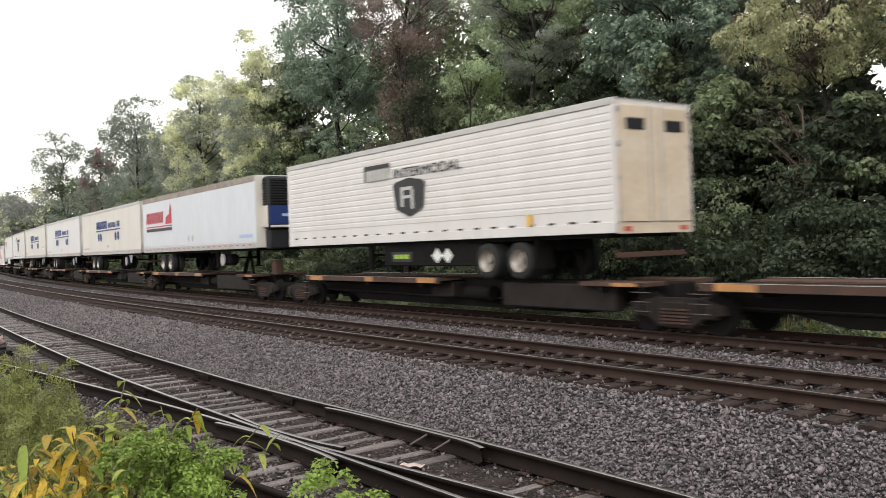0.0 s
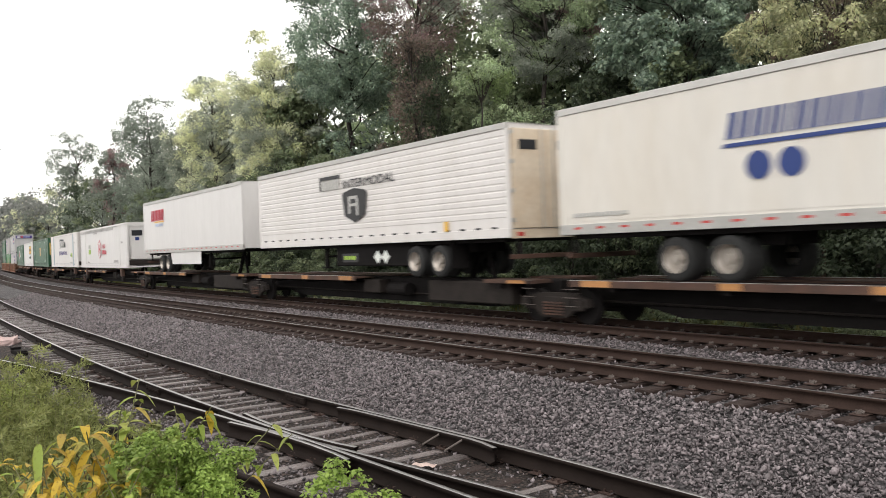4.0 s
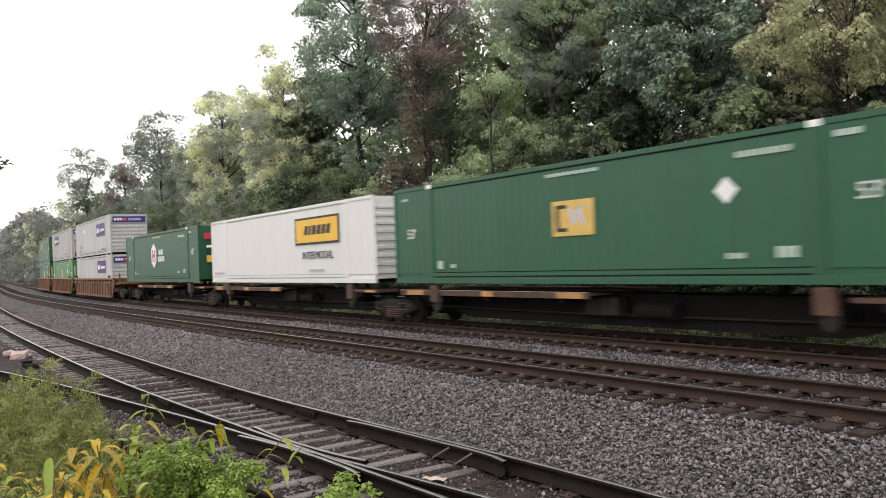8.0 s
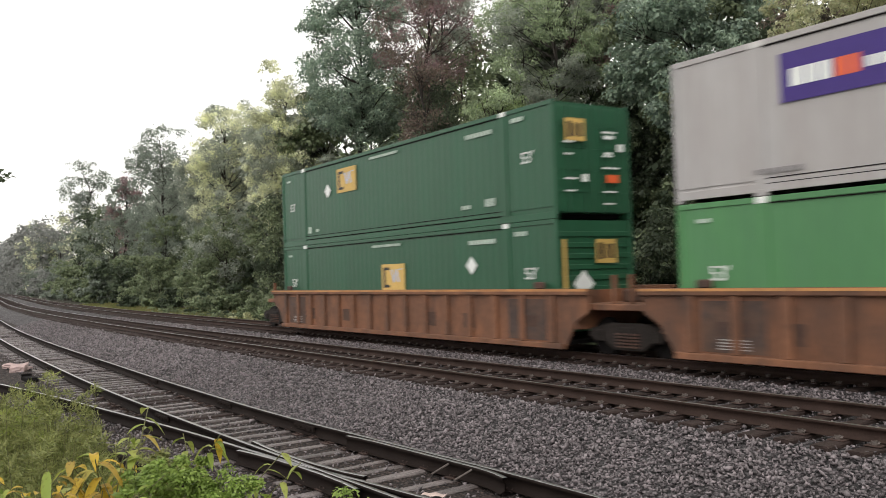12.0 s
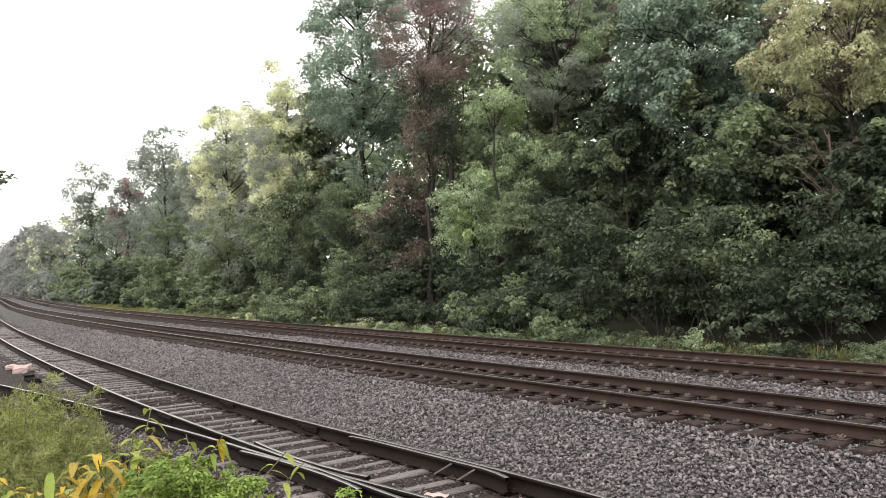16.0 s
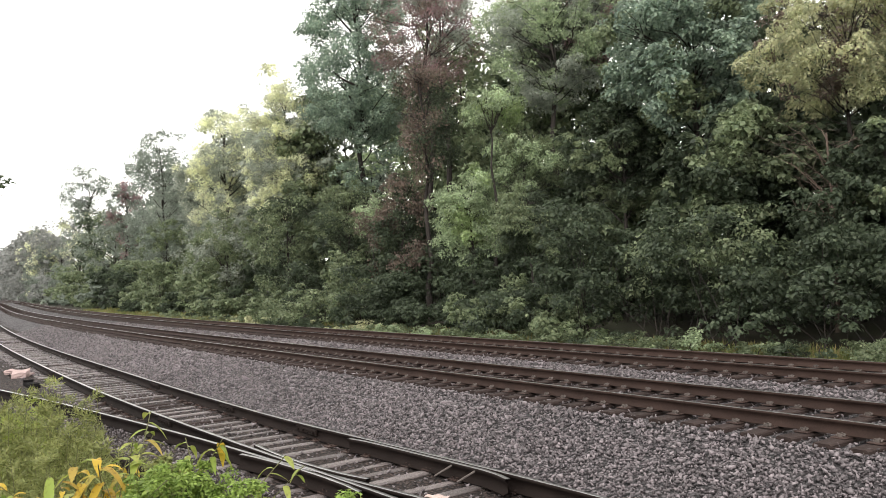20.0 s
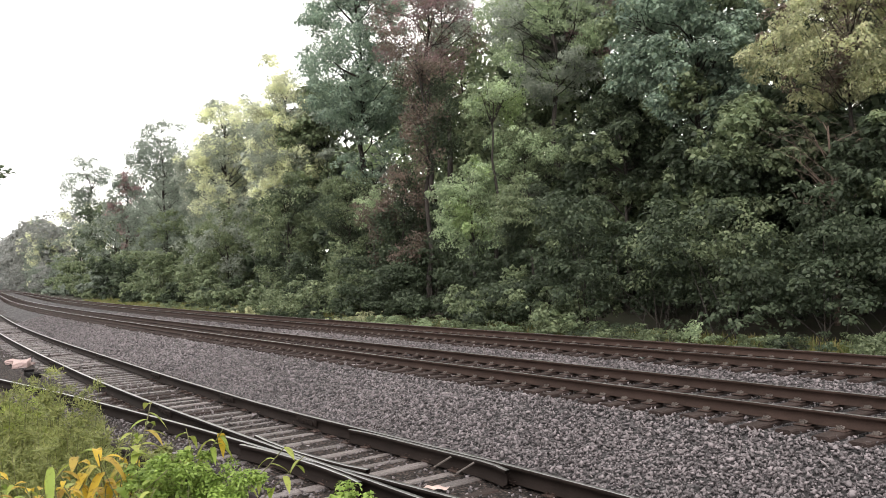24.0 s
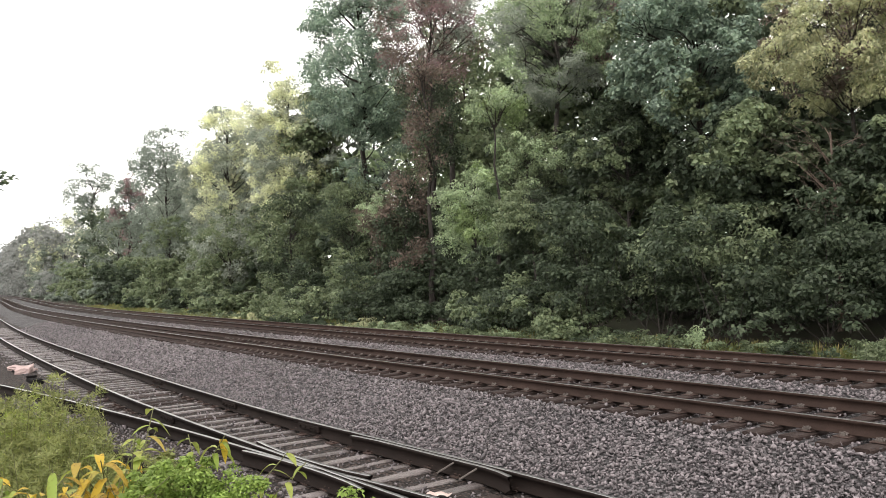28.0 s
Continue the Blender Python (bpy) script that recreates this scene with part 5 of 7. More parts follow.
    for e in truck_ends:
        truck(car, e * L)
    return car


def truck(car, x, gauge_half=0.753):
    """A two-axle bogie with cast side frames, springs and four wheels."""
    t = part("truck", box(x - 0.24, x + 0.24, -1.1, 1.1, 0.42, 0.68, bevel=0.03), "truck", car, "dusty cast-steel railway bogie")
    for y in (-1, 1):
        b = bmesh.new()
        f = y * 1.0
        pts = [(-1.15, 0.62), (-1.2, 0.44), (-0.72, 0.36), (-0.42, 0.16), (0.42, 0.16), (0.72, 0.36), (1.2, 0.44), (1.15, 0.62), (0.5, 0.76), (-0.5, 0.76)]
        fr = [b.verts.new((x + a, f + y * 0.07, z)) for a, z in pts]
        bk = [b.verts.new((x + a, f - y * 0.07, z)) for a, z in pts]
        b.faces.new(fr if y < 0 else fr[::-1])
        b.faces.new(bk[::-1] if y < 0 else bk)
        for i in range(10):
            q = (fr[i], bk[i], bk[(i + 1) % 10], fr[(i + 1) % 10])
            b.faces.new(q)
        bmesh.ops.recalc_face_normals(b, faces=b.faces)
        part("side_frame", b, "truck", t)
        for k in range(3):
            b = bmesh.new()
            for j in range(5):
                disc(b, x - 0.24 + 0.24 * k, f + y * 0.06, 0.24 + 0.07 * j, 0.1, 0.035, "Z", 12)
            part("spring", b, "rust", t)
        for dx in (-0.88, 0.88):
            part("axle_box", box(x + dx - 0.14, x + dx + 0.14, min(f - y * 0.05, f + y * 0.14), max(f - y * 0.05, f + y * 0.14), 0.34, 0.6, bevel=0.03), "truck", t)
            w = disc(bmesh.new(), x + dx, y * gauge_half, 0.42, 0.42, 0.1, "Y", 32)
            disc(w, x + dx, y * (gauge_half - 0.06), 0.42, 0.45, 0.03, "Y", 32)
            part("wheel", w, "frame", t)
    for dx in (-0.88, 0.88):
        part("axle", disc(bmesh.new(), x + dx, 0, 0.42, 0.075, 1.5, "Y", 12), "frame", t)
    return t


def well_car(c0, c1, truck_ends, slots=False):
    """A well platform: deep ribbed side walls between raised ends over the trucks."""
    car = thing("well_car", "faded orange double-stack well wagon with rust and grime", "railcar", "platforms of the train")
    L = (c1 - c0) / 2
    a = L - 1.55
    for y in (-1, 1):
        f = y * 1.42
        y0, y1 = sorted((f, f - y * 0.05))
        b = bmesh.new()
        pts = [(-a - 0.78, 1.42), (-a - 0.72, 1.02), (-a - 0.3, 0.78), (-a + 0.1, 0.16), (a - 0.1, 0.16), (a + 0.3, 0.78), (a + 0.72, 1.02), (a + 0.78, 1.42)]
        fr = [b.verts.new((px, f, pz)) for px, pz in pts]
        bk = [b.verts.new((px, f - y * 0.05, pz)) for px, pz in pts]
        b.faces.new(fr if y < 0 else fr[::-1])
        b.faces.new(bk[::-1] if y < 0 else bk)
        for i in range(8):
            b.faces.new((fr[i], bk[i], bk[(i + 1) % 8], fr[(i + 1) % 8]))
        bmesh.ops.recalc_face_normals(b, faces=b.faces)
        part("side_wall", b, "orange", car)
        z0, z1 = sorted((f + y * 0.1, f - y * 0.08))
        part("top_chord", box(-a - 0.8, a + 0.8, z0, z1, 1.4, 1.55, bevel=0.015), "orange", car)
        part("chord_edge", box(-a - 0.8, a + 0.8, min(f + y * 0.1, f + y * 0.106), max(f + y * 0.1, f + y * 0.106), 1.49, 1.545), "yellowedge", car)
        part("bottom_chord", box(-a + 0.12, a - 0.12, z0, z1, 0.12, 0.26, bevel=0.015), "orange", car)
        n = 15
        for k in range(n):
            x = -a + 0.5 + k * (2 * a - 1.0) / (n - 1)
            part("side_rib", box(x - 0.095, x + 0.095, min(f + y * 0.09, f), max(f + y * 0.09, f), 0.26, 1.4, bevel=0.02), "orange", car)
        if slots:
            # A black strip, proud of the wall, paints in the open slot's shade.
            part("slot_panel", box(-a + 0.1, a - 0.1, min(f, f + y * 0.008), max(f, f + y * 0.008), 1.19, 1.395), "frame", car, "black strip painted for the dark slot under the top chord")
        for px in (-a + 2.5, -a + 5.2, 2.2, 4.1):
            part("scuff_plate", box(px, px + 0.5, min(f, f + y * 0.006), max(f, f + y * 0.006), 0.5, 0.9, bevel=0.002), "rust", car)
        for e in (-1, 1):
            x0, x1 = sorted((e * (a - 0.75), e * (a - 2.2)))
            part("black_panel", box(x0, x1, min(f, f + y * 0.012), max(f, f + y * 0.012), 0.3, 1.3), "grimyorange", car, "end panel black with grime")
            part("data_plate", box(x0 + 0.35, x1 - 0.3, min(f, f + y * 0.02), max(f, f + y * 0.02), 0.62, 0.9), "rust", car, "worn stencilled data plate")
            for k in range(4 if e < 0 else 0):
                part("stencil_line", box(x0 + 0.4, x1 - 0.35, min(f, f + y * 0.02), max(f, f + y * 0.02), 0.36 + 0.06 * k, 0.38 + 0.06 * k), "dirtygrey", car)
        if slots and y < 0:
            for k, (px, lean) in enumerate(((-0.9, 0.1), (-0.2, -0.12), (0.55, 0.15), (1.1, 0.0))):
                part("chalk_mark", poly(bmesh.new(), [(px, 0.66), (px + 0.07, 0.66), (px + 0.07 + lean, 1.02), (px + lean, 1.02)], f, 0.006), "dirtygrey", car, "pale chalk stroke")
        if slots:
            part("grab_rail", tube(bmesh.new(), [(-a + 0.2, f + y * 0.05, 1.22), (a - 0.2, f + y * 0.05, 1.22)], [0.013, 0.013], 6), "alu", car)
        for x in (-a + 0.9, a - 0.9):
            part("guide_block", box(x - 0.18, x + 0.18, min(f, f + y * 0.1), max(f, f + y * 0.1), 1.55, 1.72, bevel=0.03), "rust", car)
    for e in (-1, 1):
        x0, x1 = sorted((e * (a + 0.3), e * (L + (0.15 if e in truck_ends else -0.1))))
        part("end_platform", box(x0, x1, -1.3, 1.3, 1.05, 1.2, bevel=0.02), "orange", car)
        part("end_wall", box(e * (a + 0.25) - 0.05, e * (a + 0.25) + 0.05, -1.36, 1.36, 0.6, 1.5), "orange", car)
        for y in (-1.15, 1.15):
            part("end_post", box(e * (L - 0.25) - 0.05, e * (L - 0.25) + 0.05, y - 0.05, y + 0.05, 1.2, 1.85, bevel=0.01), "orange", car)
        part("brake_box", box(e * (L - 0.5) - 0.25, e * (L - 0.5) + 0.25, -0.4, 0.3, 1.2, 1.5, bevel=0.04), "rust", car)
    part("floor_pan", box(-a + 0.2, a - 0.2, -1.36, 1.36, 0.2, 0.3), "frame", car)
    for e in truck_ends:
        truck(car, e * (L - 0.0))
    return car


def mark_load(ob, left, z):
    return moving(ob, left + 1.98, left + 14.17, z)


def build_train():
    joints = [(-11.2, 7.5, (-1,)), (-28.3, -11.2, (-1,)), (-47.6, -31.7, (-1, 1)), (-65.3, -47.6, (-1,)), (-82.4, -65.3, (-1,)), (-99.9, -82.4, (-1,)),
              (-118.6, -99.9, (-1,)), (-136.9, -118.6, (-1,)), (-156.2, -136.9, (-1,)), (-175.8, -156.2, (-1,)), (-193.7, -175.8, (-1,)), (-211.4, -193.7, (-1,)), (-227.0, -211.4, (-1,))]
    for c0, c1, ends in joints:
        mid = (c0 + c1) / 2
        posts = [left + x - mid for left in (-156.15, -174.3, -193.05, -210.5, -228.75) for x in (2.0, 14.2) if c0 + 0.4 < left + x < c1 - 0.4]
        moving(spine_car(c0, c1, ends, posts), c0, c1, 0)
    for c0, c1, ends in ((-251.4, -231.7, (-1, 1)), (-270.6, -251.4, (-1,)), (-290.3, -270.6, (-1,))):
        moving(well_car(c0, c1, ends, c0 == -251.4), c0, c1, 0)
    zt = 1.09
    for left in (-28.62, -117.3):
        t = trailer("box_trailer", "white ribbed trailer with stained cream rear doors on a spine wagon", "white", "right", "horizontal", door="door")
        fleet_shield(t)
        mark_load(t, left, zt)
    t = trailer("reefer_trailer", "cool white refrigerated trailer with a blue nose unit", "coolwhite", "left", "smooth", "blue", top="grimytop")
    bar_blocks(t, "red_block", "red", -7.4, 2.6, TSIDE + 0.002, [0.44, 0.34, 0.18, 0.42, 0.42, 0.4, 0.42], 0.58, 0.07, "slanted red blocks", 0.12)
    part("red_figure", poly(bmesh.new(), [(-3.95, 2.5), (-2.85, 2.5), (-2.9, 3.3), (-3.05, 3.55), (-3.3, 3.0), (-3.8, 2.85)], TSIDE + 0.002), "red", t, "red emblem shape")
    part("rule", poly(bmesh.new(), [(-7.4, 2.38), (-2.85, 2.38), (-2.85, 2.44), (-7.4, 2.44)], TSIDE + 0.002), "red", t)
    part("rule", poly(bmesh.new(), [(-7.4, 2.16), (-2.85, 2.16), (-2.85, 2.32), (-7.4, 2.32)], TSIDE + 0.002), "black", t)
    bars(t, "stencil_mark", "paleblue", 6.3, 1.5, TSIDE + 0.002, [0.14] * 9, 0.14, 0.02)
    part("placard", poly(bmesh.new(), circle(-0.3, 1.66, 0.13, 0.16), TSIDE + 0.002), "alu", t)
    part("placard", poly(bmesh.new(), circle(0.3, 1.66, 0.13, 0.16), TSIDE + 0.002), "alu", t)
    mark_load(t, -47.85, zt)
    for left, paint, lab in ((-64.65, "cream", "cream refrigerated trailer with navy lettering blocks and discs"), (-81.9, "cleanwhite", "white refrigerated trailer with navy lettering blocks and discs"), (-99.35, "cream", "cream refrigerated trailer with navy lettering blocks and discs")):
        t = trailer("reefer_trailer", lab, paint, "left", "upright", "white", door="cream")
        shippers(t)
        if left == -99.35:
            part("placard", poly(bmesh.new(), [(5.9, 1.72), (7.4, 1.72), (7.4, 1.95), (5.9, 1.95)], TSIDE + 0.002), "decal", t)
            part("placard", poly(bmesh.new(), [(5.9, 1.96), (7.4, 1.96), (7.4, 2.02), (5.9, 2.02)], TSIDE + 0.002), "lime", t)
        mark_load(t, left, zt)
    t = trailer("dry_van_trailer", "plain pale grey-white trailer with a long side skirt", "cleanwhite", "left", "upright", skirt=True, door="cleanwhite")
    bar_blocks(t, "red_block", "red", -6.4, 2.86, TSIDE + 0.002, [0.6, 0.5, 0.5, 0.56], 0.6, 0.1, "slanted red blocks", 0.16)
    part("yellow_rule", poly(bmesh.new(), [(-5.7, 2.76), (-3.8, 2.76), (-3.8, 2.82), (-5.75, 2.82)], TSIDE + 0.002), "yellow", t)
    bars(t, "pale_block", "paleblue", -5.5, 2.54, TSIDE + 0.002, [0.18] * 5, 0.14, 0.12)
    mark_load(t, -135.35, zt)
    zc = 1.28
    c = container("reefer_container", "white refrigerated container with red hexagon emblem", "cleanwhite", "none", 0.6, castings="cleanwhite")
    reefer_end(c, "cleanwhite", "vent", "round")
    hexagon = [(-0.48 + 0.68 * math.cos(radians(60 * k + 30)), 1.33 + 0.68 * math.sin(radians(60 * k + 30))) for k in range(6)]
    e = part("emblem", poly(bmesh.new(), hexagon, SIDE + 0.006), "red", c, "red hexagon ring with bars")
    part("inner", poly(bmesh.new(), [(-0.48 + 0.88 * (a + 0.48), 1.33 + 0.88 * (b - 1.33)) for a, b in hexagon], SIDE), "cleanwhite", e)
    for a in ((-0.8, 1.0, -0.6, 1.66), (-0.36, 1.0, -0.16, 1.66), (-0.6, 1.25, -0.36, 1.42)):
        part("bar", poly(bmesh.new(), [(a[0], a[1]), (a[2], a[1]), (a[2], a[3]), (a[0], a[3])], SIDE - 0.005), "red", e)
    bar_blocks(c, "red_block", "red", 0.62, 1.36, SIDE + 0.006, [0.3, 0.26, 0.26], 0.3, 0.06)
    bar_blocks(c, "red_block", "red", 0.44, 0.95, SIDE + 0.006, [0.3, 0.2, 0.26, 0.26, 0.26], 0.3, 0.05)
    part("green_sticker", poly(bmesh.new(), [(-4.7, 1.0), (-3.85, 1.0), (-3.85, 1.35), (-4.7, 1.35)], SIDE + 0.006), "lime", c, "pale green sticker")
    bars(c, "grey_block", "alu", -4.7, 1.42, SIDE + 0.006, [0.18, 0.16, 0.18, 0.16], 0.28, 0.04)
    small_marks(c, [(-5.2, 0.36, 0.7, 0.12), (4.3, 0.36, 1.4, 0.2), (6.6, 1.6, 0.6, 0.16), (-2.6, 2.45, 1.4, 0.1)], "dirtygrey")
    for k in range(3):
        part("upper_seam", poly(bmesh.new(), [(-7.9, 2.58 + 0.06 * k), (4.4, 2.58 + 0.06 * k), (4.4, 2.61 + 0.06 * k), (-7.9, 2.61 + 0.06 * k)], SIDE + 0.008), "dirtygrey", c, "grimy seam along the upper wall")
    mark_load(c, -156.15, zc)
    c = container("reefer_container", "white refrigerated container with purple lettering and grey-blue posts", "white", "none", 0.6, post="teal", castings="alu")
    reefer_end(c, "white", "vent", "slant")
    b = bmesh.new()
    poly(b, [(-1.75, 1.72), (-1.58, 1.62), (-1.58, 2.4), (-1.75, 2.42)], SIDE + 0.006)
    poly(b, [(-1.75, 2.36), (0.7, 2.3), (0.7, 2.46), (-1.75, 2.52)], SIDE + 0.006)
    part("dark_block", b, "black", c, "black blocks of a carrier's name")
    bars(c, "grey_block", "alu", -1.45, 1.72, SIDE + 0.006, [0.36, 0.34, 0.14, 0.42, 0.34], 0.52, 0.07)
    bars(c, "dark_block", "black", 0.75, 1.74, SIDE + 0.006, [0.14, 0.3, 0.3, 0.1], 0.46, 0.07)
    lettering("INTERMODAL", 0.52, -2.3, SIDE + 0.006, 1.06, "purple", c, wide=4.9)
    part("sticker", poly(bmesh.new(), circle(5.05, 1.02, 0.5, 0.17), SIDE + 0.006), "lime", c, "green oval sticker with a dark centre")
    part("sticker", poly(bmesh.new(), circle(4.95, 1.02, 0.3, 0.05), SIDE), "greymark", c)
    small_marks(c, [(-7.9, 2.0, 0.6, 0.1), (-7.8, 1.6, 0.4, 0.1), (4.2, 0.36, 1.4, 0.12), (6.5, 2.0, 1.0, 0.12)], "alu")
    mark_load(c, -174.3, zc)
    c = green_box("green_container", "green", "dark green container with a yellow square emblem", False, -0.75)
    diamond(c, 4.23, 1.83, 0.27)
    end_diamond(c, -0.6, 1.5, 0.34)
    end_emblem(c, -0.1, 0.65, 1.9, 2.55)
    end_decal(c, "end_stripe", "tan", -1.15, -1.04, 1.2, 2.4)
    mark_load(c, -193.05, zc)
    c = container("white_container", "white container with a yellow and black panel on its side", "cleanwhite", "ribs", 0.6, castings="cleanwhite")
    part("panel", poly(bmesh.new(), [(1.85, 1.44), (5.6, 1.44), (5.6, 2.46), (1.85, 2.46)], SIDE + 0.006), "black", c, "yellow panel framed in black")
    part("panel", poly(bmesh.new(), [(1.95, 1.52), (5.5, 1.52), (5.5, 2.38), (1.95, 2.38)], SIDE), "yellow", c)
    bars(c, "dark_block", "black", 2.7, 1.8, SIDE - 0.006, [0.3, 0.2, 0.34, 0.34, 0.3, 0.3], 0.34, 0.08, slant=0.08)
    lettering("INTERMODAL", 0.4, 2.45, SIDE + 0.006, 0.9, "black", c, wide=2.6)
    small_marks(c, [(-7.6, 0.4, 1.2, 0.1), (3.0, 0.42, 1.3, 0.12)], "alu")
    mark_load(c, -210.5, zc)
    c = green_box("green_container", "green", "dark green container with a white hexagon emblem and cluttered doors", True)
    hexagon = [(-0.83 + 0.68 * math.cos(radians(60 * k + 30)), 1.55 + 0.74 * math.sin(radians(60 * k + 30))) for k in range(6)]
    e = part("emblem", poly(bmesh.new(), hexagon, SIDE + 0.006), "decal", c, "white hexagon with red bars")
    for a in ((-1.15, 1.2, -0.95, 1.9), (-0.71, 1.2, -0.51, 1.9), (-0.95, 1.46, -0.71, 1.64)):
        part("bar", poly(bmesh.new(), [(a[0], a[1]), (a[2], a[1]), (a[2], a[3]), (a[0], a[3])], SIDE), "red", e)
    bar_blocks(c, "white_block", "decal", 0.3, 1.58, SIDE + 0.006, [0.3, 0.24, 0.26], 0.3, 0.06)
    bar_blocks(c, "white_block", "decal", 0.12, 1.18, SIDE + 0.006, [0.3, 0.16, 0.26, 0.26, 0.26], 0.3, 0.05)
    for y, z, w, h, m in ((-1.0, 2.2, 0.35, 0.3, "red"), (0.3, 2.2, 0.5, 0.25, "decal"), (-0.9, 1.0, 0.3, 0.35, "yellow"), (0.3, 0.8, 0.35, 0.3, "decal"), (0.8, 0.75, 0.3, 0.3, "orangered"), (-0.9, 1.75, 0.6, 0.12, "decal")):
        end_decal(c, "door_label", m, y, y + w, z, z + h, LONG / 2 + 0.09)
    mark_load(c, -228.75, zc)
    zw = 0.34
    for z in (zw, zw + 2.91):
        c = container("grey_container", "pale grey container with a purple panel and ribbed end", "greywhite", "ribs", 0.3, castings="red" if z > 1 else "alu", gap=0.09 if z > 1 else 0.0)
        purple_panel(c, 2.35, 1.48 if z > 1 else 1.57, 3.55, 0.93)
        end_purple(c)
        small_marks(c, [(-6.4, 0.45, 1.1, 0.12), (4.2, 0.4, 1.6, 0.14)], "greymark")
        if z > 1:
            diamond(c, -3.98, 2.15, 0.22)
            diamond(c, -3.39, 2.15, 0.22)
            part("blue_mark", poly(bmesh.new(), [(-5.45, 0.78), (-4.95, 0.78), (-5.05, 1.1)], SIDE + 0.006), "navy", c)
        mark_load(c, -250.0, z)
    c = green_box("light_green_container", "lightgreen", "light green container with a yellow square emblem", False, -0.65)
    diamond(c, 4.29, 1.84, 0.27)
    end_diamond(c, -0.45, 1.35, 0.32)
    end_emblem(c, -0.05, 0.6, 1.75, 2.35)
    end_decal(c, "end_stripe", "fadedmark", 1.0, 1.1, 1.0, 2.3)
    end_decal(c, "end_stripe", "fadedmark", -1.15, -1.06, 1.5, 2.3)
    for y in (-0.3, 0.5):
        end_decal(c, "end_line", "fadedmark", y, y + 0.4, 0.62, 0.7)
    mark_load(c, -268.9, zw)
    c = container("grey_container", "grimy grey container with a purple panel and rusty doors", "dirtygrey", "doors", 0.3, castings="alu", gap=0.07)
    for y in (-1.05, 0.12):
        for z, h, m in ((0.25, 0.42, "rust"), (0.78, 0.32, "rustywhite"), (1.16, 0.36, "rustywhite"), (1.62, 0.12, "rust"), (1.8, 0.4, "dirtygrey")):
            end_decal(c, "door_panel", m, y, y + 0.93, z, z + h, LONG / 2 + 0.0)
    purple_panel(c, -5.6, 1.64, 3.55, 0.9)
    end_purple(c)
    small_marks(c, [(-6.2, 0.4, 1.0, 0.12), (2.7, 0.5, 1.7, 0.14)], "greymark")
    part("scrape", poly(bmesh.new(), [(5.6, 0.5), (5.75, 0.5), (5.3, 2.4), (5.2, 2.4)], SIDE + 0.008, 0.002), "dirtygrey", c)
    mark_load(c, -268.9, zw + 2.91)
    for z in (zw, zw + 2.91):
        c = green_box("green_container", "green", "dark green container with a yellow square emblem on a well wagon", z > 1, None)
        emblem_square(c, -3.3 if z > 1 else -0.35, 1.7 if z > 1 else 1.18)
        diamond(c, -4.05 if z > 1 else 4.56, 1.86, 0.25)
        if z > 1:
            end_emblem(c, -1.0, -0.35, 1.9, 2.45, LONG / 2 + 0.09)
            for y, zz, w, h, m in ((0.3, 2.0, 0.5, 0.14, "decal"), (0.35, 0.9, 0.6, 0.32, "orangered"), (0.75, 1.7, 0.35, 0.3, "decal"), (-0.5, 0.9, 0.3, 0.3, "decal"), (0.3, 1.6, 0.4, 0.1, "decal")):
                end_decal(c, "door_label", m, y, y + 0.7 * w, zz, zz + 0.62 * h, LONG / 2 + 0.09)
        else:
            end_diamond(c, -0.5, 1.3, 0.34)
            end_emblem(c, -0.05, 0.65, 1.8, 2.4)
            end_decal(c, "end_stripe", "tan", -1.15, -1.05, 0.6, 2.4)
        if z > 1:
            for k in range(7):
                for y0, w in ((-1.05, 0.5), (0.25, 0.62)):
                    if (k + (y0 > 0)) % 3:
                        end_decal(c, "door_line", "decal", y0, y0 + w * (0.6 + 0.1 * (k % 4)), 0.35 + 0.3 * k, 0.39 + 0.3 * k, LONG / 2 + 0.08)
        mark_load(c, -288.65, z)


build_train()


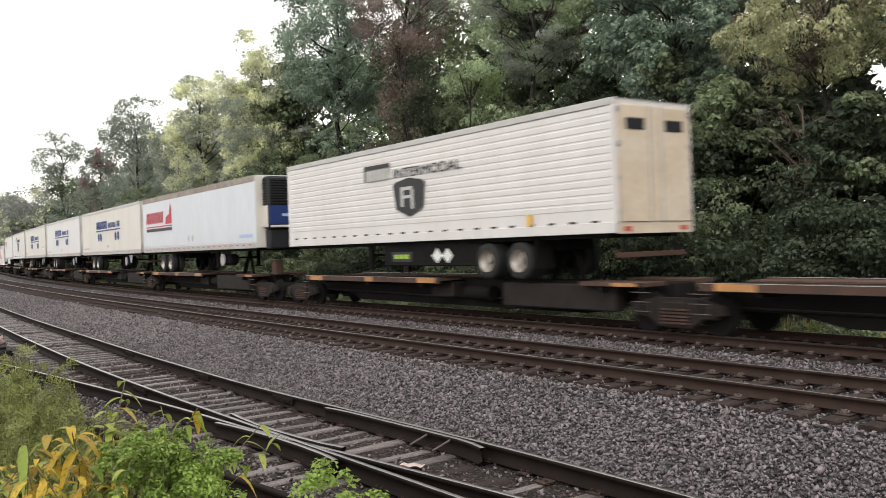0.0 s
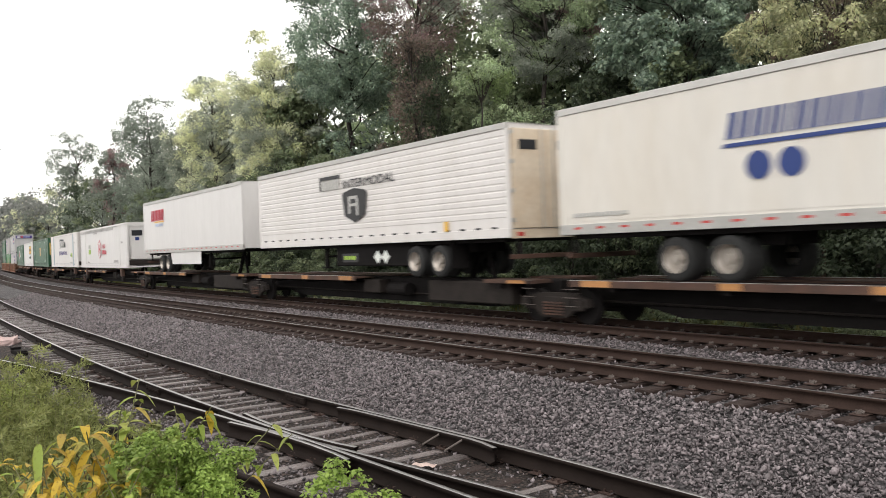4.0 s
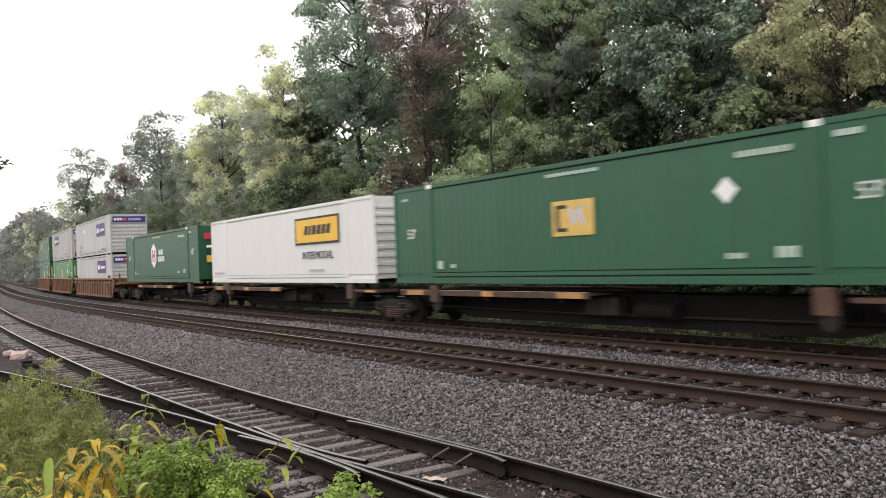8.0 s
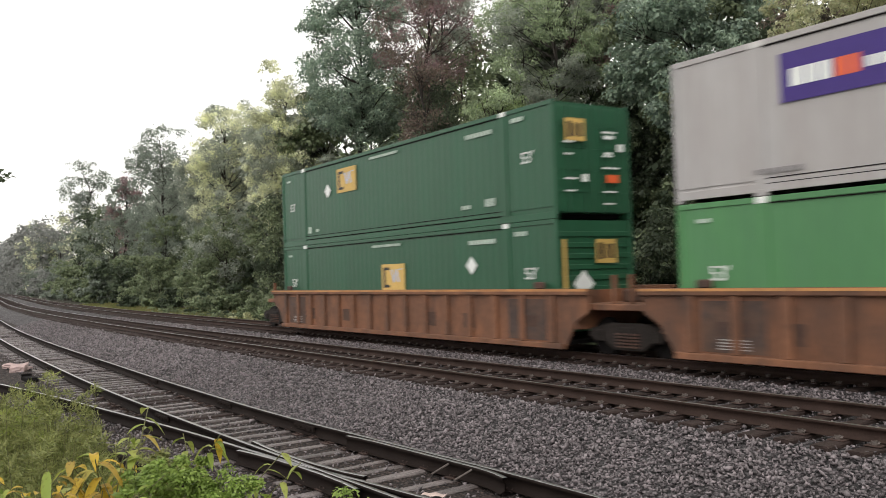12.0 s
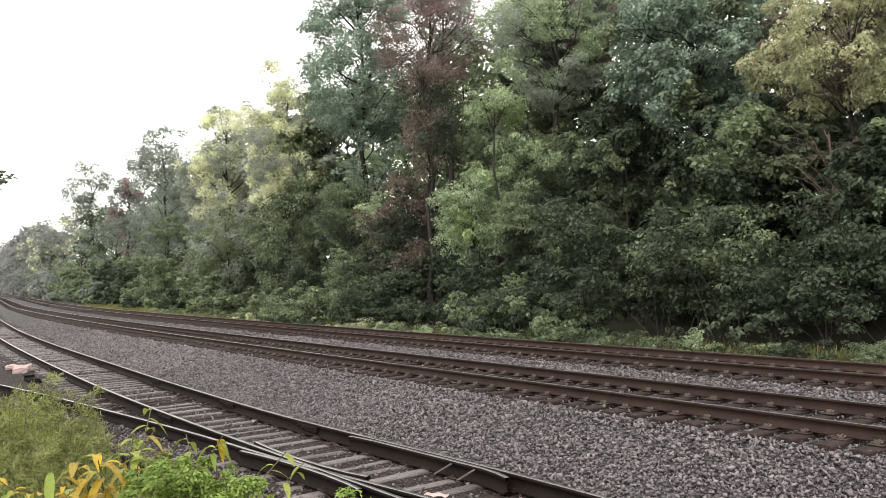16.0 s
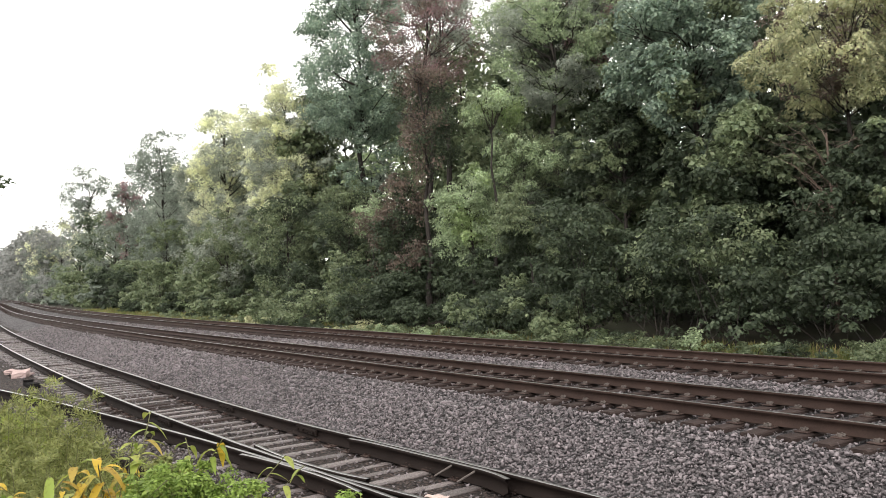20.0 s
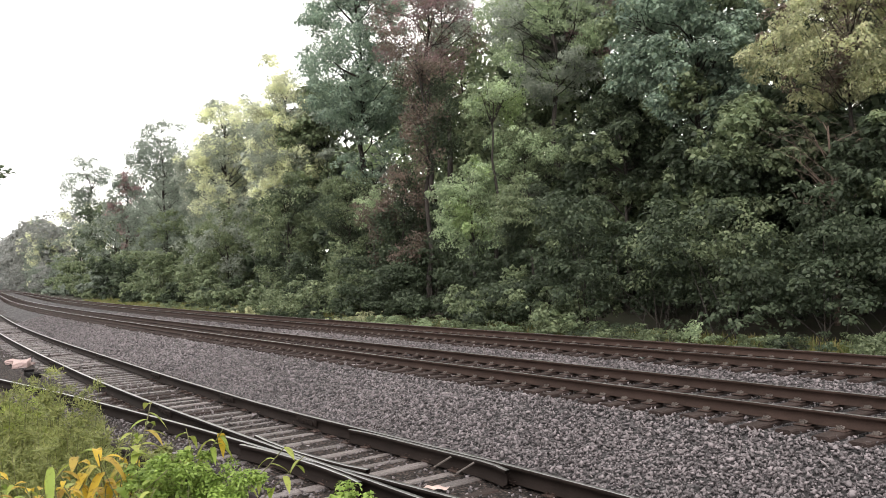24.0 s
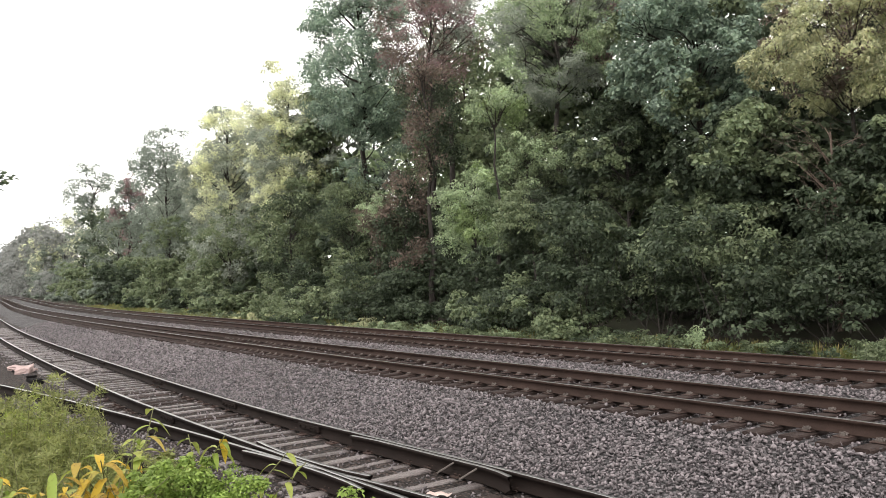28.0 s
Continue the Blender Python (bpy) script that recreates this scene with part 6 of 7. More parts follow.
# ---- trees and shrubs ----
def leaf_cloud(centres, radii, count, size, rng, flat=0.7, droop=0.25, wide=(0.4, 0.66), long=1.3, narrow=False):
    """Leaves along drooping sprays round many centres: arrays of verts and faces; each leaf is a folded blade."""
    k = len(centres)
    w = radii ** 2
    pick = rng.choice(k, count, p=w / w.sum())
    way = (centres - centres.mean(0)) * np.array([1, 1, 0.5])
    way /= np.linalg.norm(way, axis=1)[:, None] + 1e-6
    way = way + rng.normal(0, 0.5, (k, 3)) * np.array([1, 1, 0.6])
    way /= np.linalg.norm(way, axis=1)[:, None] + 1e-6
    g = rng.normal(size=(count, 3))
    g *= rng.uniform(0.02, 1.0, count)[:, None] ** 0.45 / (np.linalg.norm(g, axis=1)[:, None] + 1e-6)
    r = radii[pick][:, None]
    along = (g * way[pick]).sum(1)[:, None]
    p = centres[pick] + (g * 0.85 * np.array([1, 1, flat]) + way[pick] * along * (long - 0.85)) * r
    p[:, 2] -= (0.28 * r * np.maximum(along, 0) ** 2)[:, 0] * droop * 4
    axis = way[pick] * 0.6 + (g * 0.5 + rng.normal(size=(count, 3)) * 0.6) * np.array([1, 1, 0.5])
    axis[:, 2] -= droop * 1.3
    axis /= np.linalg.norm(axis, axis=1)[:, None]
    up = np.array([0, 0, 1.0]) + g * 0.5 + rng.normal(size=(count, 3)) * 0.4
    side = np.cross(axis, up)
    side /= np.linalg.norm(side, axis=1)[:, None] + 1e-9
    nrm = np.cross(side, axis)
    L = (size * rng.uniform(0.55, 1.35, count))[:, None]
    W = L * rng.uniform(*wide, count)[:, None]
    if narrow:
        verts = np.stack([p - side * W * 0.5, p + side * W * 0.5, p + axis * L], 1).reshape(-1, 3)
        return verts, np.arange(count * 3).reshape(-1, 3)
    mid = p + axis * L * 0.45 - nrm * L * 0.02
    verts = np.stack([p, mid + side * W * 0.5 + nrm * L * 0.1, p + axis * L - nrm * L * 0.08, mid - side * W * 0.5 + nrm * L * 0.1], 1).reshape(-1, 3)
    return verts, np.arange(count * 4).reshape(-1, 4)


def foliage(centres, radii, out, count, size, rng, flat=0.62, wide=(0.5, 0.8), droop=0.2, lift=0.75, core=0.28):
    """Leaves laid like shingles over many small domes, thickest on their upper and outer sides; out: each dome's way out of the crown."""
    w = radii ** 2
    pick = rng.choice(len(centres), count, p=w / w.sum())
    g = rng.normal(size=(count, 3)) + out[pick] * 0.6 + np.array([0, 0, 0.22])
    g /= np.linalg.norm(g, axis=1)[:, None] + 1e-6
    u = np.where(rng.random(count) < core, rng.random(count) ** 0.5, rng.uniform(0.62, 1.0, count) + 0.35 * rng.random(count) ** 4)
    p = centres[pick] + g * np.array([1, 1, flat]) * (radii[pick] * u)[:, None]
    n = g * 0.55 + np.array([0, 0, lift]) + rng.normal(size=(count, 3)) * 0.42
    n /= np.linalg.norm(n, axis=1)[:, None] + 1e-6
    axis = g + rng.normal(size=(count, 3)) * 0.7
    axis[:, 2] -= droop
    axis -= n * (axis * n).sum(1)[:, None]
    axis /= np.linalg.norm(axis, axis=1)[:, None] + 1e-6
    side = np.cross(axis, n)
    L = (size * rng.uniform(0.6, 1.35, count))[:, None]
    W = L * rng.uniform(*wide, count)[:, None]
    p = p - axis * L * 0.5
    mid = p + axis * L * 0.42
    verts = np.stack([p, mid + side * W * 0.5 + n * L * 0.07, p + axis * L - n * L * 0.1, mid - side * W * 0.5 + n * L * 0.07], 1).reshape(-1, 3)
    return verts, np.arange(count * 4).reshape(-1, 4)


def domes(boughs, bough_r, out, each, rng, flat=0.6, share=0.46):
    """Smaller domes of leaves on the outer and upper side of every bough."""
    k = len(boughs) * each
    pick = np.repeat(np.arange(len(boughs)), each)
    g = rng.normal(size=(k, 3)) + out[pick] * 0.6 + np.array([0, 0, 0.1])
    g /= np.linalg.norm(g, axis=1)[:, None] + 1e-6
    cen = boughs[pick] + g * np.array([1, 1, flat]) * (bough_r[pick] * rng.uniform(0.4, 1.05, k))[:, None]
    return cen, bough_r[pick] * share * rng.uniform(0.45, 1.35, k), out[pick] * 0.5 + g * 0.5


SHAPES = {  # leaves: flatness of a dome, width of a leaf, droop, facing up, domes on each bough, their share
    "broad": (0.68, (0.5, 0.8), 0.3, 0.55, 15, 0.4),
    "fine": (0.6, (0.3, 0.5), 0.5, 0.45, 22, 0.36),
    "vine": (1.1, (0.5, 0.8), 0.6, 0.3, 14, 0.4),
}


def tree(name, label, x, y, height, spread, low, leaves, leaf, kind, seed, lean=(0, 0), clumps=60, rag=0.3, category="tree", trunk_r=None, group="trees of the wood", second=None, z0=None, shape="broad", bare=0.0):
    """A trunk with limbs; each limb bears a bough of many small leaf domes. bare: share of the boughs without leaves."""
    rng = np.random.default_rng(seed)
    rr = random.Random(seed)
    z0 = float(ground_height(np.array(x), np.array(y - float(bend(x))))) - 0.1 if z0 is None else z0
    t = thing(name, label, category, group, at=(x, y, z0))
    r0 = trunk_r or 0.011 * height + 0.02
    half = (height - low) / 2
    middle = low + half
    flat, wide, droop, lift, each, share = SHAPES[shape]
    nb = clumps
    k = np.arange(nb) + 0.5
    up = 1 - 2 * k / nb
    turn = k * 2.39996 + seed
    d = np.stack([np.cos(turn) * np.sqrt(1 - up * up), np.sin(turn) * np.sqrt(1 - up * up), up], -1) + rng.normal(0, 0.16, (nb, 3))
    d /= np.linalg.norm(d, axis=1)[:, None]
    rb = 1.8 * math.sqrt(spread * max(spread, half) / nb) * rng.uniform(0.55, 1.3, nb)
    ragged = 1 + rag * 1.5 * np.array([noise.noise(Vector(v) * 1.6 + Vector((seed * 3.7, 0, 0))) for v in d])
    u = np.where(rng.random(nb) < 0.72, rng.uniform(0.82, 1.04, nb), rng.uniform(0.3, 0.8, nb)) * ragged
    u = np.minimum(u, 1.06)
    taper = np.where(d[:, 2] > 0, 1 - 0.22 * d[:, 2] ** 2, 1 - 0.1 * d[:, 2] ** 2)
    reach = np.maximum(spread - 0.75 * rb, 0.4 * spread) * taper * u
    cen = np.stack([d[:, 0] * reach + lean[0], d[:, 1] * reach + lean[1], middle + d[:, 2] * np.maximum(half - 0.5 * rb, 0.4 * half) * u], -1)
    leafy = rng.random(nb) >= bare
    c2, r2, o2 = domes(cen[leafy], rb[leafy], d[leafy], each, rng, 0.9, share)
    v, f = foliage(c2, r2, o2, leaves, leaf, rng, flat, wide, droop, lift)
    if second:
        # turning foliage sits on some of the boughs, not leaf by leaf
        quad = v.reshape(-1, 4, 3)
        patch = np.array([noise.noise(Vector(q) * 0.55 + Vector((0, seed, 0))) for q in c2])
        cut = np.quantile(patch, 1 - second[1])
        own = np.zeros(len(quad), int)
        step = 4000
        for i in range(0, len(quad), step):
            q = quad[i:i + step, 0]
            own[i:i + step] = np.argmin((q ** 2).sum(1)[:, None] - 2 * q @ c2.T + (c2 ** 2).sum(1)[None], 1)
        m = patch[own] > cut
        a, b = quad[~m].reshape(-1, 3), quad[m].reshape(-1, 3)
        from_arrays("crown", a, np.arange(len(a)).reshape(-1, 4), kind, t)
        from_arrays("turning_foliage", b, np.arange(len(b)).reshape(-1, 4), second[0], t)
    else:
        from_arrays("crown", v, f, kind, t)
    b = bmesh.new()
    n = 8
    top = height * 0.88
    path = [Vector((lean[0] * (i / n) ** 1.5 + rr.uniform(-1, 1) * 0.016 * height * (i > 0), lean[1] * (i / n) ** 1.5 + rr.uniform(-1, 1) * 0.016 * height * (i > 0), top * i / n)) for i in range(n + 1)]
    tube(b, path, [r0 * (1.35 if i == 0 else 1 - 0.85 * i / n) for i in range(n + 1)], 8)
    part("trunk", b, "bark", t, smooth=True)
    order = sorted(range(nb), key=lambda i: -rb[i] - 9 * (not leafy[i]))
    rest = bmesh.new()
    for rank, i in enumerate(order):
        c = Vector(cen[i])
        zz = max(low * 0.6, min(top * 0.92, c.z - 0.6 * math.hypot(c.x, c.y) - 0.3), 0.3)
        j = zz / top * n
        s = path[int(j)].lerp(path[min(n, int(j) + 1)], j - int(j))
        mid = s.lerp(c, 0.5) + Vector((rr.uniform(-0.2, 0.2), rr.uniform(-0.2, 0.2), rr.uniform(-0.1, 0.4)))
        b = tube(bmesh.new() if rank < 14 else rest, [s, s.lerp(mid, 0.5) + Vector((0, 0, -0.08)), mid, mid.lerp(c, 0.5) + Vector((0, 0, 0.1)), c], [r0 * q * (1 if rank < 14 else 0.5) * (1 if shape == "broad" else 0.65) for q in (0.42 - 0.25 * zz / top, 0.3, 0.22, 0.14, 0.05)], 5)
        for q in range((3 if rank < 14 else 1) if leafy[i] else 9):
            e = c + Vector((rr.uniform(-1, 1), rr.uniform(-1, 1), rr.uniform(-0.3, 0.8))) * rb[i]
            tube(b, [mid.lerp(c, rr.uniform(0.1, 0.8)), mid.lerp(e, 0.7), e], [r0 * 0.1, r0 * 0.06, 0.006], 4)
        if rank < 14:
            part("limb", b, "bark", t)
    tagged(part("upper_branchwork", rest, "bark", t), kind="stuff")
    return t


def shrub(x, y, height, spread, leaves, leaf, kind, seed, label, name="shrub", z0=None, group="shrubs under the trees", clumps=12, skirt=0.15, shape="broad"):
    rng = np.random.default_rng(seed)
    rr = random.Random(seed)
    z0 = float(ground_height(np.array(x), np.array(y - float(bend(x))))) - 0.05 if z0 is None else z0
    t = thing(name, label, "shrub", group, at=(x, y, z0))
    flat, wide, droop, lift, each, share = SHAPES[shape]
    a = rng.uniform(0, 2 * math.pi, clumps)
    r = rng.uniform(0.0, 0.8, clumps) ** 0.7
    rb = (0.2 * spread + 0.13 * height) * rng.uniform(0.65, 1.2, clumps)
    z = height * (skirt + (0.95 - skirt) * rng.random(clumps)) * (1 - 0.45 * r * r)
    cen = np.stack([np.cos(a) * r * spread, np.sin(a) * r * spread, np.maximum(z, 0.6 * rb)], -1)
    out = np.stack([np.cos(a) * r, np.sin(a) * r, 0.5 + 0 * r], -1)
    c2, r2, o2 = domes(cen, rb, out, 9, rng, 0.75, share)
    v, f = foliage(c2, r2, o2, leaves, leaf, rng, flat * 0.75, wide, droop + 0.1, lift)
    v[:, 2] = np.maximum(v[:, 2], 0.02)
    from_arrays("foliage", v, f, kind, t)
    b = bmesh.new()
    for i in range(min(7, clumps)):
        c = Vector(cen[i])
        s = Vector((rr.uniform(-0.2, 0.2) * spread, rr.uniform(-0.2, 0.2) * spread, 0))
        tube(b, [s, s.lerp(c, 0.5) + Vector((0, 0, 0.15)), c], [0.02, 0.014, 0.006], 5)
    tagged(part("woody_base", b, "bark", t), kind="stuff")
    return t


def woods():
    oak = "tall dark green oak at the edge of the wood"
    # the nearest trees: x, y, height, spread, foot of the crown, leaves, leaf, kind, label, boughs, turning part, shape, bare share
    near = [
        (-50.4, 28.5, 24.0, 3.9, 8.2, 52000, 0.18, "leaf_dark", oak, 50, None, "broad", 0.00),
        (-41.9, 28.6, 21.8, 3.3, 11.4, 21000, 0.15, "leaf_red", "tall thinning tree with red-brown dead foliage and vines", 40, ("leaf_brown", 0.4), "fine", 0.10),
        (-32.6, 30.0, 19.4, 3.9, 10.4, 44000, 0.15, "leaf_bright", "feathery mid-green locust tree", 44, ("leaf_pale", 0.35), "fine", 0.04),
        (-31.7, 25.2, 11.2, 1.5, 9.3, 5000, 0.15, "leaf_lime", "bright yellow-green vine top over a small tree", 14, ("leaf_bright", 0.5), "fine", 0.00),
        (-31.3, 26.6, 9.5, 2.5, 4.4, 18000, 0.15, "leaf_fresh", "mid-green tree behind the bright young tree", 34, ("leaf_bright", 0.3), "fine", 0.10),
        (-32.4, 24.2, 7.7, 2.0, 2.9, 14000, 0.14, "leaf_bright", "bright yellow-green young tree in front of the wood", 26, ("leaf_lime", 0.3), "fine", 0.00),
        (-20.8, 26.5, 14.7, 3.3, 6.5, 40000, 0.18, "leaf_dark", "dark green broad-crowned oak in the wood", 48, ("leaf_fresh", 0.15), "broad", 0.03),
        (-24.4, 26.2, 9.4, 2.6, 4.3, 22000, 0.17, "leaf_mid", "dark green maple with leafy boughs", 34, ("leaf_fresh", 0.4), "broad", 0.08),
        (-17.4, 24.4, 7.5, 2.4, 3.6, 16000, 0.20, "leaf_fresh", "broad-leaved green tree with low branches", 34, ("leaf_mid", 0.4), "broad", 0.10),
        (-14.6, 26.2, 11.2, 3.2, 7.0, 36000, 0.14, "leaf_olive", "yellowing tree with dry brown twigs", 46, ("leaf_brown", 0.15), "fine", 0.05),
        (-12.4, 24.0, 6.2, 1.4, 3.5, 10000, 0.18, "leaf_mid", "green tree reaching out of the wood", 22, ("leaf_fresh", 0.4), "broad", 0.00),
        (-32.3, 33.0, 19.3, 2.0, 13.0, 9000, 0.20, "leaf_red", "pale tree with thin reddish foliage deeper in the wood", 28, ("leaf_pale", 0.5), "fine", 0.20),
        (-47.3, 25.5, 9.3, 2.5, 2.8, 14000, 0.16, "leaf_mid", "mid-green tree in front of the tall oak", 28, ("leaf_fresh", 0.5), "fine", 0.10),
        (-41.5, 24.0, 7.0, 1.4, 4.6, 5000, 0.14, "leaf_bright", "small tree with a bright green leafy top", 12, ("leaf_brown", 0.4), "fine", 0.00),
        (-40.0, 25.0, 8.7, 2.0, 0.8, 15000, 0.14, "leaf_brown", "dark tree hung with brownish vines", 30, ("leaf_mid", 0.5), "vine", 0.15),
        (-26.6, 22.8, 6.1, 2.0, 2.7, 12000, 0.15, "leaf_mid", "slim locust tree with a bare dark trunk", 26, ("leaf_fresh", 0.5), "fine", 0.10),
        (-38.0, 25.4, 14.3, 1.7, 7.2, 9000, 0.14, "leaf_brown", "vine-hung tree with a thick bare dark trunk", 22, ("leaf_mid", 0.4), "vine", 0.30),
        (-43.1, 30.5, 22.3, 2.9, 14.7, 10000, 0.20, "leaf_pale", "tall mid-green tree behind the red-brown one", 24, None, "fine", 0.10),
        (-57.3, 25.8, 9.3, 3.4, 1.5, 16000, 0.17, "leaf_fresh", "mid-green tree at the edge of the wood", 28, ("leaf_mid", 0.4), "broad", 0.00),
        # Deep shade is put into the leaf colour of these two.
        (-19.0, 29.5, 8.8, 2.3, 2.9, 7000, 0.30, "leaf_mid", "tree deeper in the wood, its green darkened for shade", 28, None, "broad", 0.00),
        (-27.1, 29.5, 8.4, 3.0, 2.8, 7000, 0.30, "leaf_mid", "tree deeper in the wood, its green darkened for shade", 28, None, "broad", 0.00),
        (-38.2, 31.5, 13.0, 3.3, 7.0, 5000, 0.30, "leaf_fresh", "mid-green tree deeper in the wood", 24, None, "broad", 0.20),
        # The next ten trees stand far off, with haze put into their leaf colours.
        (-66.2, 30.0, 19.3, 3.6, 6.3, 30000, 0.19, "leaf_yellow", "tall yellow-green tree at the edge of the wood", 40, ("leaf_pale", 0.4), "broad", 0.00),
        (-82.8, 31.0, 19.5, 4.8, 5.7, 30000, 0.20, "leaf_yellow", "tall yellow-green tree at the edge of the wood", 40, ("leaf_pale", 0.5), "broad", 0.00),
        (-75.9, 28.0, 8.2, 3.7, 1.1, 11000, 0.20, "leaf_pale", "olive-green tree at the edge of the wood, paled for haze", 26, ("leaf_fresh", 0.5), "broad", 0.00),
        (-113.7, 33.5, 22.2, 5.0, 3.4, 16000, 0.27, "leaf_grey", "tall green tree beside the far track, greyed for haze", 40, None, "broad", 0.00),
        (-104.5, 31.0, 9.7, 3.5, 0.8, 8000, 0.26, "leaf_grey", "green tree at the edge of the wood, greyed for haze", 24, ("leaf_fresh", 0.5), "broad", 0.00),
        (-141.1, 35.5, 21.0, 2.7, 6.8, 7000, 0.28, "leaf_grey", "tall green tree beside the far track, greyed for haze", 26, ("leaf_red", 0.4), "broad", 0.00),
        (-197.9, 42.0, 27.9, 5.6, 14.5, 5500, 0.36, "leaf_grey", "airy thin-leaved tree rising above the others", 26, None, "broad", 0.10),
        (-152.0, 36.5, 14.5, 5.5, 0.8, 8000, 0.32, "leaf_grey", "green tree in the distance, greyed for haze", 30, ("leaf_fresh", 0.3), "broad", 0.00),
        (-198.7, 40.0, 18.1, 5.4, 0.8, 7000, 0.40, "leaf_grey", "green tree in the distance, greyed for haze", 28, ("leaf_yellow", 0.35), "broad", 0.00),
        (-258.8, 42.5, 18.9, 6.0, 0.8, 6000, 0.50, "leaf_grey", "green tree in the distance, greyed for haze", 26, ("leaf_yellow", 0.4), "broad", 0.00),
        (-64.9, 33.0, 17.7, 3.6, 5.0, 10000, 0.40, "leaf_fresh", "mid-green tree deeper in the wood", 26, ("leaf_pale", 0.4), "broad", 0.00),
        (-36.6, 34.0, 19.8, 3.3, 11.5, 8000, 0.34, "leaf_bright", "fresh green tree deeper in the wood", 26, ("leaf_pale", 0.4), "broad", 0.00),
        (-7.0, 26.0, 14.0, 4.6, 3.0, 5000, 0.3, "leaf_mid", "green tree at the edge of the wood", 30, None, "broad", 0),
        (-2.0, 27.0, 15.0, 5.0, 3.0, 3500, 0.5, "leaf_dark", oak, 30, None, "broad", 0),
        (5.0, 27.0, 15.0, 5.0, 3.0, 3500, 0.5, "leaf_mid", "green tree at the edge of the wood", 30, None, "broad", 0),
    ]
    for i, (x, y, h, s, low, n, leaf, kind, label, cl, sec, shape, bare) in enumerate(near):
        if x < -60:
            h, s, n = h + 0.1 * (h - low), 1.08 * s, int(1.35 * n)
        tree("tree", label, x, y, h, s, low, n, leaf, kind, 100 + i, (0, 0), cl, 0.15, second=sec, shape=shape, bare=bare)
    # the trees along the line farther off
    rows = [
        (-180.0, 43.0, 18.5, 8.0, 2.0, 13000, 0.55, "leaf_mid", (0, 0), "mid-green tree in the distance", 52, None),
        (-205.0, 48.0, 18.5, 8.5, 2.0, 12000, 0.6, "leaf_grey", (0, 0), "green tree in the distance, greyed for haze", 50, ("leaf_yellow", 0.25)),
        (-255.0, 46.5, 21.0, 9.0, 2.0, 10000, 0.7, "leaf_far", (0, 0), "distant tree with leaves paled for haze", 50, None),
        (-285.0, 47.0, 22.0, 9.5, 2.0, 9000, 0.8, "leaf_far", (0, 0), "distant tree with leaves paled for haze", 50, ("leaf_yellow", 0.15)),
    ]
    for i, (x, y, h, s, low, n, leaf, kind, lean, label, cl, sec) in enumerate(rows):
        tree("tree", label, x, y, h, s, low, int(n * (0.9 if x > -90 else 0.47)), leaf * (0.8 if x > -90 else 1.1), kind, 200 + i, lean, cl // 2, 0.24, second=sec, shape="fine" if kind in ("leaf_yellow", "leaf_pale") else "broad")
    # a second rank that closes the wood; haze is put into its far colours
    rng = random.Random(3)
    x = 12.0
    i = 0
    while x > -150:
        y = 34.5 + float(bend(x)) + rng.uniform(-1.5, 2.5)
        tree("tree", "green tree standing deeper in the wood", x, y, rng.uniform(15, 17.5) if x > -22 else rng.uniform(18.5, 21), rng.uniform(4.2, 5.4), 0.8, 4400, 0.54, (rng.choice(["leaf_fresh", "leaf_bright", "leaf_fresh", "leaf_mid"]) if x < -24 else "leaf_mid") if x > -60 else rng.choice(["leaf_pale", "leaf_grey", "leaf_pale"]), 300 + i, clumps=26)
        x -= rng.uniform(4.6, 6.2)
        i += 1
    # thickets between the ranks, which close the view under the crowns
    x = 9.0
    while x > -150:
        v = rng.uniform(28.0, 31.5)
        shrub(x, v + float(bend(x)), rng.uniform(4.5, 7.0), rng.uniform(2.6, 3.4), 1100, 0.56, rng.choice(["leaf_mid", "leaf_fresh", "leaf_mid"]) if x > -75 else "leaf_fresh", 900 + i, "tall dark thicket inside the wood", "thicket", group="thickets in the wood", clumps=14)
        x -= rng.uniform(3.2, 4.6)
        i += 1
    # low thickets whose leaf colour is darkened in place of shade
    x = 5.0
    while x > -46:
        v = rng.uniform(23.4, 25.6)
        shrub(x, v + float(bend(x)), rng.uniform(2.8, 4.4), rng.uniform(1.8, 2.4), 2400, 0.18, "leaf_mid", 900 + i, "thicket under the trees, its green darkened for shade", "thicket", group="thickets in the wood", clumps=14, skirt=0.05)
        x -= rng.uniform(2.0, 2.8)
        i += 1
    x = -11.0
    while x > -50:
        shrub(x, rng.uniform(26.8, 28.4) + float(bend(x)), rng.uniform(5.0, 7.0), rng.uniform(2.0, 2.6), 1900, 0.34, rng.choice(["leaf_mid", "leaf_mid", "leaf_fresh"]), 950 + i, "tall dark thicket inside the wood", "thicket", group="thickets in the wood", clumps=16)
        x -= rng.uniform(2.4, 3.2)
        i += 1
    # the far rows where the line curves away
    for i in range(20):
        x = -312.0 - 33 * i
        tree("tree", "distant tree along the line, leaves paled for haze", x, float(bend(x)) + 24 + rng.uniform(-1, 3), 23.0 + i * 0.9 + rng.uniform(-2, 2), 12.0, -3.0, 2600, 1.6, "leaf_far", 400 + i, clumps=26)
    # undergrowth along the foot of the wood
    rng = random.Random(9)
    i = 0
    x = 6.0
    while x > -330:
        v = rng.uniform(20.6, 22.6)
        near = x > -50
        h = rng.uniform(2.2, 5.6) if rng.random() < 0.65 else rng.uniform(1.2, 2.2)
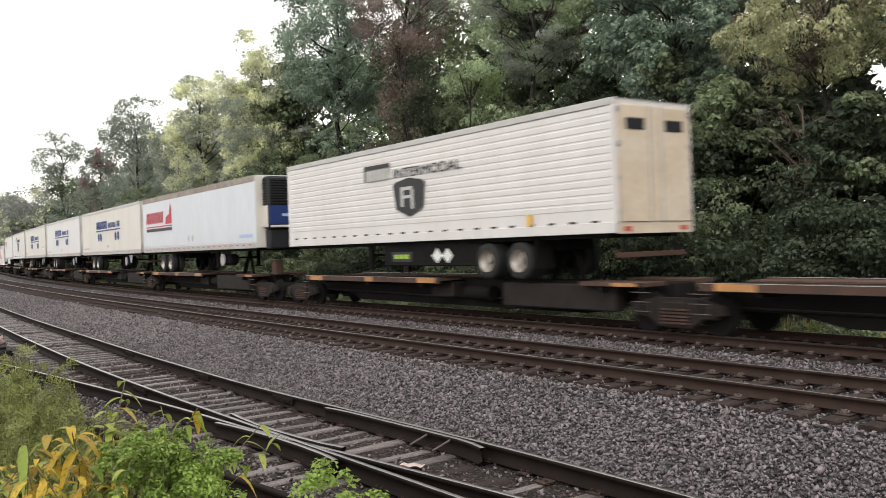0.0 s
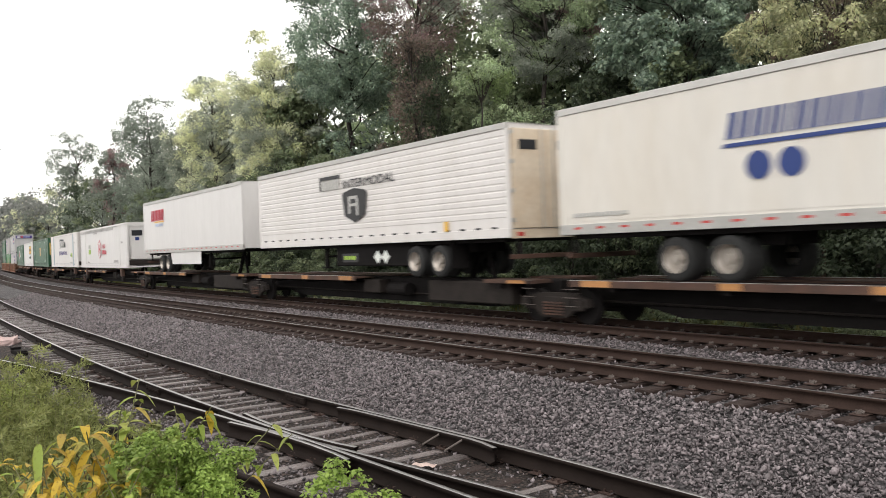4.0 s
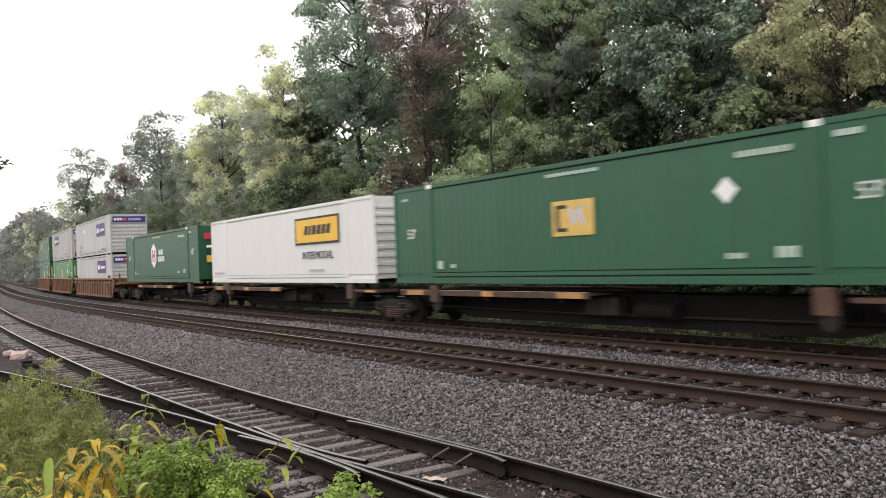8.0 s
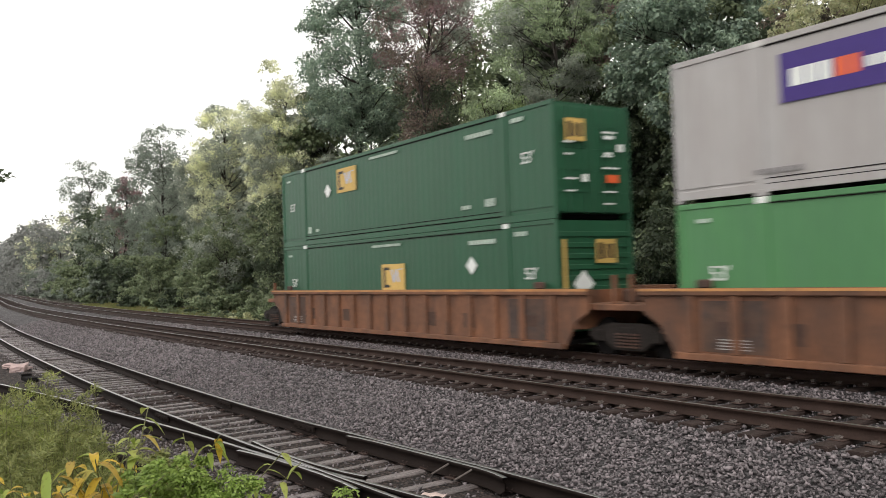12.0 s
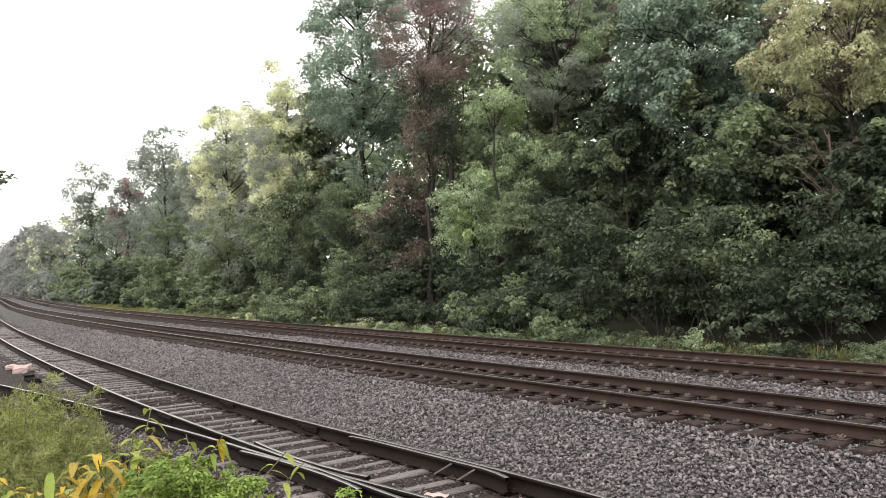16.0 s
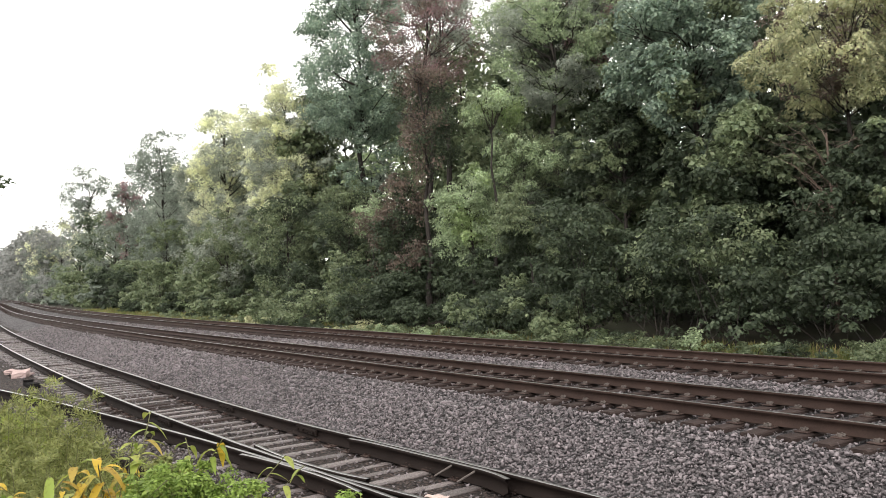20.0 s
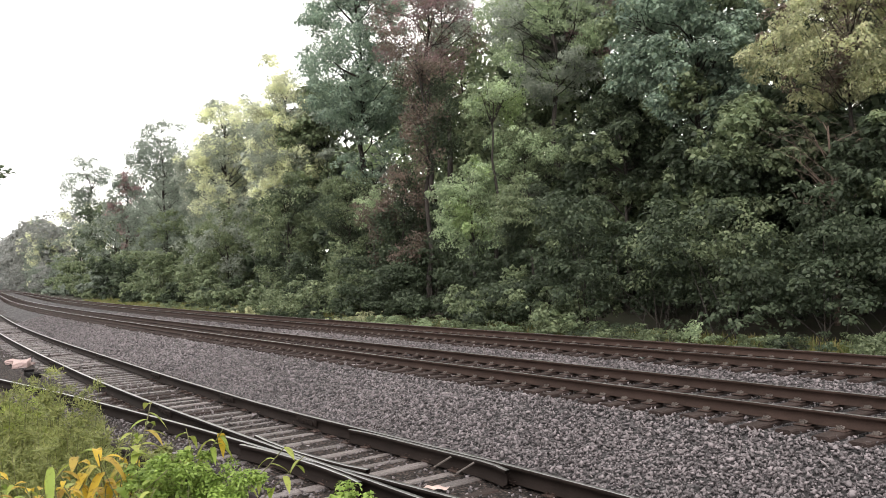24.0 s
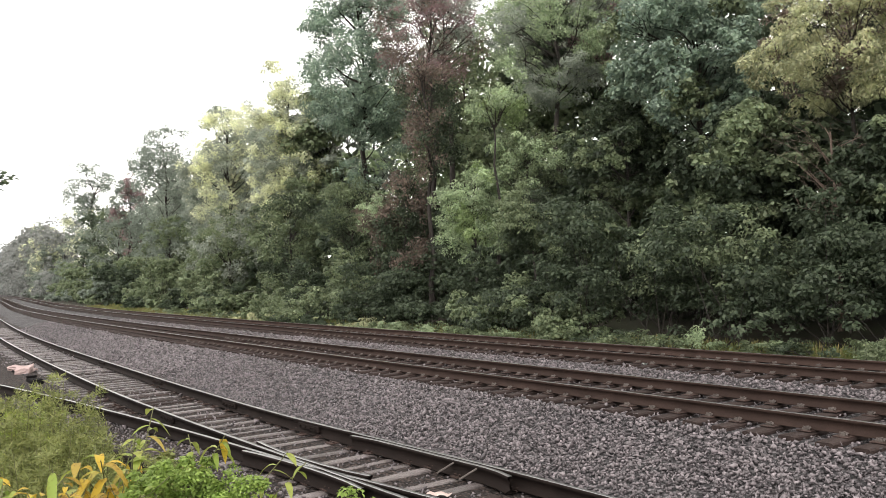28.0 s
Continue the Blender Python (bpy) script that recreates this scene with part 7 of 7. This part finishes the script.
        # Beyond x = -110 the shrubs take greens greyed to imitate haze.
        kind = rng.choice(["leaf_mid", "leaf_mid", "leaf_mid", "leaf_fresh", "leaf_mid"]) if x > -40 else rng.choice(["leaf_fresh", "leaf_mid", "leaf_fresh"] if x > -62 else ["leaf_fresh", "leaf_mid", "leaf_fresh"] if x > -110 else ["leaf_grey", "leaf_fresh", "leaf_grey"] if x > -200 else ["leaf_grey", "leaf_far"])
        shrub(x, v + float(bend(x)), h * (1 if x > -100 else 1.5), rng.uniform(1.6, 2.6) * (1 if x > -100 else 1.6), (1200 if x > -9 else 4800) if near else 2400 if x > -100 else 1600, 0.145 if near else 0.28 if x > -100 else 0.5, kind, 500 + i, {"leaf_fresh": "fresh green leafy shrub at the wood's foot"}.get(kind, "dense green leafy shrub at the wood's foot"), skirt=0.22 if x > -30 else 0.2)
        x -= rng.uniform(1.5, 2.3) if near else rng.uniform(2.6, 4.0) if x > -100 else rng.uniform(5, 7)
        i += 1
    x = -4.0
    while x > -70:
        v = rng.uniform(18.6, 19.9)
        kind = rng.choice(["leaf_fresh", "leaf_bright", "leaf_fresh", "leaf_fresh", "leaf_mid"] if x > -34 else ["leaf_fresh", "leaf_mid", "leaf_fresh", "leaf_mid", "leaf_olive"])
        shrub(x, v + float(bend(x)), rng.uniform(0.3, 0.8), rng.uniform(0.9, 1.6), 1700, 0.075 if x > -40 else 0.16, kind, 700 + i, "low weedy bush beside the far track", "low_bush", group="low bushes beside the far track", clumps=9)
        x -= rng.uniform(0.75, 1.3)
        i += 1


woods()


def dead_branches():
    """A leafless brown tree in front of the wood, all fine twigs."""
    rr = random.Random(31)
    t = thing("bare_tree", "leafless tree of dry brown twigs at the wood's edge", "tree", "trees of the wood", at=(-14.3, 24.3, float(ground_height(np.array(-14.3), np.array(24.3))) - 0.1))
    part("trunk", tube(bmesh.new(), [(0, 0, 0), (0.1, 0.05, 3.0), (0.0, 0.0, 6.2)], [0.09, 0.06, 0.03], 8), "wood", t)
    for k in range(18):
        a, z = rr.uniform(0, 6.28), rr.uniform(2.8, 6.2)
        r = rr.uniform(1.0, 2.3)
        s, e = Vector((0.05, 0.02, z)), Vector((math.cos(a) * r, math.sin(a) * r, z + rr.uniform(0.3, 1.8)))
        m = s.lerp(e, 0.5) + Vector((0, 0, 0.25))
        b = tube(bmesh.new(), [s, m, e], [0.022, 0.014, 0.005], 5)
        for q in range(9):
            p = s.lerp(m, q / 4.5) if q < 4.5 else m.lerp(e, q / 4.5 - 1)
            g = p + Vector((rr.uniform(-0.6, 0.6), rr.uniform(-0.6, 0.6), rr.uniform(-0.3, 0.6)))
            tube(b, [p, p.lerp(g, 0.5) + Vector((0, 0, 0.06)), g], [0.008, 0.006, 0.003], 4)
        part("limb", b, "wood", t)


dead_branches()


def grass_strip():
    """Weeds and dry grass along the far ballast edge."""
    rng = np.random.default_rng(4)
    n = 60000
    x = -2 - 110 * rng.random(n) ** 1.5
    v = 18.0 + 3.6 * rng.random(n)
    keep = np.array([noise.noise((a * 0.5, b * 0.9, 3)) for a, b in zip(x, v)]) > -0.25
    x, v = x[keep], v[keep]
    n = len(x)
    h = rng.uniform(0.1, 0.42, n) * np.where(x < -50, 1.4, 0.85)
    wdt = np.where(x < -45, 0.05, 0.022)
    a = rng.uniform(0, 6.28, n)
    p = np.stack([x, v + bend(x), ground_height(x, v) - 0.02], -1)
    side = np.stack([np.cos(a), np.sin(a), 0 * a], -1) * wdt[:, None]
    tip = np.stack([rng.normal(0, 0.35, n) * h, rng.normal(0, 0.35, n) * h, h], -1)
    verts = np.stack([p - side, p + side, p + tip * 0.6 + side * 0.7, p + tip], 1).reshape(-1, 3)
    tagged(from_arrays("roadside_grass", verts, np.arange(4 * n).reshape(-1, 4), "grass"), "green and dry grass and weeds beside the ballast", "grass", kind="stuff")


grass_strip()


# ---- the weeds before the camera ----
def big_leaf(b, base, direction, length, width, sag, up=Vector((0, 0, 1))):
    """One broad pointed leaf, folded on its midrib and arching over."""
    d = direction.normalized()
    s = d.cross(up).normalized()
    prev = None
    n = 5
    for i in range(n + 1):
        t = i / n
        c = base + d * length * t - Vector((0, 0, sag * length * t * t))
        w = width * 0.5 * (math.sin(math.pi * min(1, t * 0.93 + 0.06)) ** 0.8)
        lift = up * w * 0.35
        ring = (b.verts.new(c - s * w + lift), b.verts.new(c), b.verts.new(c + s * w + lift))
        if prev:
            b.faces.new((prev[0], prev[1], ring[1], ring[0]))
            b.faces.new((prev[1], prev[2], ring[2], ring[1]))
        prev = ring


def pokeweed(x, y, top, seed, kind, n_leaves, size, label, droop=0.5, start=0.58):
    """A tall weed: a stem with side shoots and large pointed leaves."""
    rr = random.Random(seed)
    z0 = float(ground_height(np.array(x), np.array(y))) - 0.03
    t = thing("leafy_weed", label, "weed", "weeds beside the siding", at=(x, y, z0))
    h = top - z0
    stem = [Vector((rr.uniform(-0.05, 0.05) * i, rr.uniform(-0.05, 0.05) * i, h * i / 5)) for i in range(6)]
    b = tube(bmesh.new(), stem, [0.01, 0.009, 0.008, 0.007, 0.005, 0.003], 6)
    part("stem", b, "stem", t)
    for k in range(n_leaves):
        u = start + (1 - start) * (k + rr.random()) / n_leaves
        j = u * 5
        p = stem[min(4, int(j))].lerp(stem[min(5, int(j) + 1)], j - int(j))
        a = k * 2.4 + rr.uniform(-0.5, 0.5)
        b = bmesh.new()
        d = Vector((math.cos(a), math.sin(a), rr.uniform(-0.3, 0.9)))
        big_leaf(b, p, d, size * rr.uniform(0.7, 1.25), size * rr.uniform(0.32, 0.5), rr.uniform(0.4, 1.3) * droop * 2)
        part("leaf", b, kind if rr.random() < 0.82 else rr.choice(["weed_yellow", "weed_lime"]), t, smooth=True)
    return t


def feathery(x, y, top, seed, kind, label, plumes=24, spread=0.45):
    """A feathery weed: arching stems set with many narrow leaflets."""
    rng = np.random.default_rng(seed)
    rr = random.Random(seed)
    z0 = float(ground_height(np.array(x), np.array(y))) - 0.03
    t = thing("feathery_weed", label, "weed", "weeds beside the siding", at=(x, y, z0))
    h = top - z0
    cen = []
    for k in range(plumes):
        a = rr.uniform(0, 6.28)
        r = spread * rr.random() ** 0.6
        e = Vector((math.cos(a) * r, math.sin(a) * r, h * rr.uniform(0.62, 1.06) * (1 - 0.25 * r / spread)))
        s = Vector((math.cos(a) * r * 0.3, math.sin(a) * r * 0.3, 0))
        m = s.lerp(e, 0.55) + Vector((-math.cos(a) * 0.05, -math.sin(a) * 0.05, 0.08))
        part("stem", tube(bmesh.new(), [s, m, e], [0.006, 0.005, 0.002], 4), "stem", t)
        for q in np.linspace(0.3, 1.0, 9):
            p = s.lerp(m, q * 2) if q < 0.5 else m.lerp(e, q * 2 - 1)
            f = rr.uniform(0, 6.28)
            long = 0.2 * (1.15 - q) + 0.03
            for w in np.linspace(0.15, 1.0, 4):
                cen.append((p.x + math.cos(f) * long * w, p.y + math.sin(f) * long * w, p.z + long * w * (0.8 - 0.6 * w)))
    v, f = leaf_cloud(np.array(cen), np.full(len(cen), 0.045), plumes * 620, 0.042, rng, 1.0, 0.1, (0.16, 0.28), 1.2, True)
    from_arrays("foliage", v, f, kind, t)
    return t


def bushy(x, y, top, spread, seed, kind, leaf, n, label):
    rng = np.random.default_rng(seed)
    z0 = float(ground_height(np.array(x), np.array(y))) - 0.03
    t = thing("weed_bush", label, "weed", "weeds beside the siding", at=(x, y, z0))
    h = top - z0
    k = 46
    d = rng.normal(size=(k, 3))
    d /= np.linalg.norm(d, axis=1)[:, None]
    u = rng.uniform(0.5, 1, k)
    cen = np.stack([d[:, 0] * spread * u, d[:, 1] * spread * u, h * 0.55 + np.sign(d[:, 2]) * np.abs(d[:, 2]) ** 0.6 * h * 0.42 * u], -1)
    c2, r2, o2 = domes(cen, np.full(k, 0.115) * rng.uniform(0.7, 1.3, k), d, 5, rng, 1.0, 0.4)
    v, f = foliage(c2, r2, o2, n, leaf, rng, 0.9, (0.5, 0.75), 0.1, 0.8)
    v[:, 2] = np.maximum(v[:, 2], 0.0)
    from_arrays("foliage", v, f, kind, t)
    b = bmesh.new()
    for i in range(14):
        tube(b, [Vector((0.1 * d[i, 0], 0.1 * d[i, 1], 0)), Vector(cen[i]) * 0.5, Vector(cen[i])], [0.01, 0.007, 0.003], 5)
    tagged(part("woody_base", b, "stem", t), kind="stuff")
    return t


def foreground():
    fresh = "fresh lime-green bushy weed with fine leaves"
    bushy(-4.8, 1.46, 1.26, 0.32, 1, "weed_green", 0.023, 32000, fresh)
    bushy(-4.62, 1.64, 1.0, 0.2, 2, "weed_green", 0.023, 16000, fresh)
    bushy(-4.1, 2.2, 0.84, 0.22, 3, "weed_green", 0.03, 8000, fresh)
    bushy(-5.2, 1.42, 1.0, 0.28, 4, "weed_olive", 0.035, 8000, "dull olive bushy weed")
    bushy(-5.3, 1.05, 0.98, 0.34, 5, "weed_olive", 0.035, 8000, "dull olive bushy weed")
    spots = [(-6.88, 1.31, 1.42), (-7.1, 1.2, 1.36), (-6.7, 1.2, 1.25), (-7.11, 1.02, 1.3), (-7.44, 0.96, 1.34), (-7.7, 1.2, 1.3), (-6.5, 1.4, 1.08), (-6.4, 1.05, 1.14), (-6.9, 0.85, 1.28), (-8.0, 0.9, 1.32),
             (-8.3, 1.15, 1.25), (-6.1, 1.3, 1.02), (-6.0, 0.95, 1.08), (-7.3, 0.7, 1.28), (-6.6, 1.62, 0.9), (-5.8, 1.1, 1.02), (-8.8, 1.0, 1.3), (-5.7, 0.8, 1.08)]
    for i, (x, y, top) in enumerate(spots):
        feathery(x, y, top, 20 + i, "weed_lime" if i % 6 == 4 else "weed_olive", "feathery olive-green weed going to seed")
    plants = [(-5.15, 1.27, 1.24, "weed_lime", 26, 0.12, 0.35, 0.6), (-5.22, 1.2, 1.14, "weed_lime", 24, 0.11, 0.35, 0.55), (-5.05, 1.3, 1.08, "weed_lime", 22, 0.1, 0.35, 0.5), (-5.3, 1.3, 1.1, "weed_lime", 12, 0.1, 0.4, 0.6),
              (-4.95, 1.58, 1.13, "weed_lime", 10, 0.11, 0.6, 0.86), (-4.97, 1.56, 1.08, "weed_lime", 8, 0.1, 0.6, 0.84), (-4.53, 1.86, 1.0, "weed_lime", 9, 0.1, 0.5, 0.8), (-4.5, 1.9, 0.92, "weed_lime", 8, 0.1, 0.5, 0.78),
              (-4.8, 0.96, 1.12, "weed_yellow", 14, 0.13, 0.6, 0.65), (-4.85, 1.02, 1.08, "weed_yellow", 12, 0.14, 0.6, 0.65), (-4.72, 0.9, 1.06, "weed_yellow", 12, 0.12, 0.6, 0.6), (-4.75, 0.71, 1.08, "weed_yellow", 14, 0.13, 0.6, 0.6),
              (-4.9, 0.62, 1.08, "weed_lime", 14, 0.12, 0.4, 0.55), (-4.7, 0.62, 1.02, "weed_yellow", 12, 0.12, 0.5, 0.55), (-5.0, 0.8, 1.1, "weed_lime", 14, 0.12, 0.4, 0.55), (-4.6, 0.78, 1.0, "weed_yellow", 12, 0.13, 0.6, 0.55),
              (-4.66, 1.08, 0.98, "weed_lime", 16, 0.1, 0.4, 0.5), (-4.6, 1.22, 0.92, "weed_lime", 16, 0.09, 0.4, 0.45), (-5.1, 0.95, 1.08, "weed_yellow", 12, 0.12, 0.5, 0.55)]
    for i, (x, y, top, kind, n, size, droop, start) in enumerate(plants):
        pokeweed(x, y, top, 40 + i, kind, n, size, {"weed_lime": "tall weed with large yellow-green pointed leaves", "weed_yellow": "weed with withered yellow and brown leaves"}[kind], droop, start)
    rr = random.Random(21)
    for i in range(12):
        kind = rr.choice(["weed_yellow", "weed_lime", "weed_yellow"])
        x, y = rr.uniform(-5.3, -4.5), rr.uniform(0.62, 1.12)
        pokeweed(x, y, rr.uniform(0.85, 1.08), 80 + i, kind, 24, rr.uniform(0.07, 0.11), {"weed_lime": "tall weed with large yellow-green pointed leaves", "weed_yellow": "weed with withered yellow and brown leaves"}[kind], 0.5)
    rr = random.Random(8)
    for i in range(6):
        x, y = rr.uniform(-6.2, -4.6), rr.uniform(0.8, 1.45)
        z0 = float(ground_height(np.array(x), np.array(y)))
        s = thing("dry_stalk", "thin dry brown weed stalk", "weed", "dry stalks among the weeds", at=(x, y, z0))
        h = rr.uniform(0.55, 0.85) - z0
        b = tube(bmesh.new(), [(0, 0, -0.03), (rr.uniform(-0.05, 0.05), rr.uniform(-0.05, 0.05), h * 0.6), (rr.uniform(-0.1, 0.1), rr.uniform(-0.1, 0.1), h)], [0.007, 0.006, 0.003], 5)
        part("stalk", b, "wood", s)
        for k in range(7):
            b = bmesh.new()
            z = h * (0.72 + 0.04 * k)
            big_leaf(b, Vector((0, 0, z)), Vector((math.cos(k * 2.4), math.sin(k * 2.4), -0.2)), 0.07, 0.025, 0.6)
            part("withered_leaf", b, "wood", s)


foreground()


def litter():
    """Scraps beside the siding."""
    z = SIDING_Z - 0.2
    rr = random.Random(12)
    for x, y, sx, sy, sz, turn in ((-32.2, 4.45, 0.42, 0.26, 0.08, 20), (-31.6, 4.4, 0.34, 0.22, 0.12, -25), (-32.9, 4.3, 0.22, 0.16, 0.06, 60)):
        b = box(-sx, sx, -sy, sy, -sz, sz)
        bmesh.ops.subdivide_edges(b, edges=list(b.edges), cuts=2, use_grid_fill=True)
        for v in b.verts:
            v.co += Vector((rr.uniform(-1, 1), rr.uniform(-1, 1), rr.uniform(-1, 1))) * 0.04
        o = part("rubble_piece", b, "concrete")
        o.matrix_world = pose(x, y, z + sz * 0.45, rr.uniform(-15, 15), rr.uniform(-12, 12), turn)
        tagged(o, "broken pinkish chunk of rubble beside the siding", "rubble", "rubble beside the siding")
    b = box(-0.34, 0.34, -0.14, 0.14, -0.05, 0.07, bevel=0.02)
    bx(b, -0.34, -0.26, -0.14, 0.14, 0.07, 0.13)
    bx(b, 0.1, 0.3, -0.1, 0.12, 0.07, 0.1)
    o = part("steel_scrap", b, "frame")
    o.matrix_world = pose(-27.76, 4.14, z + 0.02, 0, 5, 10)
    tagged(o, "dark scrap of steel beside the siding", "scrap")
    b = bmesh.new()
    g = [[b.verts.new((0.05 * i - 0.15, 0.05 * j - 0.08, 0.012 * math.sin(i * 1.7 + j) + 0.015)) for j in range(4)] for i in range(7)]
    for i in range(6):
        for j in range(3):
            b.faces.new((g[i][j], g[i + 1][j], g[i + 1][j + 1], g[i][j + 1]))
    o = part("paper_scrap", b, "paper")
    o.matrix_world = pose(-8.85, 5.88, SIDING_Z - 0.205, 0, 0, 30)
    tagged(o, "wet crumpled paper scrap on the ties", "litter")
    o = part("pale_stone", box(-0.13, 0.13, -0.06, 0.06, -0.03, 0.05, bevel=0.025), "decal")
    o.matrix_world = pose(-13.19, 14.36, -0.2, 0, 0, 10)
    tagged(o, "pale stone on the ballast", "stone")


litter()
# a tree on the near side, whose longest branch reaches in
near_tree = tree("tree", "leafy tree on the near side, one branch reaching over", -15.6, -1.6, 5.4, 1.7, 2.4, 3500, 0.17, "leaf_mid", 77, (0, 0), 22, 0.3)
foot = near_tree.location.copy()
rng = np.random.default_rng(6)
tips = [Vector((-13.55, 1.45, 3.6)) - foot, Vector((-13.38, 1.6, 3.58)) - foot, Vector((-13.56, 1.43, 2.95)) - foot]
part("limb", tube(bmesh.new(), [(0.05, 0.1, 3.2), (1.0, 1.6, 4.2), tips[0], tips[1]], [0.05, 0.03, 0.015, 0.005], 6), "bark", near_tree)
part("limb", tube(bmesh.new(), [(0.05, 0.1, 2.6), (1.0, 1.6, 3.4), tips[2]], [0.04, 0.025, 0.006], 6), "bark", near_tree)
v, f = leaf_cloud(np.array(tips), np.array([0.24, 0.17, 0.12]), 150, 0.11, rng)
from_arrays("foliage", v, f, "leaf_mid", near_tree)


def motions():
    times = [0.5 * i for i in range(29)] + [15.0 + i for i in range(14)]
    for ob, c0, c1, z in MOVERS:
        walk(ob, [(t, railcar_pose(c0, c1, z, t)) for t in times])


motions()
